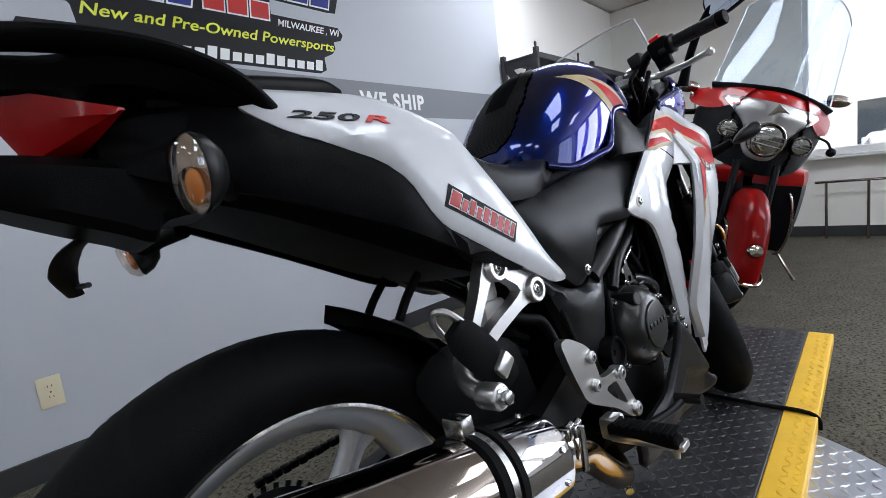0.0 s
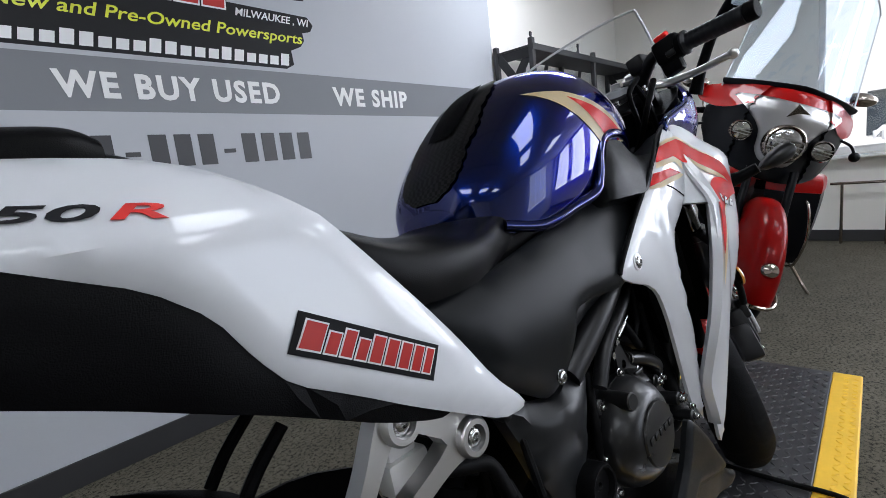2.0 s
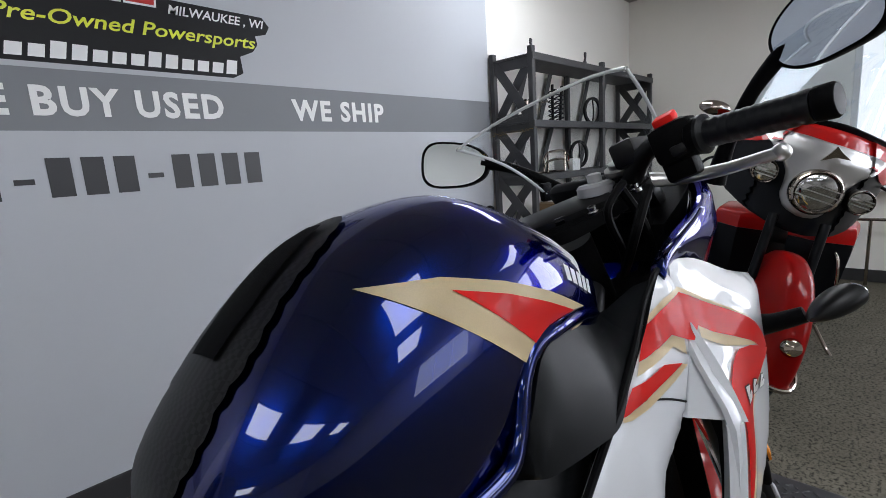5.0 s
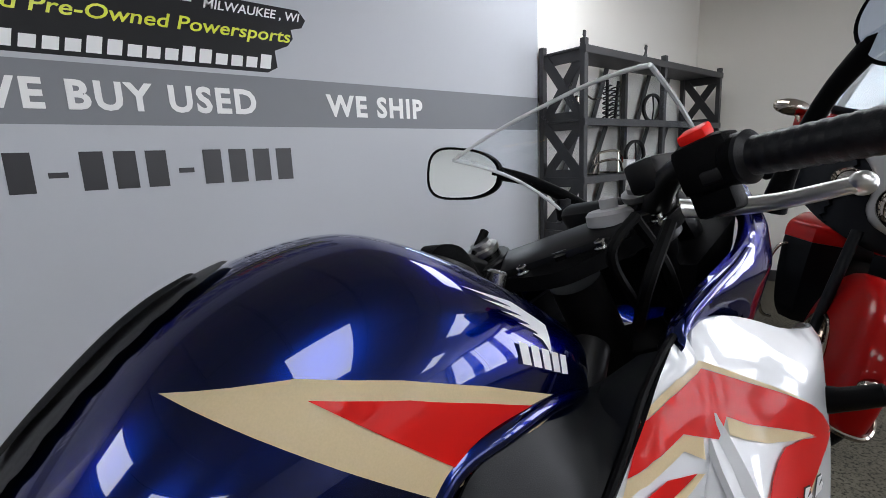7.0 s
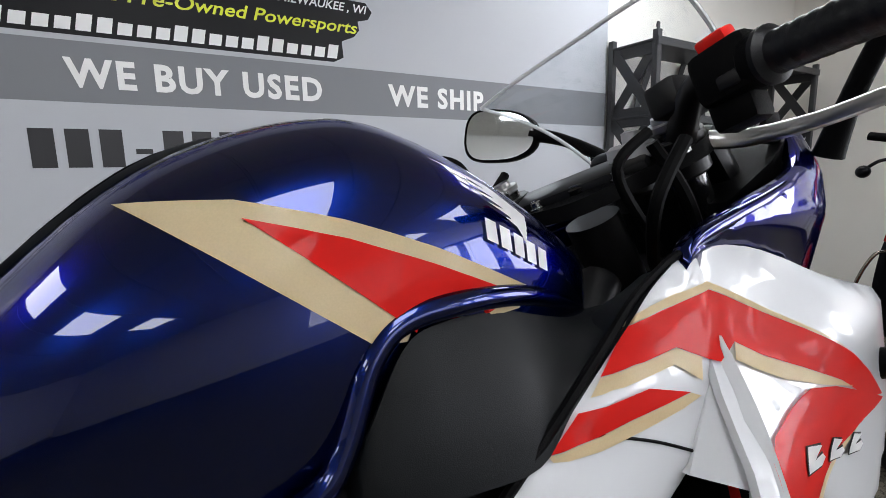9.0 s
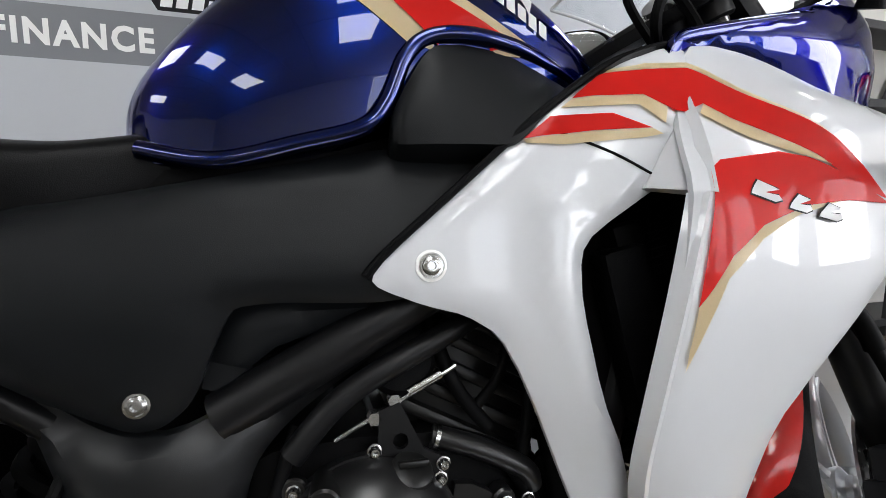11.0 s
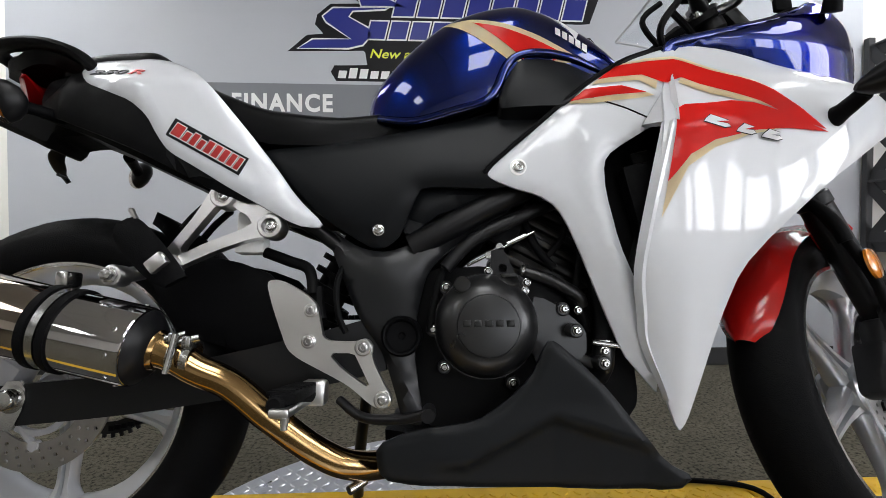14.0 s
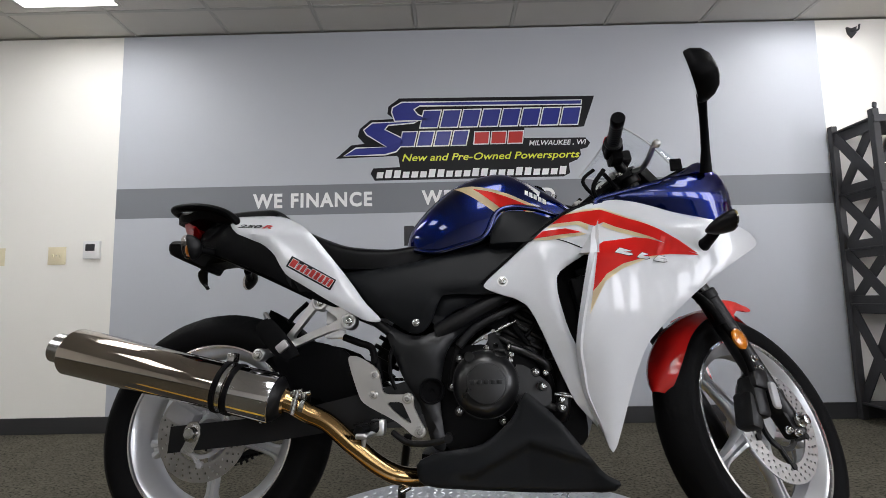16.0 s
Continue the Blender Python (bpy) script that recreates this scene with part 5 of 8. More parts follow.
part("pump_elbow", bm, M_COVER, engine)
bm = bmesh.new()
tube(bm, [(0.776, -0.098, 0.497), (0.82, -0.105, 0.482), (0.863, -0.105, 0.458), (0.872, -0.100, 0.440)], 0.0105, 12)
part("breather_pipe", bm, M_COVER, engine)
bm = bmesh.new()
ringlathe(bm, (0.779, -0.099, 0.496), (0.9, 0, -0.35), [(0.0105, -0.002), (0.0125, -0.002), (0.0125, 0.002), (0.0105, 0.002)], 20)
part("hose_ring", bm, M_STEEL, engine)
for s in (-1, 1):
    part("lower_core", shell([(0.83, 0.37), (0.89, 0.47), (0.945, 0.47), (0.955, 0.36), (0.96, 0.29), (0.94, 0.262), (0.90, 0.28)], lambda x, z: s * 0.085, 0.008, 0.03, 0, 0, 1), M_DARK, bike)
# throttle linkage, hoses, clamps
bm = bmesh.new()
cyl(bm, (0.69, -0.105, 0.505), (0.80, -0.105, 0.56), 0.0022, n=8)
cyl(bm, (0.755, -0.105, 0.54), (0.785, -0.105, 0.554), 0.005, n=12)
for p in ((0.742, 0.535), (0.724, 0.521)):
    cyl(bm, (p[0], -0.112, p[1]), (p[0], -0.098, p[1]), 0.006, n=6)
part("clutch_cable_end", bm, M_STEEL, engine)
plate_pts = [(0.728, 0.528), (0.746, 0.534), (0.766, 0.492), (0.790, 0.478), (0.786, 0.460), (0.762, 0.476), (0.726, 0.488)]
part("cable_bracket", plate(plate_pts, -0.112, -0.106, holes=[circle(0.746, 0.500, 0.007, 12)]), M_SATIN, engine)
for pts, r in (([(0.80, -0.09, 0.49), (0.84, -0.10, 0.475), (0.87, -0.10, 0.43), (0.88, -0.09, 0.40)], 0.008), ([(0.66, -0.10, 0.52), (0.64, -0.11, 0.46), (0.63, -0.11, 0.40)], 0.006), ([(0.88, -0.09, 0.56), (0.87, -0.10, 0.50), (0.86, -0.10, 0.46)], 0.006), ([(0.78, -0.08, 0.60), (0.80, -0.10, 0.54), (0.83, -0.10, 0.50)], 0.007), ([(0.90, -0.08, 0.50), (0.905, -0.10, 0.42), (0.90, -0.105, 0.38)], 0.015), ([(0.70, -0.07, 0.54), (0.73, -0.09, 0.57), (0.77, -0.09, 0.585)], 0.013), ([(0.86, -0.09, 0.60), (0.845, -0.1, 0.55), (0.82, -0.1, 0.52)], 0.005)):
    bm = bmesh.new()
    tube(bm, pts, r, 10)
    part("hose", bm, M_DARK, engine)
bm = bmesh.new()
ringlathe(bm, (0.902, -0.104, 0.382), (0.1, 0, 1), [(0.0155, -0.005), (0.0175, -0.005), (0.0175, 0.005), (0.0155, 0.005)], 24)
cyl(bm, (0.88, -0.122, 0.384), (0.922, -0.120, 0.378), 0.0045, n=10)
part("hose_clamp", bm, M_STEEL, engine)
bm = bmesh.new()
lathe(bm, (0.75, -0.085, 0.565), (0, -1, 0.25), [(0.032, 0), (0.032, 0.012), (0.028, 0.016), (0.004, 0.017)], 32)
part("air_valve_cap", bm, M_PLASTIC, engine)
# air box, battery tray and radiator: the dark core behind the panels
bm = bmesh.new()
loft(bm, [[(x, -w, zb), (x, -w, zt), (x, w, zt), (x, w, zb)] for x, w, zb, zt in ((0.40, 0.09, 0.60, 0.70), (0.55, 0.10, 0.60, 0.735), (0.70, 0.105, 0.63, 0.755), (0.85, 0.10, 0.66, 0.80), (0.97, 0.07, 0.72, 0.81))], 2)
part("air_box", bm, M_DARK, bike)
bm = bmesh.new()
box(bm, (1.0, 0, 0.56), (0.035, 0.26, 0.26), Matrix.Rotation(radians(-14), 3, "Y"), 0.004)
rad = part("radiator", bm, M_DARK, bike, "black radiator behind the fairing")
for k in range(26):
    bm = bmesh.new()
    box(bm, (0.985 + 0.0024 * (k - 13), 0, 0.44 + 0.0095 * k), (0.04, 0.22, 0.002), Matrix.Rotation(radians(-14), 3, "Y"))
    part("radiator_fin", bm, M_DARK, rad)
bm = bmesh.new()
box(bm, (0.975, -0.125, 0.58), (0.05, 0.035, 0.17), Matrix.Rotation(radians(-12), 3, "Y"), 0.008)
part("radiator_tank", bm, M_PLASTIC, bike)

# belly pan
BELLY = [(0.554, 0.242), (0.558, 0.205), (0.575, 0.190), (0.70, 0.178), (0.86, 0.172), (0.990, 0.174), (1.012, 0.195), (0.973, 0.214), (0.934, 0.262), (0.892, 0.316), (0.852, 0.356), (0.813, 0.389), (0.802, 0.388), (0.778, 0.336), (0.737, 0.299), (0.699, 0.274), (0.603, 0.262)]


def belly_y(x, z):
    """A faceted pan: the flat flank breaks inwards under a crease that rises to a point and falls again."""
    crease = 0.222 + 0.065 * max(0, min(1, (x - 0.684) / 0.127)) - 0.034 * max(0, min(1, (x - 0.811) / 0.11)) - 0.3 * max(0, x - 0.921)
    under = max(0, crease - z)
    return -(0.162 - 0.05 * max(0, x - 0.88) + 0.1 * max(0, z - 0.3) - 0.012 * smooth_step(under / 0.022) * smooth_step((x - 0.62) / 0.06) * smooth_step((0.99 - x) / 0.05) - 0.22 * under)


both("belly_pan", shell(BELLY, belly_y, 0.008, 0.007, 0.010, 0.007, 1), M_PANELGREY, "black moulded belly pan")
bm = bmesh.new()
loft(bm, [[(x, -w, zt), (x, w, zt), (x, w * 0.8, zb), (x, -w * 0.8, zb)] for x, w, zt, zb in ((0.56, 0.09, 0.25, 0.19), (0.70, 0.11, 0.24, 0.172), (0.86, 0.11, 0.24, 0.165), (0.99, 0.10, 0.20, 0.17))], 3)
part("belly_floor", bm, M_PLASTIC, bike)
bm = bmesh.new()
bolt(bm, Vector((0.606, -0.153, 0.250)), 0.008, 0.006)
part("screw", bm, M_SATIN, bike)

# ---- swingarm, chain side, rear mudguard ----
for s in (-1, 1):
    bm = bmesh.new()
    loft(bm, [[(x, s * y - 0.016, z - h), (x, s * y - 0.016, z + h), (x, s * y + 0.016, z + h), (x, s * y + 0.016, z - h)] for x, y, z, h in ((0.56, 0.075, 0.385, 0.045), (0.46, 0.09, 0.36, 0.042), (0.32, 0.108, 0.335, 0.034), (0.18, 0.118, 0.312, 0.030), (0.02, 0.120, 0.297, 0.030), (-0.045, 0.120, 0.291, 0.030))], 3)
    sw = part("swingarm", bm, M_SATIN, bike, "black box-section swingarm", angle=30)
    bm = bmesh.new()
    lathe(bm, (0.012, s * 0.136, 0.306), (0, s, 0), [(0.021, 0), (0.021, 0.004), (0.015, 0.005), (0.015, 0.014), (0.012, 0.018), (0.006, 0.0185)], 6 if s > 0 else 24)
    plate([(-0.012, 0.265), (0.0, 0.26), (0.018, 0.262), (0.03, 0.29), (0.032, 0.32), (0.022, 0.332), (0.004, 0.332), (-0.006, 0.318), (0.0, 0.29)], s * 0.136 - 0.004, s * 0.136 + 0.001, bm)
    part("axle_adjuster", bm, M_STEEL, sw, "zinc axle nut and chain adjuster")
bm = bmesh.new()
rings = []
for i in range(17):
    a = radians(10 + 3.8 * i)
    w = 0.085 * (1 if i < 12 else 1 - 0.20 * (i - 11))
    ring = []
    for j in range(9):
        y = w * (-1 + 2 * j / 8)
        r = RR + 0.022 + 0.010 * (i / 16) ** 2 - 0.024 * abs(-1 + j / 4) ** 3
        ring.append(bm.verts.new((RW.x + r * math.cos(a), y, RW.z + r * math.sin(a))))
    rings.append(ring)
bridge(bm, rings, False, False)
bmesh.ops.solidify(bm, geom=list(bm.faces), thickness=0.006)
part("tyre_hugger", bm, M_PLASTIC, bike, "black tyre hugger over the rear wheel")
for s in (-1, 1):
    part("hugger_side", shell([(0.165, 0.495), (0.215, 0.525), (0.30, 0.52), (0.38, 0.49), (0.40, 0.42), (0.41, 0.375), (0.34, 0.365), (0.22, 0.40), (0.19, 0.445)], lambda x, z: s * 0.088, 0.006, 0.03, 0.01, 0.006, 1), M_PLASTIC, bike)
bm = bmesh.new()
ringlathe(bm, RW + Vector((0, 0.085, 0)), (0, 1, 0), [(0.075, -0.003), (0.098, -0.003), (0.098, 0.003), (0.075, 0.003)], 60)
for k in range(38):
    a = math.tau * k / 38
    box(bm, RW + Vector((0.101 * math.cos(a), 0.085, 0.101 * math.sin(a))), (0.009, 0.005, 0.007), Matrix.Rotation(-a, 3, "Y"), 0.001)
part("sprocket", bm, M_SATIN, bike)
for z0, z1 in ((0.414, 0.425), (0.214, 0.335)):
    bm = bmesh.new()
    a, b = Vector((0.01, 0.085, z0)), Vector((0.55, 0.085, z1))
    m = 44
    for k in range(m):
        c = a.lerp(b, (k + 0.5) / m)
        box(bm, c, (0.0105, 0.014 if k % 2 else 0.01, 0.009), None, 0.001)
    part("chain_run", bm, M_DARK, bike, "dark drive chain")

# rear caliper and its bracket
bm = bmesh.new()
box(bm, (-0.035, -0.10, 0.345), (0.07, 0.045, 0.045), Matrix.Rotation(radians(30), 3, "Y"), 0.008)
part("rear_caliper", bm, M_GREYPART, bike)

# shock reservoir, brake reservoir and hoses seen behind the hanger
bm = bmesh.new()
box(bm, (0.335, -0.085, 0.545), (0.05, 0.03, 0.035), None, 0.006)
box(bm, (0.33, -0.085, 0.580), (0.035, 0.03, 0.035), None, 0.006)
part("brake_reservoir", bm, M_WHITEPLASTIC, bike, "small translucent brake reservoir")
bm = bmesh.new()
tube(bm, [(0.36, -0.09, 0.53), (0.40, -0.095, 0.515), (0.435, -0.10, 0.50), (0.445, -0.11, 0.46)], 0.009, 10)
part("brake_hose", bm, M_DARK, bike)
bm = bmesh.new()
tube(bm, [(0.50, -0.09, 0.53), (0.485, -0.115, 0.48), (0.488, -0.12, 0.43), (0.50, -0.115, 0.40)], 0.005, 8)
tube(bm, [(0.45, -0.10, 0.47), (0.455, -0.11, 0.44), (0.46, -0.115, 0.42)], 0.010, 8)
part("brake_switch_lead", bm, M_DARK, bike)
bm = bmesh.new()
cyl(bm, (0.41, 0, 0.40), (0.50, 0, 0.56), 0.03, n=20)
shock = part("shock_absorber", bm, M_DARK, bike)
for k in range(7):
    rg = bmesh.new()
    ringlathe(rg, (0.413 + 0.0125 * k, 0, 0.405 + 0.022 * k), (0.09, 0, 0.16), [(0.036, -0.005), (0.046, -0.005), (0.046, 0.005), (0.036, 0.005)], 24)
    part("spring_coil", rg, M_DARK, shock)

# ---- hanger, foot rests ----
HANG = [(0.285, 0.622), (0.295, 0.636), (0.315, 0.634), (0.36, 0.600), (0.398, 0.578), (0.404, 0.562), (0.395, 0.546), (0.36, 0.548), (0.30, 0.527), (0.245, 0.502), (0.215, 0.490), (0.206, 0.508), (0.235, 0.545), (0.265, 0.585)]
HOLE = [(0.312, 0.604), (0.358, 0.572), (0.338, 0.560), (0.285, 0.540), (0.248, 0.522), (0.243, 0.530), (0.275, 0.572), (0.297, 0.600)]
hb = part("foot_rest_hanger", plate(rounded(HANG, 2), -0.137, -0.117, holes=[rounded(HOLE, 1)]), M_SILVER, bike, "cast aluminium passenger foot rest hanger")
for x, z in ((0.308, 0.613), (0.384, 0.564)):
    bm = bmesh.new()
    lathe(bm, (x, -0.115, z), (0, -1, 0), [(0.020, 0), (0.020, 0.028), (0.0175, 0.031), (0.0125, 0.031), (0.0115, 0.022)], 28)
    part("boss", bm, M_SILVER, hb)
    part("bolt", bolt(bmesh.new(), Vector((x, -0.137, z)), 0.0085, 0.008), M_STEEL, hb)
bm = bmesh.new()
tube(bm, [(0.216, -0.127, 0.502), (0.196, -0.150, 0.492), (0.189, -0.185, 0.483)], [0.013, 0.011, 0.012], 12)
part("silencer_arm", bm, M_SILVER, hb, "cast aluminium silencer arm")
bm = bmesh.new()
lathe(bm, (0.189, -0.178, 0.483), (0, -1, 0), [(0.0145, 0), (0.0155, 0.003), (0.0155, 0.026), (0.014, 0.029), (0.010, 0.030)], 28)
part("silencer_mount", bm, M_SILVER, hb, "round silver silencer boss")
bm = bmesh.new()
lathe(bm, (0.189, -0.207, 0.483), (0, -1, 0), [(0.012, 0), (0.012, 0.003), (0.008, 0.004), (0.008, 0.012), (0.005, 0.013)], 6)
part("bolt", bm, M_STEEL, hb)
bm = bmesh.new()
loft(bm, [[(x + dx * w, y + dy * 0.008, z + dx * w * 0.55) for dx, dy in ((-1, -0.2), (-0.6, -1), (0.5, -1), (1, -0.3), (0.8, 0.7), (-0.7, 0.7))] for x, y, z, w in ((0.258, -0.165, 0.476, 0.016), (0.240, -0.168, 0.492, 0.022), (0.213, -0.170, 0.521, 0.024), (0.186, -0.170, 0.552, 0.022), (0.176, -0.168, 0.566, 0.014))], 4)
part("passenger_foot_rest", bm, M_RUBBER, bike, "folded black rubber passenger foot rest", angle=50)
bm = bmesh.new()
tube(bm, [(0.263, -0.163, 0.490), (0.243, -0.167, 0.514), (0.219, -0.169, 0.541), (0.193, -0.169, 0.568)], [0.006, 0.005, 0.004, 0.003], 8)
tube(bm, [(0.193, -0.169, 0.568), (0.180, -0.160, 0.584), (0.172, -0.148, 0.586), (0.176, -0.138, 0.572), (0.190, -0.135, 0.552)], 0.0045, 8)
part("foot_rest_edge", bm, M_SILVER, bike, "bare aluminium edge of the folded foot rest")
bm = bmesh.new()
box(bm, (0.235, -0.16, 0.503), (0.03, 0.05, 0.022), Matrix.Rotation(radians(-40), 3, "Y"), 0.004)
part("foot_rest_bracket", bm, M_SILVER, bike)

HEEL = [(0.388, 0.478), (0.409, 0.480), (0.447, 0.459), (0.465, 0.443), (0.471, 0.415), (0.476, 0.390), (0.521, 0.388), (0.535, 0.393), (0.549, 0.384), (0.547, 0.364), (0.565, 0.328), (0.577, 0.309), (0.573, 0.295), (0.558, 0.293), (0.545, 0.300), (0.514, 0.326), (0.476, 0.346), (0.440, 0.364), (0.423, 0.378), (0.413, 0.403), (0.399, 0.440)]
HH = [(0.483, 0.372), (0.521, 0.372), (0.528, 0.359), (0.548, 0.319), (0.505, 0.348)]
hp = part("heel_guard", plate(rounded(HEEL, 2), -0.158, -0.145, holes=[rounded(HH, 1)]), M_SILVER, bike, "brushed aluminium heel guard and foot rest bracket")
for x, z, r in ((0.457, 0.434, 0.010), (0.455, 0.389, 0.010), (0.535, 0.380, 0.0125), (0.564, 0.306, 0.0125)):
    bm = bmesh.new()
    lathe(bm, (x, -0.146, z), (0, -1, 0), [(r, 0), (r, 0.018), (r - 0.002, 0.020), (r * 0.6, 0.020), (r * 0.55, 0.014)], 26)
    part("boss", bm, M_SILVER, hp)
    part("bolt", bolt(bmesh.new(), Vector((x, -0.160, z)), 0.0075, 0.007), M_DISC, hp)
bm = bmesh.new()
cyl(bm, (0.462, -0.165, 0.318), (0.448, -0.275, 0.318), 0.0135, 0.012, 16, 0.003)
for k in range(8):
    box(bm, (0.458 - 0.0125 * k * 0.1, -0.18 - 0.0115 * k, 0.331), (0.03, 0.006, 0.006), None, 0.001)
box(bm, (0.456, -0.22, 0.325), (0.034, 0.10, 0.014), None, 0.004)
fr = part("rider_foot_rest", bm, M_RUBBER, bike, "black rubber rider foot rest with metal end")
bm = bmesh.new()
box(bm, (0.455, -0.225, 0.310), (0.026, 0.11, 0.012), None, 0.004)
box(bm, (0.468, -0.165, 0.318), (0.035, 0.03, 0.035), None, 0.006)
cyl(bm, (0.458, -0.262, 0.306), (0.457, -0.262, 0.288), 0.006, 0.004, 10)
part("foot_rest_core", bm, M_SILVER, fr, "cast aluminium core")
bm = bmesh.new()
tube(bm, [(0.50, -0.15, 0.305), (0.54, -0.175, 0.285), (0.60, -0.20, 0.288), (0.635, -0.215, 0.30)], 0.007, 10)
cyl(bm, (0.632, -0.20, 0.300), (0.632, -0.245, 0.300), 0.009, n=14)
part("brake_pedal", bm, M_SATIN, bike, "black rear brake pedal")

# ---- silencer and pipe ----
S0, S1 = Vector((-0.256, -0.218, 0.499)), Vector((0.238, -0.192, 0.383))
sd = (S1 - S0).normalized()
bm = bmesh.new()
L = (S1 - S0).length
lathe(bm, S0, sd, [(0.028, 0.012), (0.046, 0.004), (0.052, 0.0), (0.0545, 0.004), (0.0545, L * 0.81), (0.050, L * 0.812)], 64)
sil = part("silencer", bm, M_CHROME, bike, "polished stainless round silencer")
bm = bmesh.new()
lathe(bm, S0, sd, [(0.050, L * 0.806), (0.0556, L * 0.808), (0.0556, L - 0.008), (0.0545, L - 0.004), (0.0525, L - 0.003)], 64)
part("end_cap", bm, M_POLISH, sil, "bright polished end cap with rivets")
bm = bmesh.new()
lathe(bm, S0, sd, [(0.0530, L - 0.0045), (0.051, L - 0.001), (0.040, L + 0.010), (0.030, L + 0.016)], 48)
part("end_cone", bm, M_SATIN, sil, "dark end cone")
bm = bmesh.new()
ringlathe(bm, S0 - sd * 0.042, sd, [(0.030, 0), (0.034, 0.002), (0.034, 0.05), (0.024, 0.06), (0.024, 0.012)], 40)
part("silencer_tip", bm, M_STEEL, sil, "rolled steel outlet tip")
for d in (0.745, 0.80):
    bm = bmesh.new()
    ringlathe(bm, S0 + sd * L * d, sd, [(0.0545, -0.006), (0.059, -0.005), (0.059, 0.005), (0.0545, 0.006)], 64)
    part("strap_band", bm, M_RUBBER, sil, "black rubber strap band")
bm = bmesh.new()
ringlathe(bm, S0 + sd * L * 0.772, sd, [(0.0545, -0.006), (0.0575, -0.005), (0.0575, 0.005), (0.0545, 0.006)], 64)
box(bm, S0 + sd * L * 0.772 + Vector((0.0, 0.0, 0.068)), (0.018, 0.03, 0.022), None, 0.003)
part("strap_clamp", bm, M_STEEL, sil)
bm = bmesh.new()
q = sd.to_track_quat("Z", "Y").to_matrix()
for a in range(10):
    e = q @ Vector((math.cos(a * 0.628 + 0.2), math.sin(a * 0.628 + 0.2), 0))
    bm = bmesh.new()
    cyl(bm, S1 - sd * 0.02 + e * 0.054, S1 - sd * 0.02 + e * 0.0575, 0.0035, n=8)
    part("rivet", bm, M_STEEL, sil)
bm = bmesh.new()
tube(bm, [S1 - sd * 0.01, S1 + sd * 0.03, (0.31, -0.188, 0.352), (0.355, -0.18, 0.330), (0.41, -0.168, 0.282), (0.47, -0.15, 0.234), (0.52, -0.13, 0.209), (0.58, -0.08, 0.20), (0.66, -0.02, 0.205)], [0.029, 0.024, 0.0215, 0.021, 0.021, 0.021, 0.021, 0.021, 0.021], 28, 6)
ringlathe(bm, S1 + sd * 0.012, sd, [(0.022, -0.010), (0.030, -0.010), (0.031, 0.0), (0.026, 0.010), (0.022, 0.010)], 40)
part("link_pipe", bm, M_TITAN, bike, "heat-tinted golden exhaust link pipe")
for off in (0.045, 0.064):
    bm = bmesh.new()
    ringlathe(bm, S1 + sd * off, sd, [(0.0225, -0.005), (0.0258, -0.005), (0.0258, 0.005), (0.0225, 0.005)], 32)
    pc = part("pipe_clamp", bm, M_STEEL, bike, "stainless pipe clamp with bolts")
    c = S1 + sd * off + Vector((0.004, -0.018, 0.023))
    bm = bmesh.new()
    box(bm, c, (0.012, 0.016, 0.016), None, 0.002)
    part("clamp_lug", bm, M_STEEL, pc)
    bm = bmesh.new()
    cyl(bm, c - Vector((0.012, 0, 0)), c + Vector((0.016, 0, 0.006)), 0.005, n=10)
    part("clamp_bolt", bm, M_STEEL, pc)
bm = bmesh.new()
cyl(bm, S1 + sd * 0.05 + Vector((0, -0.036, -0.02)), S1 + sd * 0.06 + Vector((0, -0.036, 0.034)), 0.0045, n=10)
part("clamp_rod", bm, M_STEEL, pc)
for p in ((0.535, -0.12, 0.185), (0.545, -0.12, 0.215)):
    bm = bmesh.new()
    cyl(bm, Vector(p), Vector(p) + Vector((-0.02, -0.02, -0.008)), 0.007, n=10)
    part("pipe_bolt", bm, M_STEEL, bike)


# ---- fairing ----
def front_curve(x, w):
    a = max(0.0, (x - 1.02) / 0.44)
    return w * math.sqrt(max(0.02, 1 - 0.92 * min(1, a) ** 2.2))


def smooth(u):
    u = max(0.0, min(1.0, u))
    return u * u * (3 - 2 * u)


def easing(u, k=0.04):
    """A ramp that starts softly."""
    return k * math.log(1 + math.exp(u / k))


def top_y(x, z):
    """The shared upper skin, above the duct fin."""
    return front_curve(x, 0.158 + 0.012 * smooth((x - 0.75) / 0.2)) - 0.62 * max(0, z - 0.775) ** 1.3


def outer_y(x, z):
    w = front_curve(x, 0.196) + 0.020 * smooth((1.10 - x) / 0.12) - 0.22 * easing(0.60 - z) - 0.35 * max(0, 1.0 - x) * smooth((0.52 - z) / 0.16)
    f = smooth((z - 0.690) / 0.110) * smooth((1.16 - x) / 0.12) + smooth((z - 0.77) / 0.06) * smooth((x - 1.04) / 0.12)
    f = min(1.0, f)
    return -max(0.03, w * (1 - f) + (top_y(x, z) + 0.0015) * f)


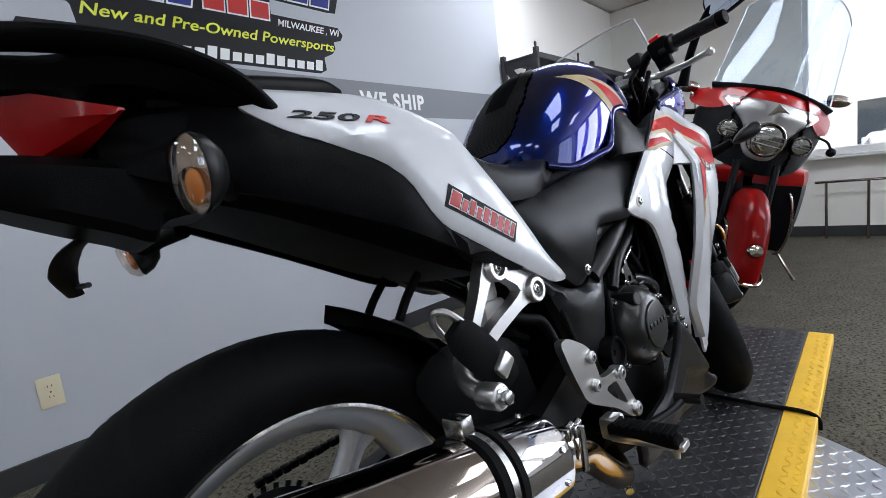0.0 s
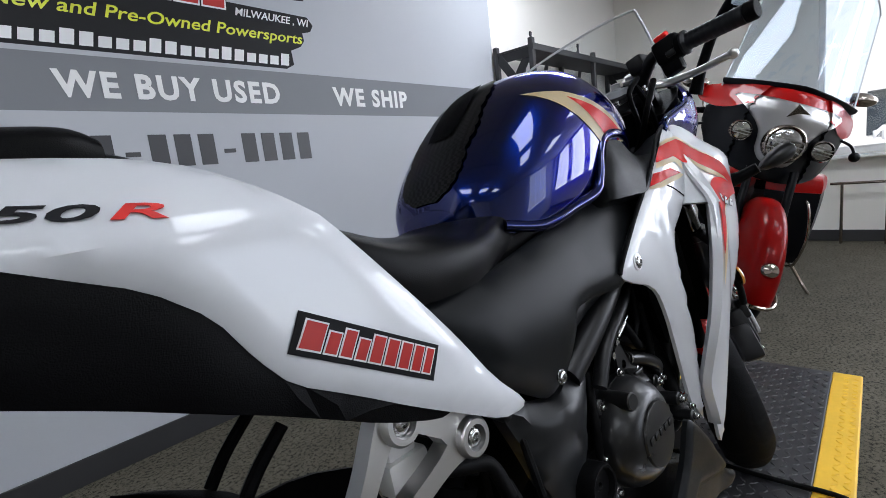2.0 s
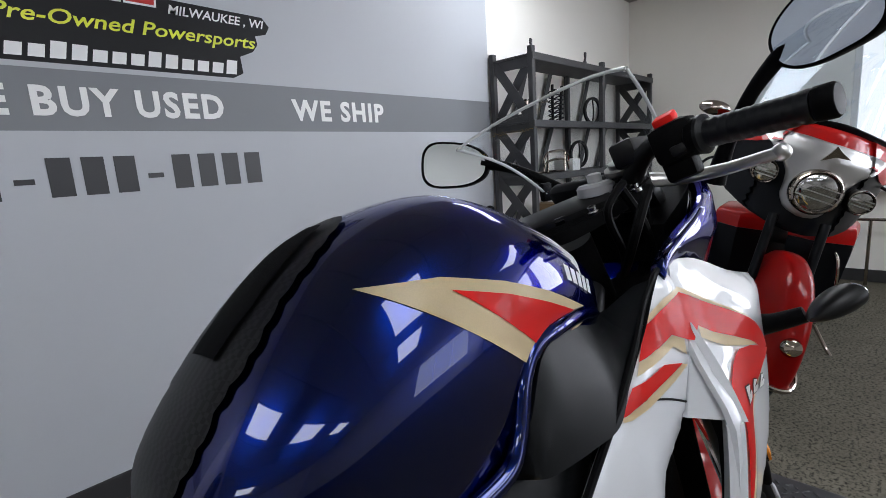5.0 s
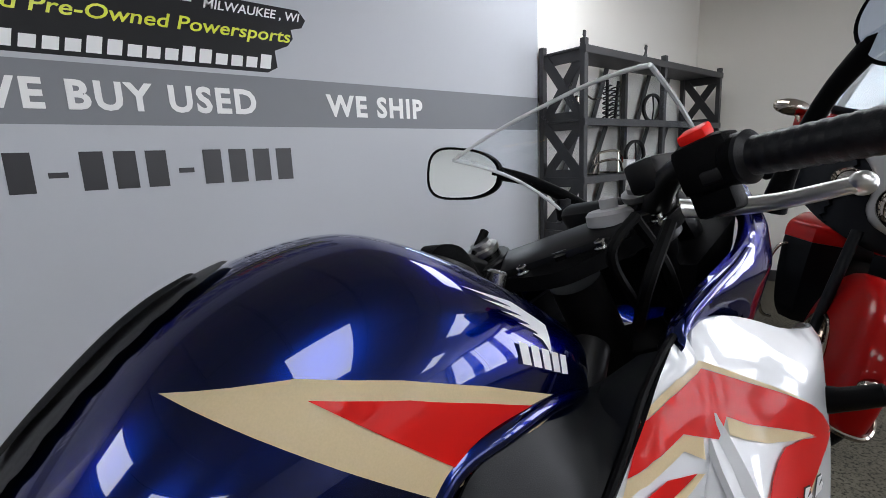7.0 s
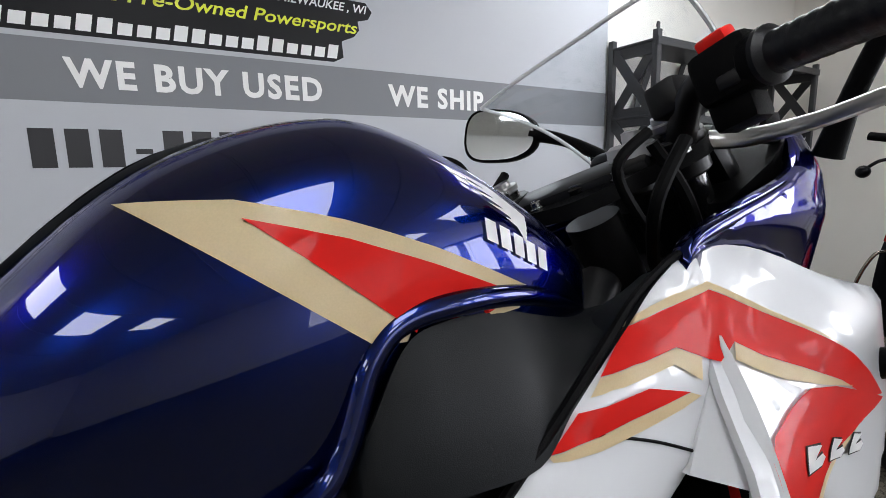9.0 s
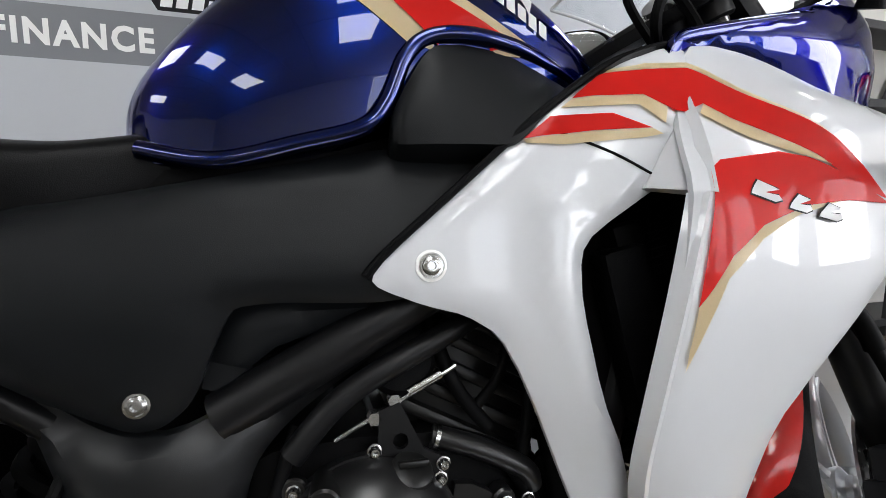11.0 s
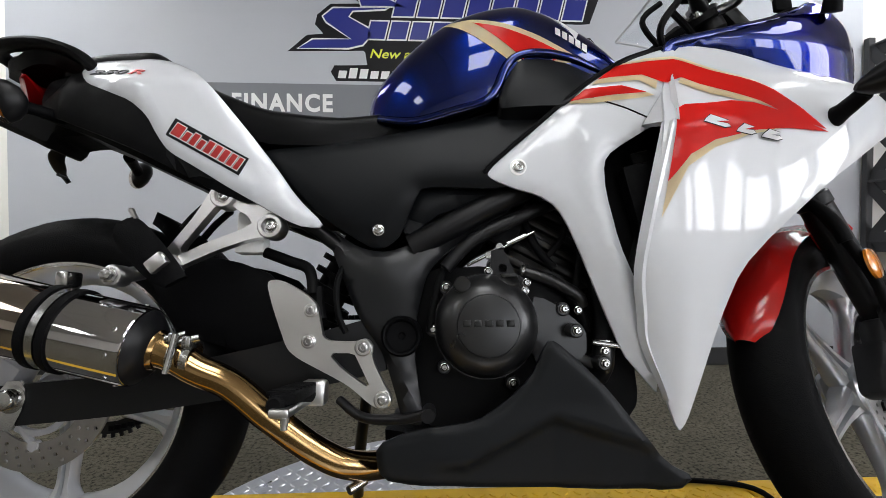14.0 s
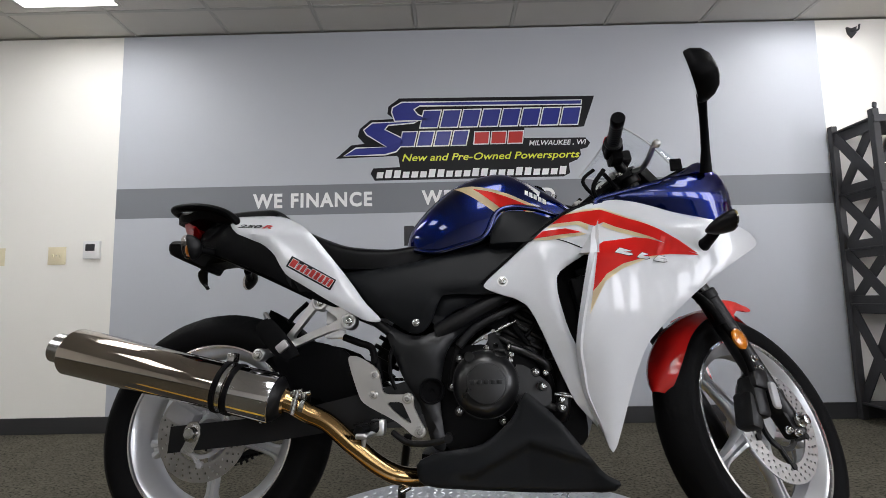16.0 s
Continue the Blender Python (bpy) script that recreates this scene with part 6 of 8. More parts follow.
OUTER = [(1.004, 0.805), (0.984, 0.752), (0.974, 0.712), (0.963, 0.652), (0.942, 0.547), (0.934, 0.479), (0.952, 0.385), (0.975, 0.316), (0.996, 0.254), (1.008, 0.270), (1.022, 0.310), (1.058, 0.418), (1.091, 0.492), (1.14, 0.545), (1.235, 0.625), (1.335, 0.690), (1.415, 0.735), (1.425, 0.752), (1.39, 0.775), (1.30, 0.792), (1.215, 0.812), (1.16, 0.835), (1.106, 0.853), (1.06, 0.860), (1.03, 0.855)]
OB = shell(OUTER, outer_y, 0.006, 0.015, 0.006, 0.003, 1)
OUTER_SKIN = OB.copy()
fair = both("side_fairing", OB, M_WHITE, "glossy pearl white side fairing with red and gold stripes")


def leg_y(x, z):
    y = top_y(x, z) - 0.17 * easing(0.60 - z)
    ridge = math.exp(-((x - (0.868 + 0.30 * max(0, 0.63 - z)) - 0.006) / 0.018) ** 2) * (1 if z < 0.70 else math.exp(-((z - 0.70) / 0.02) ** 2))
    return -(y + 0.006 * ridge)


LEG = [(0.720, 0.643), (0.734, 0.660), (0.792, 0.710), (0.852, 0.762), (0.903, 0.801), (0.945, 0.828), (0.999, 0.852), (1.035, 0.858), (1.02, 0.80), (1.0, 0.725), (0.978, 0.717), (0.912, 0.676), (0.898, 0.657), (0.899, 0.612), (0.918, 0.532), (0.944, 0.475), (0.960, 0.383), (0.979, 0.303), (0.950, 0.337), (0.925, 0.367), (0.894, 0.438), (0.849, 0.550), (0.826, 0.592), (0.798, 0.610), (0.763, 0.620), (0.727, 0.635)]
LB = shell(LEG, leg_y, 0.006, 0.014, 0.009, 0.005, 1)
LEG_SKIN = LB.copy()
leg = both("fairing_leg", LB, M_WHITE, "glossy pearl white fairing leg with red and gold stripes")
bm = bmesh.new()
lathe(bm, (0.768, leg_y(0.768, 0.652) + 0.0005, 0.652), (0, -1, 0), [(0.013, 0), (0.013, 0.0016), (0.011, 0.0022), (0.0095, 0.0008)], 24)
part("screw_seat", bm, M_WHITEPLASTIC, leg)
bm = bmesh.new()
bolt(bm, Vector((0.768, leg_y(0.768, 0.652) - 0.001, 0.652)), 0.0078, 0.004)
part("screw", bm, M_STEEL, leg)
# black rubber trim along the edge of the leg
bm = bmesh.new()
tube(bm, [(x, leg_y(x, z) + 0.004, z) for x, z in ((0.716, 0.645), (0.732, 0.663), (0.790, 0.713), (0.850, 0.765), (0.901, 0.804), (0.943, 0.831), (0.985, 0.849), (1.01, 0.857))], 0.0036, 8)
both("edge_trim", bm, M_PLASTIC, "black trim along the fairing leg")
# seam between leg and upper stripe panel
bm = bmesh.new()
tube(bm, [(0.879, leg_y(0.879, 0.761) - 0.0005, 0.761), (0.93, leg_y(0.93, 0.743) - 0.0005, 0.743), (0.978, leg_y(0.978, 0.72) - 0.0005, 0.72)], 0.0012, 6)
part("seam", bm, M_DARK, leg)

SKIN = bmesh.new()
for src in (LEG_SKIN, OUTER_SKIN):
    tmp = bpy.data.meshes.new("skin")
    src.to_mesh(tmp)
    SKIN.from_mesh(tmp)
    bpy.data.meshes.remove(tmp)
SKIN_TREE = tree_of(SKIN)
for nm, m, off, host, poly in (
        ("red_stripe", M_RED, 0.0020, leg, [(0.896, 0.791), (0.926, 0.815), (0.974, 0.823), (1.020, 0.828), (1.06, 0.808), (1.10, 0.787), (1.149, 0.760), (1.19, 0.734), (1.232, 0.702), (1.19, 0.712), (1.155, 0.726), (1.127, 0.742), (1.085, 0.760), (1.046, 0.776), (1.022, 0.790), (1.000, 0.780), (0.963, 0.797)]),
        ("gold_stripe", M_GOLD, 0.0020, leg, [(0.926, 0.8155), (0.974, 0.8235), (1.021, 0.8285), (1.06, 0.8085), (1.10, 0.7875), (1.149, 0.7605), (1.10, 0.791), (1.062, 0.813), (1.022, 0.834), (0.974, 0.829), (0.932, 0.820)]),
        ("gold_stripe", M_GOLD, 0.0020, leg, [(0.896, 0.7905), (0.963, 0.7965), (0.986, 0.786), (0.982, 0.771), (0.957, 0.787), (0.884, 0.781)]),
        ("red_stripe", M_RED, 0.0020, leg, [(0.850, 0.755), (0.874, 0.774), (0.929, 0.778), (0.968, 0.7665), (0.912, 0.7625)]),
        ("gold_stripe", M_GOLD, 0.0020, leg, [(0.850, 0.7545), (0.912, 0.762), (0.968, 0.766), (0.979, 0.7615), (0.959, 0.7575), (0.885, 0.750), (0.852, 0.751)]),
        ("gold_stripe", M_GOLD, 0.0020, fair, [(1.022, 0.7895), (1.046, 0.7755), (1.085, 0.7595), (1.127, 0.7415), (1.145, 0.733), (1.10, 0.744), (1.06, 0.756), (1.030, 0.770), (1.014, 0.779)]),
        ("red_stripe", M_RED, 0.0020, fair, [(0.970, 0.612), (0.992, 0.722), (1.009, 0.732), (1.085, 0.744), (1.118, 0.739), (1.163, 0.724), (1.235, 0.698), (1.166, 0.700), (1.111, 0.695), (1.047, 0.677), (1.005, 0.652), (0.983, 0.626)]),
        ("gold_stripe", M_GOLD, 0.0020, fair, [(0.960, 0.561), (0.970, 0.6115), (0.983, 0.6255), (1.005, 0.6515), (1.047, 0.6765), (1.111, 0.6945), (1.155, 0.6995), (1.10, 0.687), (1.045, 0.665), (1.0, 0.634), (0.980, 0.598)])):
    part(nm, film_on(poly, SKIN_TREE, off, 0.008), m, host)
# plain slanted shapes in place of the model badge
for x0, w in ((1.030, 0.044), (1.083, 0.030), (1.121, 0.032)):
    z0 = 0.703 - 0.2 * (x0 - 1.030)
    for g, m, off in ((0.0012, M_SIGN_BLACK, 0.0026), (0.0, M_LETTER_WHITE, 0.0032)):
        part("badge_shape", film_on([(x0 - g, z0 - g), (x0 + w * 0.75, z0 - 0.15 * w - g), (x0 + w + g, z0 - 0.2 * w + 0.004 - g), (x0 + w * 0.9 + g, z0 - 0.18 * w + 0.0075 + g), (x0 + w * 0.45, z0 - 0.1 * w + 0.006), (x0 + w * 0.95 + g, z0 - 0.17 * w + 0.012 + g), (x0 + 0.014 - g, z0 + 0.012 + g), (x0 + 0.003 - g, z0 + 0.004)], SKIN_TREE, off, 0.006), m, fair)
# fin along the front edge of the air duct: a flat triangular blade above, a slim bead below
bm = bmesh.new()
TOP = Vector((1.010, leg_y(1.004, 0.795) - 0.004, 0.797))
REAR = Vector((0.957, leg_y(0.957, 0.712) - 0.003, 0.713))
FORE = Vector((0.990, outer_y(0.995, 0.704) - 0.005, 0.703))
rings = []
for k in range(9):
    v = k / 8
    a, b = TOP.lerp(REAR, v), TOP.lerp(FORE, v)
    swell = Vector((0, -0.004 * math.sin(math.pi * v), 0))
    rings.append([a, a.lerp(b, 0.5) + swell * 0.5, b + swell, b + swell + Vector((0.004 * v, 0.004, 0)), b + Vector((0.002, 0.020 * v + 0.004, 0)), a + Vector((0, 0.010 * v + 0.003, 0))])
loft(bm, rings, 2)
other = flip(bm)
part("fin_blade", other, M_WHITE, bike, angle=30)
part("fin_blade", bm, M_WHITE, bike, "white triangular blade over the air duct", angle=30)
bm = bmesh.new()
FIN = ((0.704, 0.984, 0.012), (0.698, 0.981, 0.011), (0.66, 0.970, 0.010), (0.61, 0.957, 0.009), (0.53, 0.940, 0.008), (0.478, 0.935, 0.007), (0.43, 0.942, 0.006), (0.385, 0.949, 0.006), (0.33, 0.970, 0.004), (0.30, 0.980, 0.001))
rings = []
for z, xe, w in FIN:
    ye = outer_y(xe + 0.008, z) - 0.0022
    k = min(1.0, max(0.1, (z - 0.295) / 0.14))
    rings.append([(xe - w, ye + 0.013, z), (xe - 0.5 * w, ye + 0.0065, z), (xe, ye, z), (xe + 0.006 * k, ye + 0.0026, z), (xe + 0.004 * k, ye + 0.022, z)])
loft(bm, rings, 4)
other = flip(bm)
part("duct_fin", other, M_WHITE, bike, angle=25)
part("duct_fin", bm, M_WHITE, bike, "raised white edge beside the air duct", angle=25)
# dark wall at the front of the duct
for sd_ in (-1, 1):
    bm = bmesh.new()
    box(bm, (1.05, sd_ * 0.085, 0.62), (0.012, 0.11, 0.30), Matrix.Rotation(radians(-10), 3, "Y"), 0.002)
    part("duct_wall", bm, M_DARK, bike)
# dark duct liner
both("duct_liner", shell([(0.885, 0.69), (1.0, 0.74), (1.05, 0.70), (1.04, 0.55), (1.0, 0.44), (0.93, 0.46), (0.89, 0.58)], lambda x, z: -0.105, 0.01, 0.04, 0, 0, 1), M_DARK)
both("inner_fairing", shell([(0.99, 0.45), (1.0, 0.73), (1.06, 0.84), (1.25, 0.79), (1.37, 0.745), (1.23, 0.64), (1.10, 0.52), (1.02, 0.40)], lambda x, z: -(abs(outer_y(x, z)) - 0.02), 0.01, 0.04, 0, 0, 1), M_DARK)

# upper cowl
def cowl_y(x, z):
    base = 0.146 - 0.05 * max(0, z - 0.875) - 0.5 * max(0, z - 0.925) - 0.45 * max(0, 0.875 - z) * smooth((x - 1.0) / 0.08) + 0.010 * smooth((1.06 - x) / 0.08)
    a = max(0.0, (x - 1.10) / 0.322)
    return -max(0.004, base * math.sqrt(max(0.001, 1 - min(1, a) ** 2.3)))


COWL = [(1.004, 0.852), (1.026, 0.872), (1.084, 0.888), (1.195, 0.915), (1.255, 0.942), (1.293, 0.972), (1.325, 0.985), (1.358, 0.962), (1.390, 0.925), (1.412, 0.875), (1.420, 0.82), (1.41, 0.778), (1.30, 0.780), (1.215, 0.802), (1.16, 0.825), (1.106, 0.843), (1.06, 0.848), (1.02, 0.840)]
both("upper_cowl", shell(COWL, cowl_y, 0.006, 0.014, 0.010, 0.006, 1), M_BLUE, "glossy metallic blue upper cowl")
# turned-in rim of the cowl
for s in (-1, 1):
    bm = bmesh.new()
    loft(bm, [[(x, s * (y0 + 0.001), z - 0.004), (x, s * (y0 - 0.003), z + 0.001), (x, s * (y0 - 0.008), z + 0.002), (x, s * (y0 - 0.015), z), (x, s * (y0 - 0.019), z - 0.006), (x, s * (y0 - 0.017), z - 0.018), (x, s * (y0 - 0.008), z - 0.016)] for x, y0, z in ((1.008, 0.151, 0.853), (1.026, 0.1505, 0.870), (1.084, 0.148, 0.885), (1.15, 0.1445, 0.900), (1.20, 0.137, 0.914), (1.25, 0.123, 0.938), (1.29, 0.098, 0.967))], 6)
    part("cowl_rim", bm, M_BLUE, bike, "blue turned-in cowl rim", angle=100)
# lining behind the cowl
both("cowl_lining", shell([(1.00, 0.825), (1.084, 0.848), (1.195, 0.872), (1.25, 0.898), (1.29, 0.925), (1.33, 0.94), (1.36, 0.90), (1.36, 0.84), (1.2, 0.80), (1.06, 0.845)], lambda x, z: -max(0.004, abs(cowl_y(x, z)) - 0.022), 0.008, 0.02, 0.0, 0.0, 1), M_PLASTIC, "black cockpit lining")
bm = bmesh.new()
loft(bm, [[(x, -w, z), (x, w, z), (x, w * 0.9, z - 0.05), (x, -w * 0.9, z - 0.05)] for x, w, z in ((1.15, 0.10, 0.895), (1.22, 0.11, 0.935), (1.29, 0.09, 0.965), (1.35, 0.04, 0.955))], 4)
part("dash_cover", bm, M_PLASTIC, bike, "black dash cover")
bm = bmesh.new()
box(bm, (1.185, 0, 0.945), (0.03, 0.17, 0.075), Matrix.Rotation(radians(-38), 3, "Y"), 0.012)
part("instrument_panel", bm, M_SATIN, bike, "black instrument panel")
# windscreen
bm = bmesh.new()
NU, NV = 28, 14
rows = []
for j in range(NV + 1):
    v = j / NV
    row = []
    for i in range(NU + 1):
        u = -1 + 2 * i / NU
        top = Vector((1.106 - 0.030 * u * u - 0.015 * u, 0.036 + 0.143 * u, 1.104 - 0.022 * abs(u) ** 2.4 - 0.018 * u))
        low = Vector((1.352 - 0.105 * abs(u) ** 1.8, 0.030 + 0.118 * u, 0.972 - 0.004 * u * u))
        p = top.lerp(low, v)
        p += Vector((0.016, 0, 0.026)) * math.sin(math.pi * v) * (1 - 0.5 * u * u)
        row.append(bm.verts.new(p))
    rows.append(row)
bridge(bm, rows, False, False)
bmesh.ops.solidify(bm, geom=list(bm.faces), thickness=0.003)
thin_glass(M_SCREEN, (0.93, 0.95, 0.96), 0.05)
ws = part("windscreen", bm, M_SCREEN, bike, "clear bubble windscreen", angle=80)
ws.visible_shadow = False
M_EDGE = mat("polished_acrylic_edge", (0.75, 0.77, 0.78), rough=0.1, spec=0.8, alpha=0.75)
pts = [(1.106 - 0.030 * u * u - 0.015 * u, 0.036 + 0.143 * u, 1.105 - 0.022 * abs(u) ** 2.4 - 0.018 * u) for u in [-1 + i / 6 for i in range(13)]]
side = [[tuple(Vector(p).lerp(Vector((1.247, 0.030 + s * 0.118, 0.968)), v) + Vector((0.016, 0, 0.026)) * math.sin(math.pi * v) * 0.5) for v in (0, 0.25, 0.5, 0.75, 1)] for s, p in ((-1, pts[0]), (1, pts[-1]))]
for run in (pts, *side):
    bm = bmesh.new()
    tube(bm, run, 0.0027, 8, 4)
    part("screen_edge", bm, M_EDGE, ws)
for s in (-1, 1):
    bm = bmesh.new()
    box(bm, (1.253, 0.030 + s * 0.122, 0.972), (0.03, 0.012, 0.035), None, 0.004)
    part("screen_bracket", bm, M_PLASTIC, ws)


def mirror(s):
    st = bmesh.new()
    run = [(1.315, -0.118, 0.935), (1.31, -0.145, 0.99), (1.295, -0.19, 1.055), (1.272, -0.245, 1.100)] if s < 0 else [(1.30, 0.115, 0.94), (1.285, 0.16, 0.985), (1.255, 0.22, 1.03), (1.228, 0.275, 1.055)]
    tube(st, run, [0.016, 0.011, 0.010, 0.013], 12)
    ob = part("mirror_stalk", st, M_PLASTIC, bike, "black mirror stalk")
    m = (pose(1.246, -0.287, 1.108, 0, 0, -30) if s < 0 else pose(1.20, 0.325, 1.062, 0, 0, 30)) @ pose(0, 0, 0, s * 12, -8 if s < 0 else 0, 0)
    out = circle(0, 0, 1, 40)
    shape = []
    for y, z in out:
        yy = math.copysign(abs(y) ** 0.72, y) * 0.073
        zz = math.copysign(abs(z) ** 0.72, z) * 0.047 * (1 - 0.22 * (y * -s))
        shape.append((yy, zz))
    hd = bmesh.new()
    rings = [[hd.verts.new(m @ Vector((dx, y * k, z * k))) for y, z in shape] for dx, k in ((-0.010, 0.93), (-0.012, 0.97), (-0.008, 1.0), (0.004, 1.0), (0.024, 0.86), (0.038, 0.6), (0.044, 0.25))]
    bridge(hd, rings, True)
    part("mirror_head", hd, M_PLASTIC, ob, "black mirror housing")
    gl = bmesh.new()
    gl.faces.new([gl.verts.new(m @ Vector((-0.0124, y * 0.9, z * 0.9))) for y, z in shape])
    part("mirror_glass", gl, M_MIRROR, ob, "mirror glass")


mirror(-1)
mirror(1)
for s in (-1, 1):
    bm = bmesh.new()
    tube(bm, [(1.252, s * 0.15, 0.722), (1.254, s * 0.185, 0.728), (1.258, s * 0.222, 0.740)], [0.020, 0.013, 0.011], 12)
    st = part("indicator_stalk", bm, M_PLASTIC, bike)
    m = pose(1.266, s * 0.256, 0.753, 0, -10, s * 10) @ pose(0, 0, 0, s * 24, 0, 0)
    for nm, mm, prof in (("pod", M_SATIN, [(-0.040, 0.003), (-0.032, 0.008), (-0.018, 0.0135), (0.0, 0.0175), (0.012, 0.0185), (0.016, 0.0185)]), ("lens", M_LENS, [(0.0164, 0.0185), (0.020, 0.0175), (0.024, 0.012), (0.026, 0.003)])):
        bm = bmesh.new()
        rings = [[bm.verts.new(m @ Vector((x, 1.75 * r * math.cos(a * math.tau / 28) - s * 0.25 * (0.02 - x), r * math.sin(a * math.tau / 28) * (1 + s * 0.18 * math.cos(a * math.tau / 28))))) for a in range(28)] for x, r in prof]
        bridge(bm, rings, True)
        part(nm, bm, mm, st, "clear lens" if nm == "lens" else "glossy black pod")

# ---- fork, front mudguard, caliper ----
def fp(t, y, fwd=0.035):
    """A point on the fork line, t metres up from the axle."""
    return FWH + AD * t + Vector((0, y, 0))


for s in (-1, 1):
    bm = bmesh.new()
    cyl(bm, fp(-0.03, s * 0.098), fp(0.33, s * 0.098), 0.0255, n=28, bevel=0.003)
    cyl(bm, fp(0.325, s * 0.098), fp(0.35, s * 0.098), 0.028, n=28, bevel=0.003)
    box(bm, fp(0.0, s * 0.098), (0.05, 0.04, 0.07), Matrix.Rotation(-RAKE, 3, "Y"), 0.01)
    part("fork_slider", turned(bm), M_SATIN, bike, "black fork slider")
    bm = bmesh.new()
    cyl(bm, fp(0.34, s * 0.098), fp(0.735, s * 0.098), 0.0187, n=24)
    part("fork_tube", turned(bm), M_GLOSSBLACK, bike, "gloss black fork tube")
    bm = bmesh.new()
    lathe(bm, fp(0.733, s * 0.098), AD, [(0.019, 0), (0.021, 0.002), (0.021, 0.008), (0.014, 0.009), (0.013, 0.015), (0.005, 0.016)], 20)
    part("fork_cap", turned(bm), M_DISC, bike, "dull steel fork top cap")
bm = bmesh.new()
lathe(bm, FWH + Vector((0, -0.123, 0)), (0, -1, 0), [(0.017, 0), (0.017, 0.006), (0.011, 0.007), (0.011, 0.02), (0.007, 0.021)], 20)
part("axle_nut", turned(bm), M_STEEL, bike)
# clamps and head
for t, hgt in ((0.56, 0.03), (0.715, 0.02)):
    bm = bmesh.new()
    c = fp(t, 0)
    box(bm, c + Vector((-0.02, 0, -0.01)), (0.06, 0.15, hgt), Matrix.Rotation(-RAKE, 3, "Y"), 0.006)
    for s in (-1, 1):
        cyl(bm, fp(t - hgt / 2, s * 0.098), fp(t + hgt / 2, s * 0.098), 0.03, n=24, bevel=0.002)
    part("fork_clamp", turned(bm), M_SATIN, bike, "black fork clamp")
bm = bmesh.new()
cyl(bm, AX + AD * 0.86, AX + AD * 0.985, 0.03, n=24)
part("steering_head", bm, M_SATIN, bike)
bm = bmesh.new()
rings = []
for i in range(25):
    a = radians(66 + 4.13 * i)
    w = (0.062 if i > 6 else 0.020 + 0.007 * i) * (1 if i < 19 else math.sqrt(max(0.03, 1 - ((i - 18) / 6.2) ** 2)))
    ring = []
    for j in range(11):
        u = -1 + 2 * j / 10
        r = FR + 0.020 - 0.030 * abs(u) ** 2.6 
        ring.append(bm.verts.new((FWH.x + r * math.cos(a), w * u, FWH.z + r * math.sin(a))))
    rings.append(ring)
bridge(bm, rings, False, False)
bmesh.ops.solidify(bm, geom=list(bm.faces), thickness=0.004)
part("front_mudguard", turned(bm), M_REDPAINT, bike, "glossy red front mudguard")
for s in (-1, 1):
    b = shell([(1.285, 0.585), (1.345, 0.612), (1.40, 0.616), (1.468, 0.598), (1.458, 0.588), (1.405, 0.590), (1.378, 0.565), (1.392, 0.48), (1.405, 0.425), (1.388, 0.43), (1.345, 0.50), (1.30, 0.545)], lambda x, z: s * (0.068 + 0.12 * max(0, 0.53 - z)), 0.006, 0.014, 0.006, 0.004, 1)
    part("mudguard_arm", turned(b), M_REDPAINT, bike, "red mudguard side arm")
bm = bmesh.new()
box(bm, (1.285, -0.105, 0.345), (0.045, 0.045, 0.095), Matrix.Rotation(radians(10), 3, "Y"), 0.012)
box(bm, (1.295, -0.125, 0.385), (0.05, 0.02, 0.05), Matrix.Rotation(radians(10), 3, "Y"), 0.008)
box(bm, (1.262, -0.095, 0.315), (0.035, 0.05, 0.085), Matrix.Rotation(radians(20), 3, "Y"), 0.01)
cal = part("front_caliper", turned(bm), M_SATIN, bike, "black twin-piston brake caliper")
bm = bmesh.new()
box(bm, (1.312, -0.137, 0.345), (0.024, 0.012, 0.062), Matrix.Rotation(radians(8), 3, "Y"), 0.008)
part("caliper_piston_cover", turned(bm), M_GREYPART, cal, "blue-grey cover")
for x, z in ((1.30, 0.432), (1.305, 0.408), (1.335, 0.36), (1.33, 0.27), (1.36, 0.265)):
    part("bolt", turned(bolt(bmesh.new(), Vector((x, -0.126, z)), 0.007, 0.01)), M_STEEL, cal)
bm = bmesh.new()
tube(bm, [(1.22, -0.115, 0.56), (1.238, -0.13, 0.50), (1.262, -0.135, 0.44), (1.275, -0.13, 0.40)], 0.008, 10)
tube(bm, [(1.20, -0.10, 0.60), (1.215, -0.125, 0.55), (1.225, -0.13, 0.51)], 0.011, 10)
part("brake_hose", turned(bm), M_DARK, cal)
bm = bmesh.new()
lathe(bm, (1.262, -0.140, 0.472), (0.1, -1, 0), [(0.025, 0), (0.025, 0.004), (0.022, 0.007), (0.010, 0.009), (0.003, 0.0095)], 32)
for v in bm.verts:
    v.co.x = 1.252 + (v.co.x - 1.262) * 1.05
part("side_reflector", turned(bm), M_AMBER, bike, "oval amber side reflector")

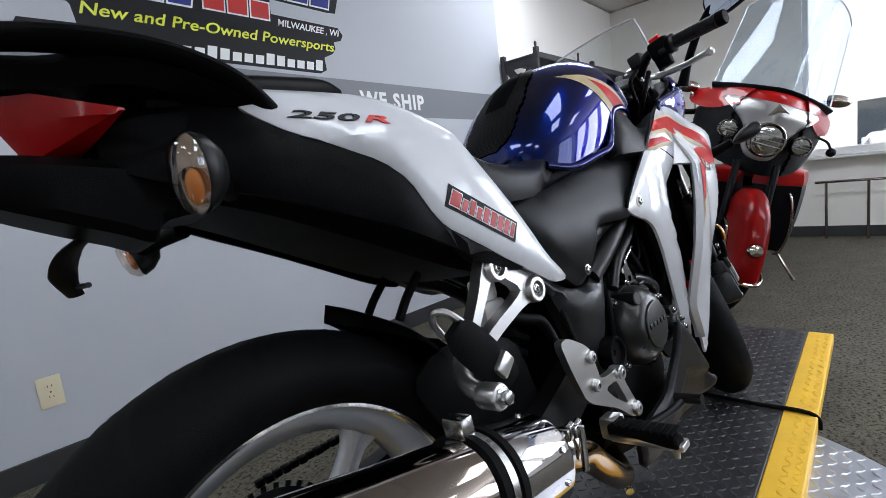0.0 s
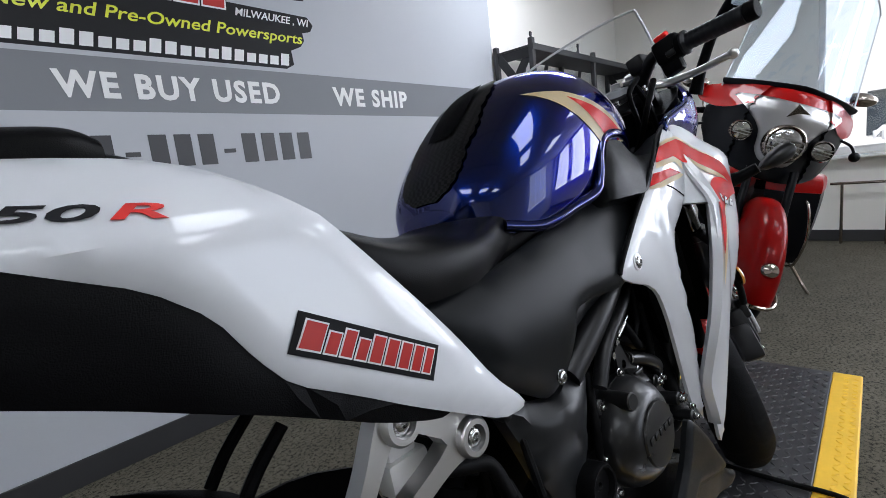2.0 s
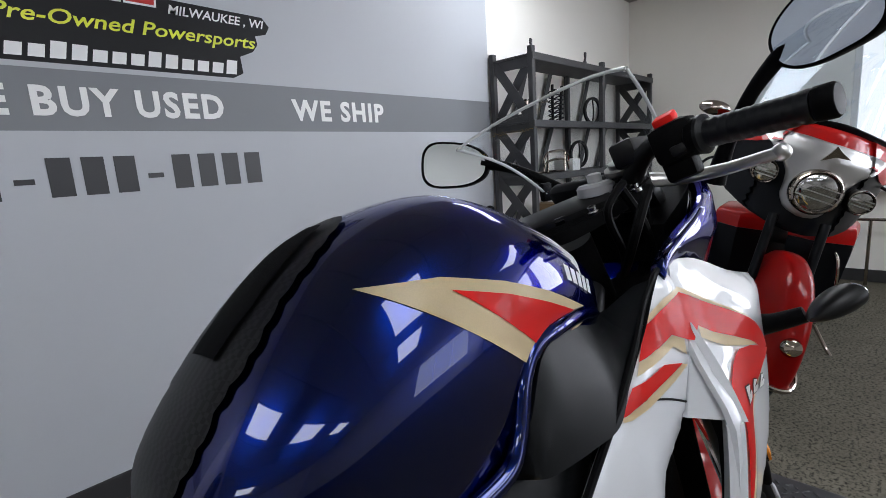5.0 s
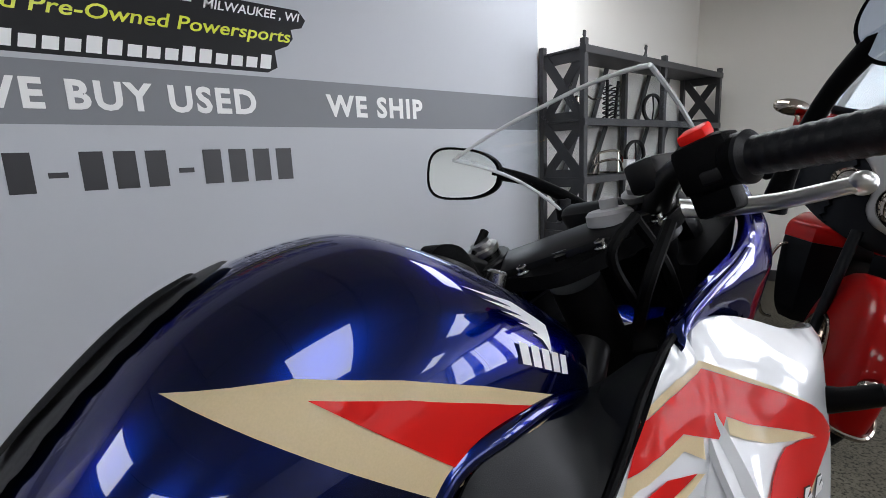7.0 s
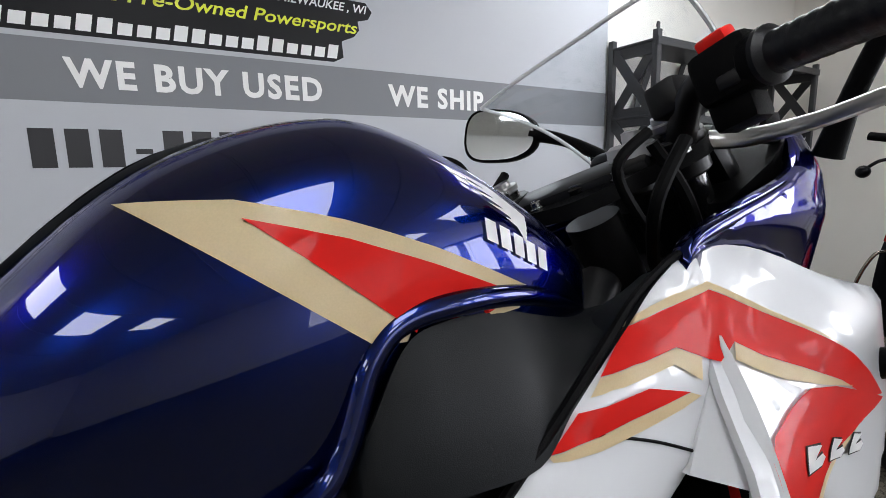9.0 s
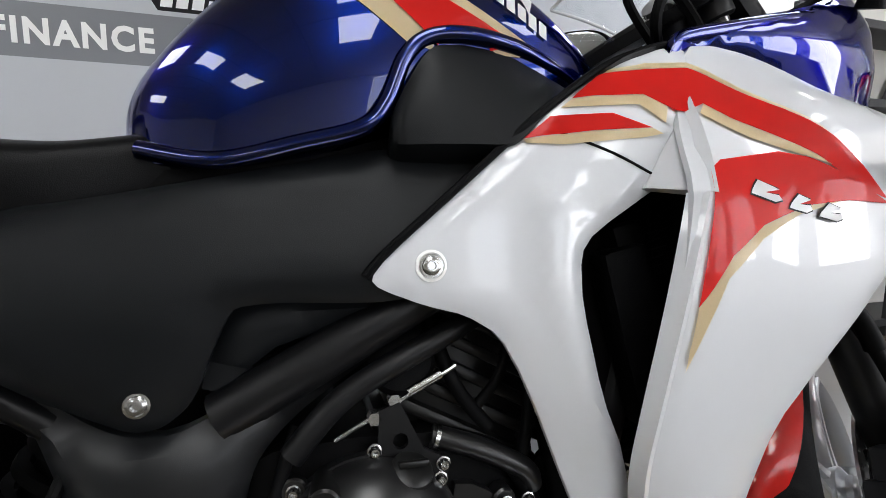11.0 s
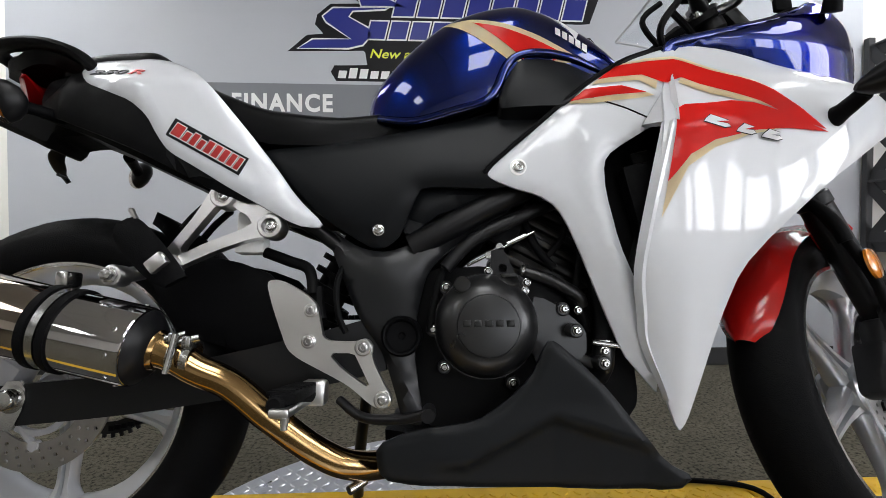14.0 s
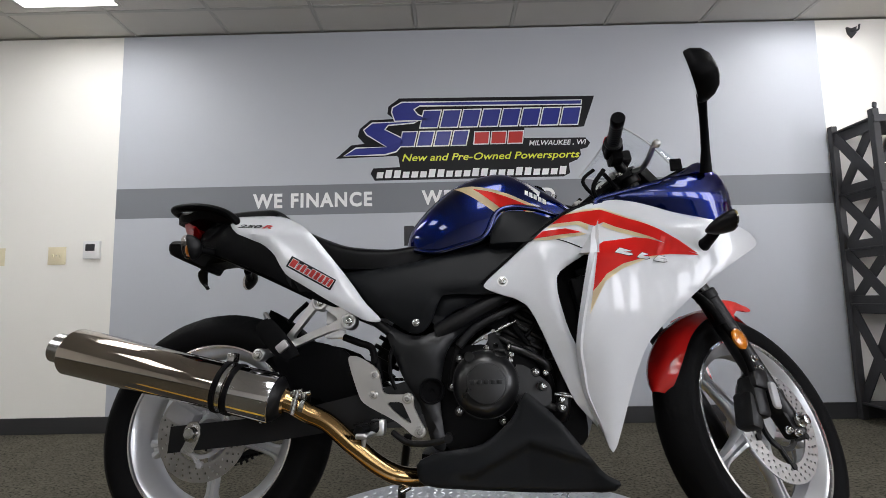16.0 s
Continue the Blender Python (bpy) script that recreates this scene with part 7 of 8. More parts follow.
# ---- handlebars ----
M_GRIP = mat("grip_rubber", (0.006, 0.0065, 0.008), rough=0.36, bump=0.15, bump_scale=800, spec=0.2, vary=0.15, rvary=0.06)
def bar(s):
    r0 = fp(0.70, s * 0.098)
    a = Vector((r0.x - 0.012, s * 0.115, 0.965))
    e0, e1 = (STEER.inverted() @ Vector(v) for v in ((1.0745, -0.128, 0.995), (1.037, -0.333, 0.997)))
    e0, e1 = Vector((e0.x, -s * e0.y, e0.z)), Vector((e1.x, -s * e1.y, e1.z))
    bm = bmesh.new()
    cyl(bm, r0 - AD * 0.02, r0 + AD * 0.018, 0.026, n=24, bevel=0.003)
    tube(bm, [r0 + AD * 0.005, e0, e0.lerp(e1, 0.3)], [0.016, 0.0115, 0.0115], 12)
    h = part("handlebar", turned(bm), M_SATIN, bike, "black clip-on handlebar")
    d = (e1 - e0).normalized()
    bm = bmesh.new()
    prof = [(0.0165, 0), (0.022, 0.002), (0.022, 0.006), (0.0160, 0.010)]
    n = 9
    for k in range(n):
        z = 0.012 + 0.0098 * k
        prof += [(0.0160, z), (0.0154, z + 0.003), (0.0154, z + 0.0035), (0.0160, z + 0.006)]
    prof += [(0.0163, 0.103), (0.0155, 0.106)]
    lathe(bm, e0 + d * 0.062, d, prof, 24)
    part("grip", turned(bm), M_GRIP, h, "ribbed black rubber grip")
    bm = bmesh.new()
    lathe(bm, e0 + d * 0.168, d, [(0.014, 0), (0.0165, 0.002), (0.0165, 0.016), (0.0145, 0.019), (0.006, 0.0195)], 24)
    part("bar_end", turned(bm), M_PLASTIC, h, "black bar end weight")
    bm = bmesh.new()
    box(bm, e0 + d * 0.035, (0.042, 0.05, 0.046), Matrix.Rotation(s * radians(27), 3, "Z"), 0.009)
    cyl(bm, e0 + d * 0.052, e0 + d * 0.068, 0.021, n=24, bevel=0.002)
    box(bm, e0 + d * 0.03 + Vector((0.004, 0, -0.03)), (0.03, 0.036, 0.03), Matrix.Rotation(s * radians(27), 3, "Z"), 0.006)
    sg = part("switch_housing", turned(bm), M_PLASTIC, h, "black switch housing")
    if s < 0:
        bm = bmesh.new()
        box(bm, e0 + d * 0.03 + Vector((-0.006, 0, 0.027)), (0.022, 0.024, 0.012), Matrix.Rotation(s * radians(27), 3, "Z") @ Matrix.Rotation(radians(-18), 3, "Y"), 0.003)
        part("stop_switch", turned(bm), M_RED, sg, "red engine stop switch")
        bm = bmesh.new()
        box(bm, e0 + d * 0.03 + Vector((-0.020, 0, -0.012)), (0.012, 0.018, 0.012), Matrix.Rotation(s * radians(27), 3, "Z"), 0.003)
        part("starter_button", turned(bm), M_SATIN, sg)
        bm = bmesh.new()
        c = e0 - d * 0.022
        box(bm, c + Vector((0.030, 0.0, 0.004)), (0.06, 0.034, 0.034), Matrix.Rotation(s * radians(27), 3, "Z"), 0.006)
        mc = part("master_cylinder", turned(bm), M_SATIN, h, "black brake master cylinder")
        bm = bmesh.new()
        lathe(bm, Vector((1.108, -0.034, 0.912)), (-0.1, 0, 1), [(0.018, 0), (0.023, 0.004), (0.024, 0.030), (0.026, 0.032), (0.026, 0.037)], 28)
        part("fluid_reservoir", bm, M_SATIN, mc, "black brake fluid reservoir")
        bm = bmesh.new()
        lathe(bm, Vector((1.1045, -0.034, 0.9495)), (-0.1, 0, 1), [(0.022, 0), (0.027, 0.002), (0.027, 0.014), (0.023, 0.018), (0.010, 0.019), (0.010, 0.03), (0.006, 0.032)], 28)
        part("reservoir_cap", bm, M_GREYPART, mc, "pale grey cap")
    bm = bmesh.new()
    l0 = e0 - d * 0.010 + Vector((0.070, 0, -0.034))
    tube(bm, [l0, l0 + d * 0.04 + Vector((0.022, 0, -0.004)), l0 + d * 0.10 + Vector((0.030, 0, -0.004)), l0 + d * 0.155 + Vector((0.036, 0, 0.002)), l0 + d * 0.172 + Vector((0.042, 0, 0.004))], [0.008, 0.0075, 0.0065, 0.006, 0.006], 12, flat=1.5)
    bmesh.ops.create_uvsphere(bm, u_segments=16, v_segments=10, radius=0.0105, matrix=Matrix.Translation(l0 + d * 0.174 + Vector((0.043, 0, 0.004))))
    part("brake_lever" if s < 0 else "clutch_lever", turned(bm), M_SILVER, h, "silver hand lever with ball end")


bar(-1)
bar(1)
for pts, r in (([(1.03, -0.11, 0.96), (1.00, -0.10, 0.93), (1.04, -0.09, 0.88), (1.10, -0.06, 0.85)], 0.005), ([(1.05, -0.13, 0.95), (1.02, -0.12, 0.90), (1.06, -0.08, 0.85), (1.12, -0.04, 0.83)], 0.006), ([(1.06, -0.09, 0.955), (1.09, -0.10, 0.90), (1.13, -0.09, 0.82), (1.17, -0.08, 0.70)], 0.006), ([(1.04, 0.11, 0.96), (1.01, 0.10, 0.92), (1.05, 0.08, 0.87)], 0.006)):
    bm = bmesh.new()
    tube(bm, pts, r, 8)
    part("control_cable", bm, M_DARK, bike)
# top yoke plate with its bolts
YOKE = [(1.015, 0), (1.03, -0.05), (1.06, -0.122), (1.09, -0.135), (1.115, -0.122), (1.112, -0.085), (1.095, -0.03), (1.095, 0.03), (1.112, 0.085), (1.115, 0.122), (1.09, 0.135), (1.06, 0.122), (1.03, 0.05)]
bm = plate(rounded(YOKE, 2), -0.008, 0.008, bevel=0.002)
for v in bm.verts:
    v.co = Vector((v.co.x, v.co.z, 0.932 + v.co.y + 0.466 * (v.co.x - 1.086)))
yk = part("top_yoke", turned(bm), M_PLASTIC, bike, "black cast top yoke with silver bolts")
for x, y, r in ((1.040, -0.045, 0.006), (1.040, 0.045, 0.006), (1.058, -0.105, 0.0055), (1.058, 0.105, 0.0055)):
    bm = bmesh.new()
    lathe(bm, (x, y, 0.940 + 0.466 * (x - 1.086)), (-0.42, 0, 1), [(r + 0.003, -0.003), (r + 0.003, 0.002), (r, 0.003), (r, 0.008), (r - 0.002, 0.009), (r - 0.003, 0.005)], 16)
    part("yoke_bolt", turned(bm), M_STEEL, yk)
bm = bmesh.new()
lathe(bm, (1.060, 0, 0.926), (-0.42, 0, 1), [(0.022, -0.004), (0.022, 0.006), (0.020, 0.008), (0.016, 0.008), (0.0155, 0.004), (0.006, 0.0035)], 28)
lk = part("ignition_switch", turned(bm), M_GLOSSBLACK, yk, "black ignition switch")
bm = bmesh.new()
ringlathe(bm, (1.060, 0, 0.926), (-0.42, 0, 1), [(0.016, 0.0085), (0.019, 0.0085), (0.019, 0.010), (0.016, 0.010)], 28)
part("lock_ring", turned(bm), M_STEEL, lk, "bright steel ring")
# side stand on the far side
bm = bmesh.new()
tube(bm, [(0.50, 0.10, 0.27), (0.47, 0.20, 0.11), (0.46, 0.262, 0.008)], 0.012, 10)
box(bm, (0.46, 0.265, 0.003), (0.06, 0.045, 0.008), None, 0.003)
part("side_stand", bm, M_SATIN, bike, "black side stand")

# ---- steel display rack by the wall ----
RX0, RX1, RY0, RY1, RH = 3.16, 5.15, 1.47, 1.77, 1.85
rack = thing("display_rack", "dark grey steel display rack with lattice ends and part-filled shelves", "rack", pose(RX0, RY0, 0))
W, D = RX1 - RX0, RY1 - RY0
LEVELS = (0.10, 0.70, 1.04, 1.39, RH - 0.05)
for x in (0.0, W / 2, W):
    for y in (0.0, D):
        bm = bmesh.new()
        box(bm, (x, y, RH / 2), (0.04, 0.035, RH), bevel=0.004)
        part("post", bm, M_RACK, rack, smooth=False)
for x in (0.0, W):
    for z0, z1 in zip(LEVELS, LEVELS[1:]):
        for a, b in (((0, z0), (D, z1)), ((D, z0), (0, z1))):
            bm = bmesh.new()
            p, q = Vector((x + (0.012 if a[0] else -0.004), a[0], a[1])), Vector((x + (0.012 if a[0] else -0.004), b[0], b[1]))
            box(bm, (p + q) / 2, (0.008, 0.062, (q - p).length * 0.97), Matrix.Rotation(math.atan2(p.y - q.y, q.z - p.z), 3, "X"), 0.001)
            part("lattice_brace", bm, M_RACK, rack, smooth=False)
for x in (0.0, W):
    for z in LEVELS[1:]:
        bm = bmesh.new()
        box(bm, (x + 0.004, D / 2, z - 0.035 if z > 1.7 else z), (0.010, D, 0.11 if z < 1.7 else 0.07), bevel=0.001)
        part("gusset_plate", bm, M_RACK, rack, smooth=False)
for xa, xb in ((0.02, W / 2), (W / 2, W - 0.02)):
    for z0, z1 in zip(LEVELS[1:], LEVELS[2:]):
        for s in (0, 1):
            bm = bmesh.new()
            p, q = Vector((xa + (xb - xa) * (0.2 + 0.35 * s), D + 0.005, z0)), Vector((xa + (xb - xa) * (0.4 + 0.35 * s), D + 0.005, z1))
            box(bm, (p + q) / 2, (0.05, 0.006, (q - p).length), Matrix.Rotation(math.atan2(q.x - p.x, q.z - p.z), 3, "Y"), 0.001)
            part("back_brace", bm, M_RACK, rack, smooth=False)
for z in LEVELS:
    bm = bmesh.new()
    box(bm, (W / 2, D / 2, z), (W + 0.03, D + 0.03, 0.012), bevel=0.002)
    box(bm, (W / 2, -0.018, z - 0.012), (W + 0.04, 0.012, 0.045), bevel=0.003)
    part("shelf", bm, M_RACK, rack, smooth=False)
for x, y in ((0.02, 0.02), (0.75, 0.02)):
    bm = bmesh.new()
    plate([(-0.03, 0), (0.03, 0), (0.016, 0.04), (0.022, 0.09), (0.005, 0.095), (0.0, 0.07), (0.008, 0.06), (0.0, 0.04)], -0.006, 0.006, bm)
    bmesh.ops.translate(bm, verts=bm.verts, vec=(x, y, RH - 0.045))
    part("top_hook", bm, M_RACK, rack, "black hook on the top corner", smooth=False)


def rackthing(name, label, category, bm, m, x, y, level):
    bmesh.ops.translate(bm, verts=bm.verts, vec=(RX0 + x, RY0 + y, LEVELS[level] + 0.007))
    return tagged(part(name, bm, m, None), label, category)


bm = bmesh.new()
for z in (0.0, 0.06):
    tube(bm, [(0, 0.02, 0.01 + z), (0.06, 0.02, 0.08 + z), (0.30, 0.02, 0.09 + z), (0.36, 0.02, 0.012 + z)], 0.008, 8)
for x in (0.06, 0.30):
    cyl(bm, (x, 0.02, 0.0), (x, 0.02, 0.15), 0.007, n=8)
    cyl(bm, (x, 0.02, 0.008), (x, 0.16, 0.008), 0.007, n=8)
rackthing("luggage_rail", "bent chrome luggage rail lying on the shelf", "luggage rail", bm, M_CHROME, 0.22, 0.05, 2)
bm = bmesh.new()
for x in (0.0, 0.09):
    lathe(bm, (x, 0.1, 0), (0, 0, 1), [(0.03, 0), (0.03, 0.02), (0.012, 0.03), (0.012, 0.10), (0.022, 0.11), (0.022, 0.14), (0.01, 0.15)], 20)
tube(bm, [(0, 0.1, 0.12), (0.05, 0.08, 0.16), (0.12, 0.06, 0.13), (0.2, 0.05, 0.14)], 0.006, 8)
rackthing("chrome_fitting", "small chrome foot control set on the shelf", "motorcycle part", bm, M_CHROME, 0.10, 0.02, 3)
for x0, tilt in ((0.52, 0.0), (0.62, 0.04)):
    bm = bmesh.new()
    pts = [(0.028 * math.cos(a * 0.7), 0.1 + 0.028 * math.sin(a * 0.7), 0.02 + 0.0036 * a) for a in range(64)]
    tube(bm, pts, 0.005, 6, 2)
    cyl(bm, (0, 0.1, 0), (tilt, 0.1, 0.28), 0.011, n=12)
    rackthing("shock_spring", "black coil spring damper standing on the shelf", "spring", bm, M_SATIN, x0, 0.06, 3)
bm = bmesh.new()
lathe(bm, (0, 0.15, 0), (0, 0, 1), [(0.12, 0), (0.14, 0.02), (0.15, 0.24), (0.155, 0.25), (0.145, 0.25), (0.13, 0.03)], 32)
rackthing("black_bucket", "black plastic tub on the bottom shelf", "tub", bm, M_PLASTIC, 0.34, 0.0, 0)
bm = bmesh.new()
box(bm, (0, 0.12, 0.06), (0.16, 0.2, 0.12), bevel=0.006)
rackthing("parts_carton", "plain brown cardboard carton on the shelf", "box", bm, mat("cardboard", (0.30, 0.19, 0.10), rough=0.8, vary=0.15, bump=0.2), 0.42, 0.02, 1)
bm = bmesh.new()
box(bm, (0, 0.12, 0.045), (0.12, 0.16, 0.09), bevel=0.005)
rackthing("parts_carton", "small white carton on the shelf", "box", bm, M_WHITEPLASTIC, 0.70, 0.03, 2)
for x0, lv in ((0.95, 2), (1.2, 3)):
    bm = bmesh.new()
    ringlathe(bm, (0, 0.12, 0.12), (0.2, 1, 0), [(0.09, -0.01), (0.11, -0.01), (0.11, 0.01), (0.09, 0.01)], 32)
    tube(bm, [(0, 0.12, 0.015), (0.02, 0.12, 0.12), (0.0, 0.12, 0.22)], 0.006, 8)
    rackthing("steering_hoop", "black hoop-shaped part leaning on the rack", "motorcycle part", bm, M_SATIN, x0, 0.06, lv)

# ---- the red touring motorcycle beside the window ----
tour = thing("touring_motorcycle", "red and black touring motorcycle with tall clear windshield, on carpet", "motorcycle", pose(3.120, 0.327, 0.0, -10, 0, 182))
# local: +x is ahead of the machine, +y its left
def tpart(name, bm, m, label="", parent=None, angle=40):
    return part(name, bm, m, parent or tour, label, angle=angle)


M_TRED = mat("deep_red_paint", (0.36, 0.005, 0.0045), rough=0.30, coat=0.45, coat_rough=0.015, spec=0.08, vary=0.05)
M_TSILVER = mat("silver_cowl_paint", (0.34, 0.335, 0.33), rough=0.38, metal=0.8, coat=0.7, vary=0.05)
M_TBLACK = mat("gloss_black_paint", (0.002, 0.0025, 0.004), rough=0.35, coat=0.1, spec=0.1, vary=0.1)
FX = 0.22
bm = tyre(Vector((FX, 0, 0.33)), 0.33, 0.058, 0.22)
tpart("tyre", bm, M_RUBBER)
bm = bmesh.new()
ringlathe(bm, (FX, 0, 0.33), (0, 1, 0), [(0.20, -0.05), (0.225, -0.05), (0.225, 0.05), (0.20, 0.05)], 48)
tpart("rim", bm, M_CHROME, "chrome cast wheel rim")
bm = bmesh.new()
lathe(bm, (FX, -0.06, 0.33), (0, 1, 0), [(0.05, 0), (0.06, 0.03), (0.06, 0.09), (0.05, 0.12)], 24)
tpart("hub", bm, M_CHROME)
for k in range(10):
    a = math.tau * k / 10
    bm = bmesh.new()
    tube(bm, [(FX + 0.05 * math.cos(a), 0.02, 0.33 + 0.05 * math.sin(a)), (FX + 0.21 * math.cos(a), 0, 0.33 + 0.21 * math.sin(a))], 0.010, 8, smooth_path=False)
    tpart("spoke", bm, M_CHROME)
bm = bmesh.new()
rings = []
for i in range(30):
    a = radians(-10 + 6.6 * i)
    ring = []
    for j in range(13):
        u = -1 + 2 * j / 12
        r = 0.385 - 0.20 * abs(u) ** 3.2
        ring.append(bm.verts.new((FX + r * math.cos(a), 0.092 * math.copysign(min(1, abs(u) ** 0.8), u), 0.34 + r * math.sin(a))))
    rings.append(ring)
bridge(bm, rings, False, False)
bmesh.ops.solidify(bm, geom=list(bm.faces), thickness=0.005)
fen = tpart("front_fender", bm, M_TRED, "deep valanced red front fender with chrome trim")
for s in (-1, 1):
    bm = bmesh.new()
    tube(bm, [(FX + 0.19 * math.cos(radians(d)), s * 0.095, 0.34 + 0.19 * math.sin(radians(d))) for d in range(-10, 186, 14)], 0.009, 8, 2)
    tpart("fender_trim", bm, M_CHROME, "chrome trim rail", fen)
bm = bmesh.new()
tube(bm, [(FX + 0.187, -0.095, 0.307), (FX + 0.28, -0.091, 0.288), (FX + 0.365, -0.055, 0.272), (FX + 0.383, 0.0, 0.268), (FX + 0.365, 0.055, 0.272), (FX + 0.28, 0.091, 0.288), (FX + 0.187, 0.095, 0.307)], 0.010, 8)
tpart("fender_tip", bm, M_CHROME, "", fen)
bm = bmesh.new()
lathe(bm, (FX + 0.372, 0, 0.45), (0.9, 0, 0.3), [(0.034, -0.03), (0.038, 0.0), (0.030, 0.016), (0.008, 0.022)], 24)
tpart("fender_lamp", bm, M_CHROME, "chrome fender lamp", fen)
for s in (-1, 1):
    bm = bmesh.new()
    cyl(bm, (FX, s * 0.105, 0.33), (0.10, s * 0.10, 0.86), 0.02, n=20)
    tpart("fork_leg", bm, M_TBLACK, "black fork leg")
# fairing
bm = bmesh.new()
rings = []
for x, w, zt, zb in ((-0.32, 0.24, 0.98, 0.80), (-0.22, 0.25, 0.985, 0.70), (-0.12, 0.20, 0.98, 0.68), (-0.03, 0.14, 0.97, 0.68), (0.05, 0.08, 0.95, 0.70)):
    zm = (zt + zb) / 2
    rings.append([(x, w * math.sin(a) * (1 if math.cos(a) < 0.2 else 0.98), zm + (zt - zb) / 2 * math.copysign(abs(math.cos(a)) ** 0.8, math.cos(a))) for a in [math.tau * k / 28 for k in range(28)]])
loft(bm, rings, 4)
tf = tpart("fairing", bm, M_TBLACK, "gloss black lower fork fairing", angle=70)
LAMP_Z = 0.855


def nose_x(y, z):
    """How far ahead the swept fairing face lies."""
    return 0.125 - 0.36 * (abs(y) / 0.335) ** 1.7 - 0.55 * max(0, z - LAMP_Z - 0.14)


def nose_panel(poly, proud, thick, step=0.02):
    """A curved panel on the fairing face; poly is (sideways, above the lamp)."""
    b = shell([(y, LAMP_Z + z) for y, z in poly], lambda y, z: -nose_x(y, z) - proud, thick, step, 0.010, 0.006, 1)
    bmesh.ops.transform(b, verts=b.verts, matrix=Matrix.Rotation(math.pi / 2, 4, "Z"))
    return b


def mirrored(side):
    return [(-y, z) for y, z in side] + [(y, z) for y, z in reversed(side) if y != 0]


tpart("fairing_face", nose_panel(mirrored([(0, 0.17), (0.2, 0.155), (0.36, 0.125), (0.35, 0.0), (0.29, -0.12), (0.18, -0.17), (0.08, -0.19), (0, -0.195)]), 0.0, 0.02), M_TBLACK, "gloss black fairing face", tf, 60)
tpart("fairing_top", nose_panel(mirrored([(0, 0.262), (0.28, 0.248), (0.42, 0.205), (0.41, 0.13), (0.33, 0.105), (0.27, 0.115), (0.2, 0.155), (0.1, 0.17), (0, 0.17)]), 0.008, 0.02), M_TRED, "red upper fairing", tf, 60)
tpart("fairing_centre", nose_panel(mirrored([(0, 0.20), (0.14, 0.205), (0.275, 0.195), (0.21, 0.135), (0.15, 0.085), (0.118, 0.04), (0.108, 0.0), (0.10, -0.06), (0.065, -0.105), (0, -0.12)]), 0.018, 0.012, 0.016), M_TSILVER, "silver chevron-shaped fairing centre", tf, 60)
M_REFL = mat("lamp_reflector", (0.45, 0.45, 0.46), rough=0.12, metal=1.0, vary=0.5, vary_scale=45)
for y, z, r, x in ((0, 0.855, 0.082, 0.168), (0.192, 0.868, 0.046, 0.075), (-0.192, 0.868, 0.046, 0.075)):
    bm = bmesh.new()
    ringlathe(bm, (x - 0.05, y, z), (1, 0, 0), [(r, 0), (r * 1.16, 0.0), (r * 1.16, 0.05), (r * 1.05, 0.062), (r * 0.98, 0.055)], 40)
    lp = tpart("headlamp", bm, M_CHROME, "chrome-ringed round headlamp", tf)
    bm = bmesh.new()
    lathe(bm, (x - 0.05, y, z), (1, 0, 0), [(r, 0.0), (r, 0.045), (r * 0.9, 0.052), (r * 0.45, 0.056), (0.004, 0.058)], 36)
    tpart("lamp_glass", bm, M_REFL, "ribbed lamp glass", lp)
    bm = bmesh.new()
    for k in (-1, 0, 1):
        box(bm, (x + 0.008, y, z + k * r * 0.32), (0.004, 2 * r * math.sqrt(max(0.05, 1 - (k * 0.32) ** 2)) * 0.95, 0.005))
    tpart("lamp_rib", bm, M_TSILVER, "", lp)
bm = bmesh.new()
plate([(-0.05, 0.0), (0.0, 0.012), (0.05, 0.0), (0.02, 0.03), (0.0, 0.055), (-0.02, 0.03)], -0.006, 0.006, bm)
bmesh.ops.transform(bm, verts=bm.verts, matrix=pose(0.150, 0, 0.995, 0, -20, 90))
tpart("emblem", bm, M_CHROME, "chrome nose emblem", tf)
# windshield
def screen_at(u, v):
    return Vector((0.045 - 0.26 * abs(u) ** 1.8 - 0.24 * v, (0.33 - 0.04 * v) * u, 1.095 - 0.02 * abs(u) + 0.60 * v - 0.06 * v * abs(u) ** 3))


M_TSCREEN = bpy.data.materials.new("tinted_windshield")
M_TSCREEN.use_nodes = True
thin_glass(M_TSCREEN, (0.80, 0.89, 0.97), 0.07)
bm = bmesh.new()
rows = []
for i in range(13):
    v = i / 12
    rows.append([bm.verts.new(screen_at(-1 + j / 10, v)) for j in range(21)])
bridge(bm, rows, False, False)
bmesh.ops.solidify(bm, geom=list(bm.faces), thickness=0.005)
w = tpart("windshield", bm, M_TSCREEN, "tall clear windshield", angle=80)
w.visible_shadow = False
bm = bmesh.new()
tube(bm, [screen_at(-1 + j / 5, 0.05) + Vector((0.005, 0, 0)) for j in range(11)], 0.020, 10, 2, flat=0.5)
tpart("windshield_trim", bm, M_TBLACK, "black trim along the windshield's foot", w)
bm = bmesh.new()
tube(bm, [screen_at(-1, v) for v in (0, 0.3, 0.6, 0.9, 1)] + [screen_at(-0.8 + 0.2 * k, 1) for k in range(9)] + [screen_at(1, v) for v in (1, 0.9, 0.6, 0.3, 0)], 0.004, 8, 2)
tpart("windshield_edge", bm, M_EDGE, "polished clear edge", w)
# the steered fairing tips towards the stand
TIP = Matrix.Translation((0, 0, 0.995)) @ Matrix.Rotation(radians(-8), 4, "X") @ Matrix.Translation((0, 0, -0.86))
for ob in (tf, *tf.children_recursive, w, *w.children_recursive):
    ob.data.transform(TIP)
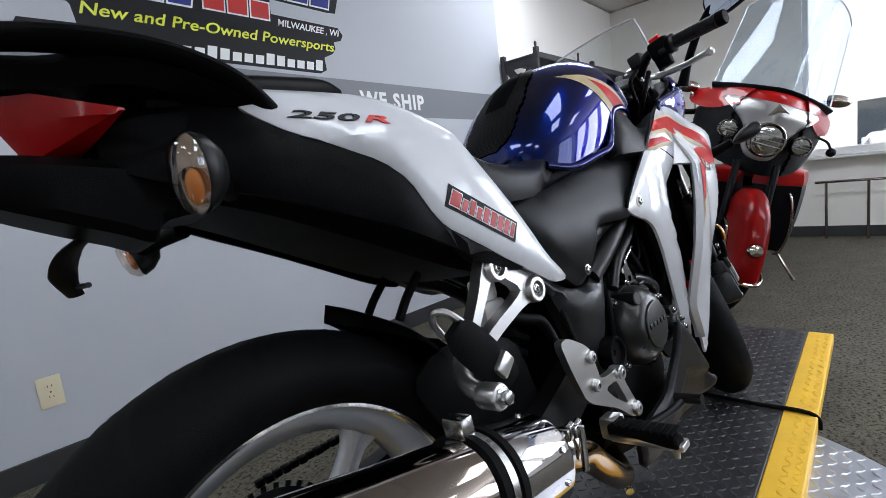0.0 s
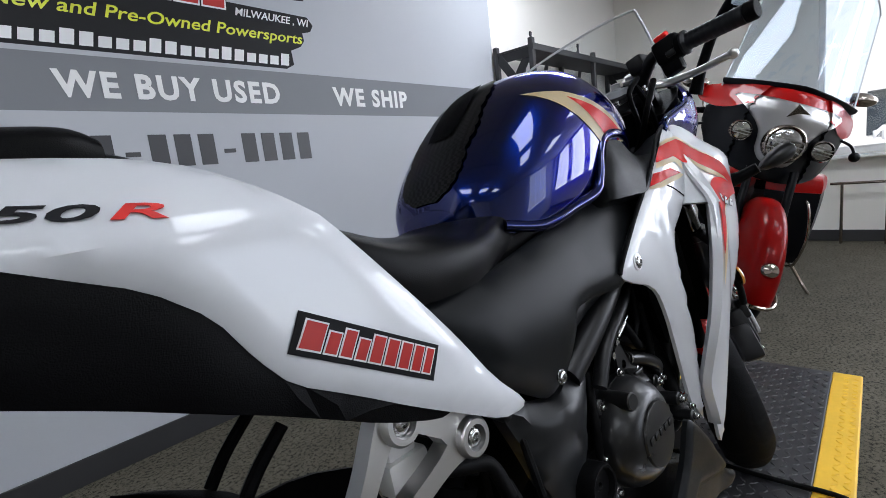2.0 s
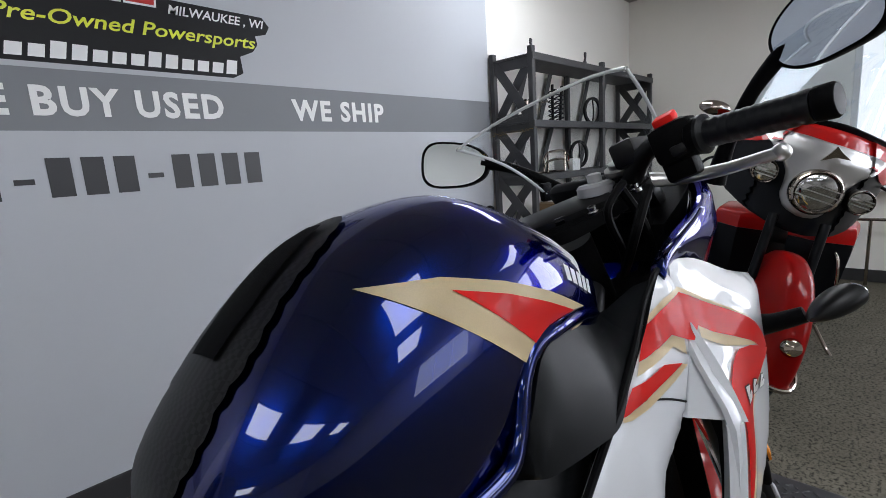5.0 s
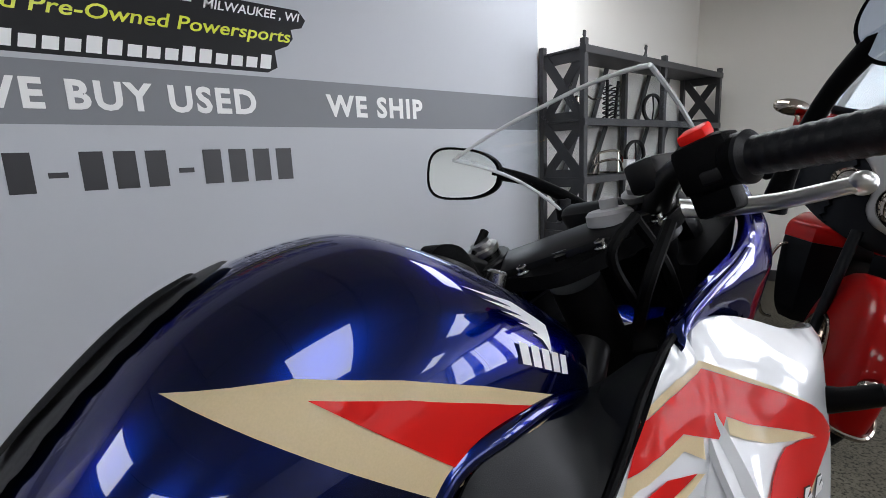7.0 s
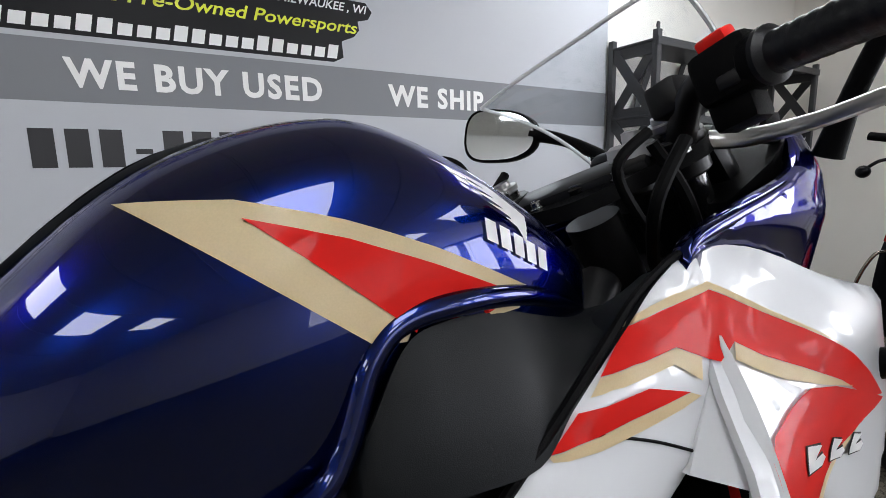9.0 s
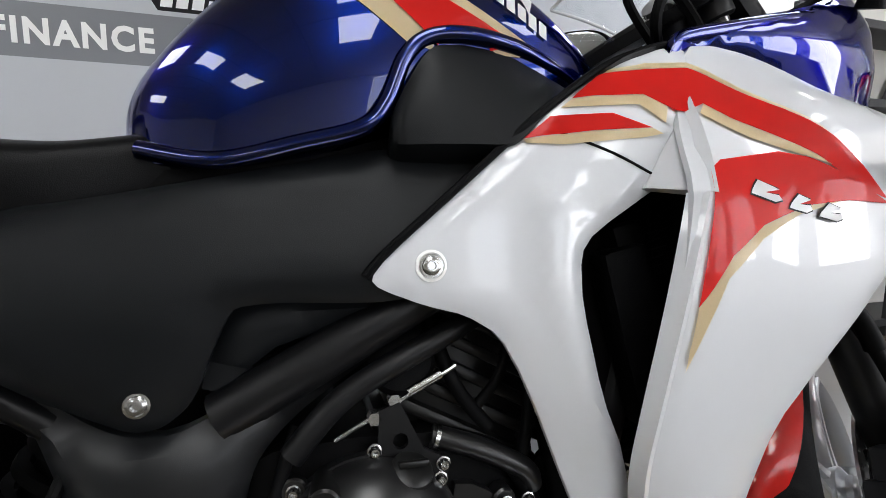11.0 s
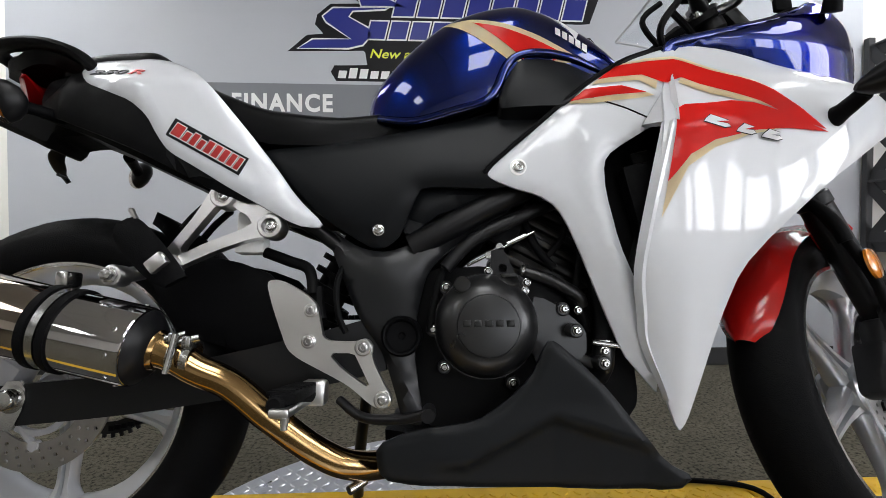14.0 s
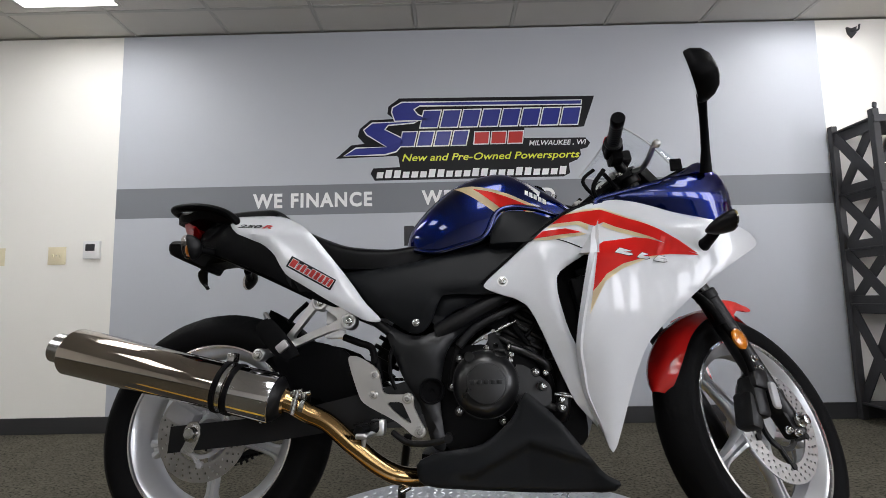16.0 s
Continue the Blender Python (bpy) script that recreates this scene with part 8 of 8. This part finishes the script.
# the front end is turned to the machine's left
TURN = Matrix.Translation((0.02, 0, 0)) @ Matrix.Rotation(radians(20), 4, Vector((-0.35, 0, 1)).normalized()) @ Matrix.Translation((-0.02, 0, 0))
for ob in list(tour.children_recursive):
    ob.data.transform(TURN)
for s in (-1, 1):
    # hard lower fairing with a red upper edge
    bm = bmesh.new()
    loft(bm, [[(-0.52 + dx * k, s * ((0.21 if s > 0 else 0.155) + dy * k), z) for dx, dy in ((0.16, -0.13), (0.20, 0.0), (0.14, 0.12), (-0.10, 0.13), (-0.16, 0.0), (-0.10, -0.13))] for z, k in ((0.26, 0.55), (0.34, 0.80), (0.50, 0.98), (0.64, 1.06), (0.70, 1.06))], 4)
    lf = tpart("lower_fairing", bm, M_TBLACK, "black hard lower fairing with red top")
    bm = bmesh.new()
    loft(bm, [[(-0.52 + dx * k, s * ((0.21 if s > 0 else 0.155) + dy * k), z) for dx, dy in ((0.16, -0.13), (0.20, 0.0), (0.14, 0.12), (-0.10, 0.13), (-0.16, 0.0), (-0.10, -0.13))] for z, k in ((0.702, 1.08), (0.75, 1.08), (0.785, 0.98), (0.80, 0.75))], 4)
    tpart("lower_fairing_top", bm, M_TRED, "red top edge", lf)
    bm = bmesh.new()
    tube(bm, [(-0.40, s * 0.22, 0.66), (-0.34, s * 0.29, 0.64), (-0.33, s * 0.32, 0.45), (-0.36, s * 0.29, 0.28), (-0.42, s * 0.25, 0.24)], 0.008, 10)
    tpart("crash_bar", bm, M_CHROME, "chrome crash bar")
    # mirror, grip and indicator turn with the handlebar
    bm = bmesh.new()
    tube(bm, [(-0.34, s * 0.34, 1.13), (-0.35, s * 0.37, 1.21), (-0.36, s * 0.41, 1.25)], 0.008, 8)
    bmesh.ops.transform(bm, matrix=TURN, verts=bm.verts)
    mm = tpart("mirror_stalk", bm, M_CHROME)
    bm = bmesh.new()
    loft(bm, [[(-0.36 + dx, s * 0.42 + a * math.cos(t), 1.265 + b * math.sin(t)) for t in [math.tau * k / 16 for k in range(16)]] for dx, a, b in ((-0.02, 0.07, 0.032), (0.0, 0.077, 0.038), (0.025, 0.05, 0.026), (0.04, 0.02, 0.01))], 3)
    bmesh.ops.transform(bm, matrix=TURN, verts=bm.verts)
    tpart("mirror_head", bm, M_CHROME, "chrome mirror back", mm)
    bm = bmesh.new()
    cyl(bm, (-0.34, s * 0.28, 1.12), (-0.44, s * 0.44, 1.10), 0.018, n=16)
    bmesh.ops.transform(bm, matrix=TURN, verts=bm.verts)
    tpart("grip", bm, M_RUBBER)
    bm = bmesh.new()
    tube(bm, [(-0.20, s * 0.34, 1.04), (-0.19, s * 0.39, 1.02), (-0.19, s * 0.42, 0.98)], 0.007, 8)
    bmesh.ops.create_uvsphere(bm, u_segments=14, v_segments=10, radius=0.026, matrix=Matrix.Translation((-0.19, s * 0.425, 0.965)))
    bmesh.ops.transform(bm, matrix=TURN, verts=bm.verts)
    tpart("indicator", bm, M_TBLACK, "black indicator")
bm = bmesh.new()
loft(bm, [[(x, w * math.sin(t), z + h * math.cos(t)) for t in [math.tau * k / 20 for k in range(20)]] for x, w, z, h in ((-0.50, 0.10, 0.86, 0.10), (-0.62, 0.18, 0.87, 0.14), (-0.82, 0.19, 0.85, 0.14), (-1.0, 0.12, 0.78, 0.09))], 4)
tpart("fuel_tank", bm, M_TRED, "red fuel tank")
bm = bmesh.new()
loft(bm, [[(x, w * math.sin(t), z + h * math.cos(t)) for t in [math.tau * k / 16 for k in range(16)]] for x, w, z, h in ((-0.95, 0.14, 0.72, 0.06), (-1.05, 0.19, 0.68, 0.07), (-1.18, 0.18, 0.73, 0.08), (-1.30, 0.16, 0.78, 0.08))], 4)
tpart("seat", bm, M_VINYL)
bm = bmesh.new()
box(bm, (-0.85, 0, 0.42), (0.62, 0.36, 0.42), bevel=0.06)
tpart("engine", bm, M_ENGINE, "large black engine")
tpart("tyre", tyre(Vector((-1.05, 0, 0.32)), 0.32, 0.08, 0.2), M_RUBBER)
bm = bmesh.new()
tube(bm, [(-0.56, 0.24, 0.26), (-0.52, 0.36, 0.10), (-0.48, 0.44, 0.016)], 0.010, 8)
tube(bm, [(-0.47, 0.43, 0.013), (-0.46, 0.50, 0.012)], 0.012, 8)
tpart("side_stand", bm, M_CHROME, "chrome side stand")


# thin chrome coat stand by the window wall
bm = bmesh.new()
for x in (-0.13, -0.42):
    cyl(bm, (5.37, x, 0.0), (5.37, x, 0.52), 0.012, n=12)
cyl(bm, (5.37, -0.05, 0.52), (5.37, -0.62, 0.52), 0.012, n=12)
cyl(bm, (5.37, -0.62, 0.0), (5.37, -0.62, 0.52), 0.012, n=12)
tagged(part("tube_rail", bm, M_CHROME, None), "low chrome tube rail standing below the window", "rail")

# ---- outside the windows ----
M_YARD = mat("pale_concrete", (0.60, 0.59, 0.57), rough=0.9, grain=0.3, grain_scale=40, vary=0.2, vary_scale=0.5, bump=0.5, bump_scale=90)
M_FACADE = mat("pale_render", (0.78, 0.77, 0.74), rough=0.8, vary=0.08, vary_scale=0.8)
M_TRUCK = mat("white_car_paint", (0.75, 0.76, 0.78), rough=0.25, coat=1.0, vary=0.03)
M_CARGLASS = mat("dark_car_glass", (0.03, 0.04, 0.05), rough=0.05, coat=1.0)
bm = bmesh.new()
v = [bm.verts.new(p) for p in ((-300, -300, -0.16), (300, -300, -0.16), (300, 300, -0.16), (-300, 300, -0.16))]
bm.faces.new(v)
setting("ground", bm, M_YARD, "sunlit pale concrete car park outside", "ground")
shop = thing("shop_building", "pale flat-roofed building across the car park", "building", pose(30, -14, -0.16))
bm = bmesh.new()
box(bm, (0, 0, 4.5), (6, 60, 9.0), bevel=0.05)
part("wall", bm, M_FACADE, shop, smooth=False)
bm = bmesh.new()
box(bm, (0, 0, 9.1), (6.4, 60.4, 0.25), bevel=0.03)
part("roof", bm, M_RACK, shop, smooth=False)
for k in range(8):
    bm = bmesh.new()
    box(bm, (-3.02, -17.5 + 5 * k, 1.6), (0.08, 3.0, 1.8), bevel=0.02)
    part("window", bm, M_CARGLASS, shop, smooth=False)


def pickup(x, y, turn, label):
    t = thing("pickup_truck", label, "truck", pose(x, y, -0.16, 0, 0, turn), "parked vehicles")
    body = [(-2.7, 0.55), (-2.7, 1.15), (-1.0, 1.2), (-0.85, 1.25), (-0.45, 1.85), (0.75, 1.9), (1.35, 1.3), (2.55, 1.15), (2.75, 0.95), (2.75, 0.55), (2.25, 0.5), (2.2, 0.72), (1.95, 0.95), (1.6, 0.95), (1.35, 0.72), (1.3, 0.5), (-1.25, 0.5), (-1.3, 0.72), (-1.55, 0.95), (-1.9, 0.95), (-2.15, 0.72), (-2.2, 0.5)]
    part("body", plate(rounded(body, 1), -0.92, 0.92), M_TRUCK, t, smooth=False)
    for s in (-1, 1):
        part("side_window", plate(rounded([(-0.42, 1.3), (-0.28, 1.75), (0.68, 1.78), (1.15, 1.32)], 1), s * 0.925 - 0.004, s * 0.925 + 0.004), M_CARGLASS, t, smooth=False)
        for wx in (1.78, -1.72):
            bm = bmesh.new()
            ringlathe(bm, (wx, s * 0.82, 0.4), (0, 1, 0), [(0.24, -0.11), (0.37, -0.11), (0.4, -0.07), (0.4, 0.07), (0.37, 0.11), (0.24, 0.11)], 40)
            w = part("tyre", bm, M_RUBBER, t)
            bm = bmesh.new()
            lathe(bm, (wx, s * 0.82 - 0.09, 0.4), (0, 1, 0), [(0.06, 0), (0.07, 0.01), (0.07, 0.17), (0.06, 0.18)], 20)
            ringlathe(bm, (wx, s * 0.82, 0.4), (0, 1, 0), [(0.22, -0.1), (0.245, -0.1), (0.245, 0.1), (0.22, 0.1)], 40)
            for k in range(8):
                a = math.tau * k / 8
                tube(bm, [(wx + 0.05 * math.cos(a), s * 0.9, 0.4 + 0.05 * math.sin(a)), (wx + 0.23 * math.cos(a), s * 0.9, 0.4 + 0.23 * math.sin(a))], 0.022, 6, smooth_path=False)
            part("rim", bm, M_SATIN, w)
    for s in (-1, 1):
        bm = bmesh.new()
        box(bm, (2.72, s * 0.7, 0.92), (0.08, 0.35, 0.18), bevel=0.02)
        part("headlight", bm, M_WHITEPLASTIC, t)
    return t


pickup(14.3, -3.1, 96, "white pickup truck parked outside the window")
pickup(17.5, -9.5, 100, "white pickup truck parked further off")
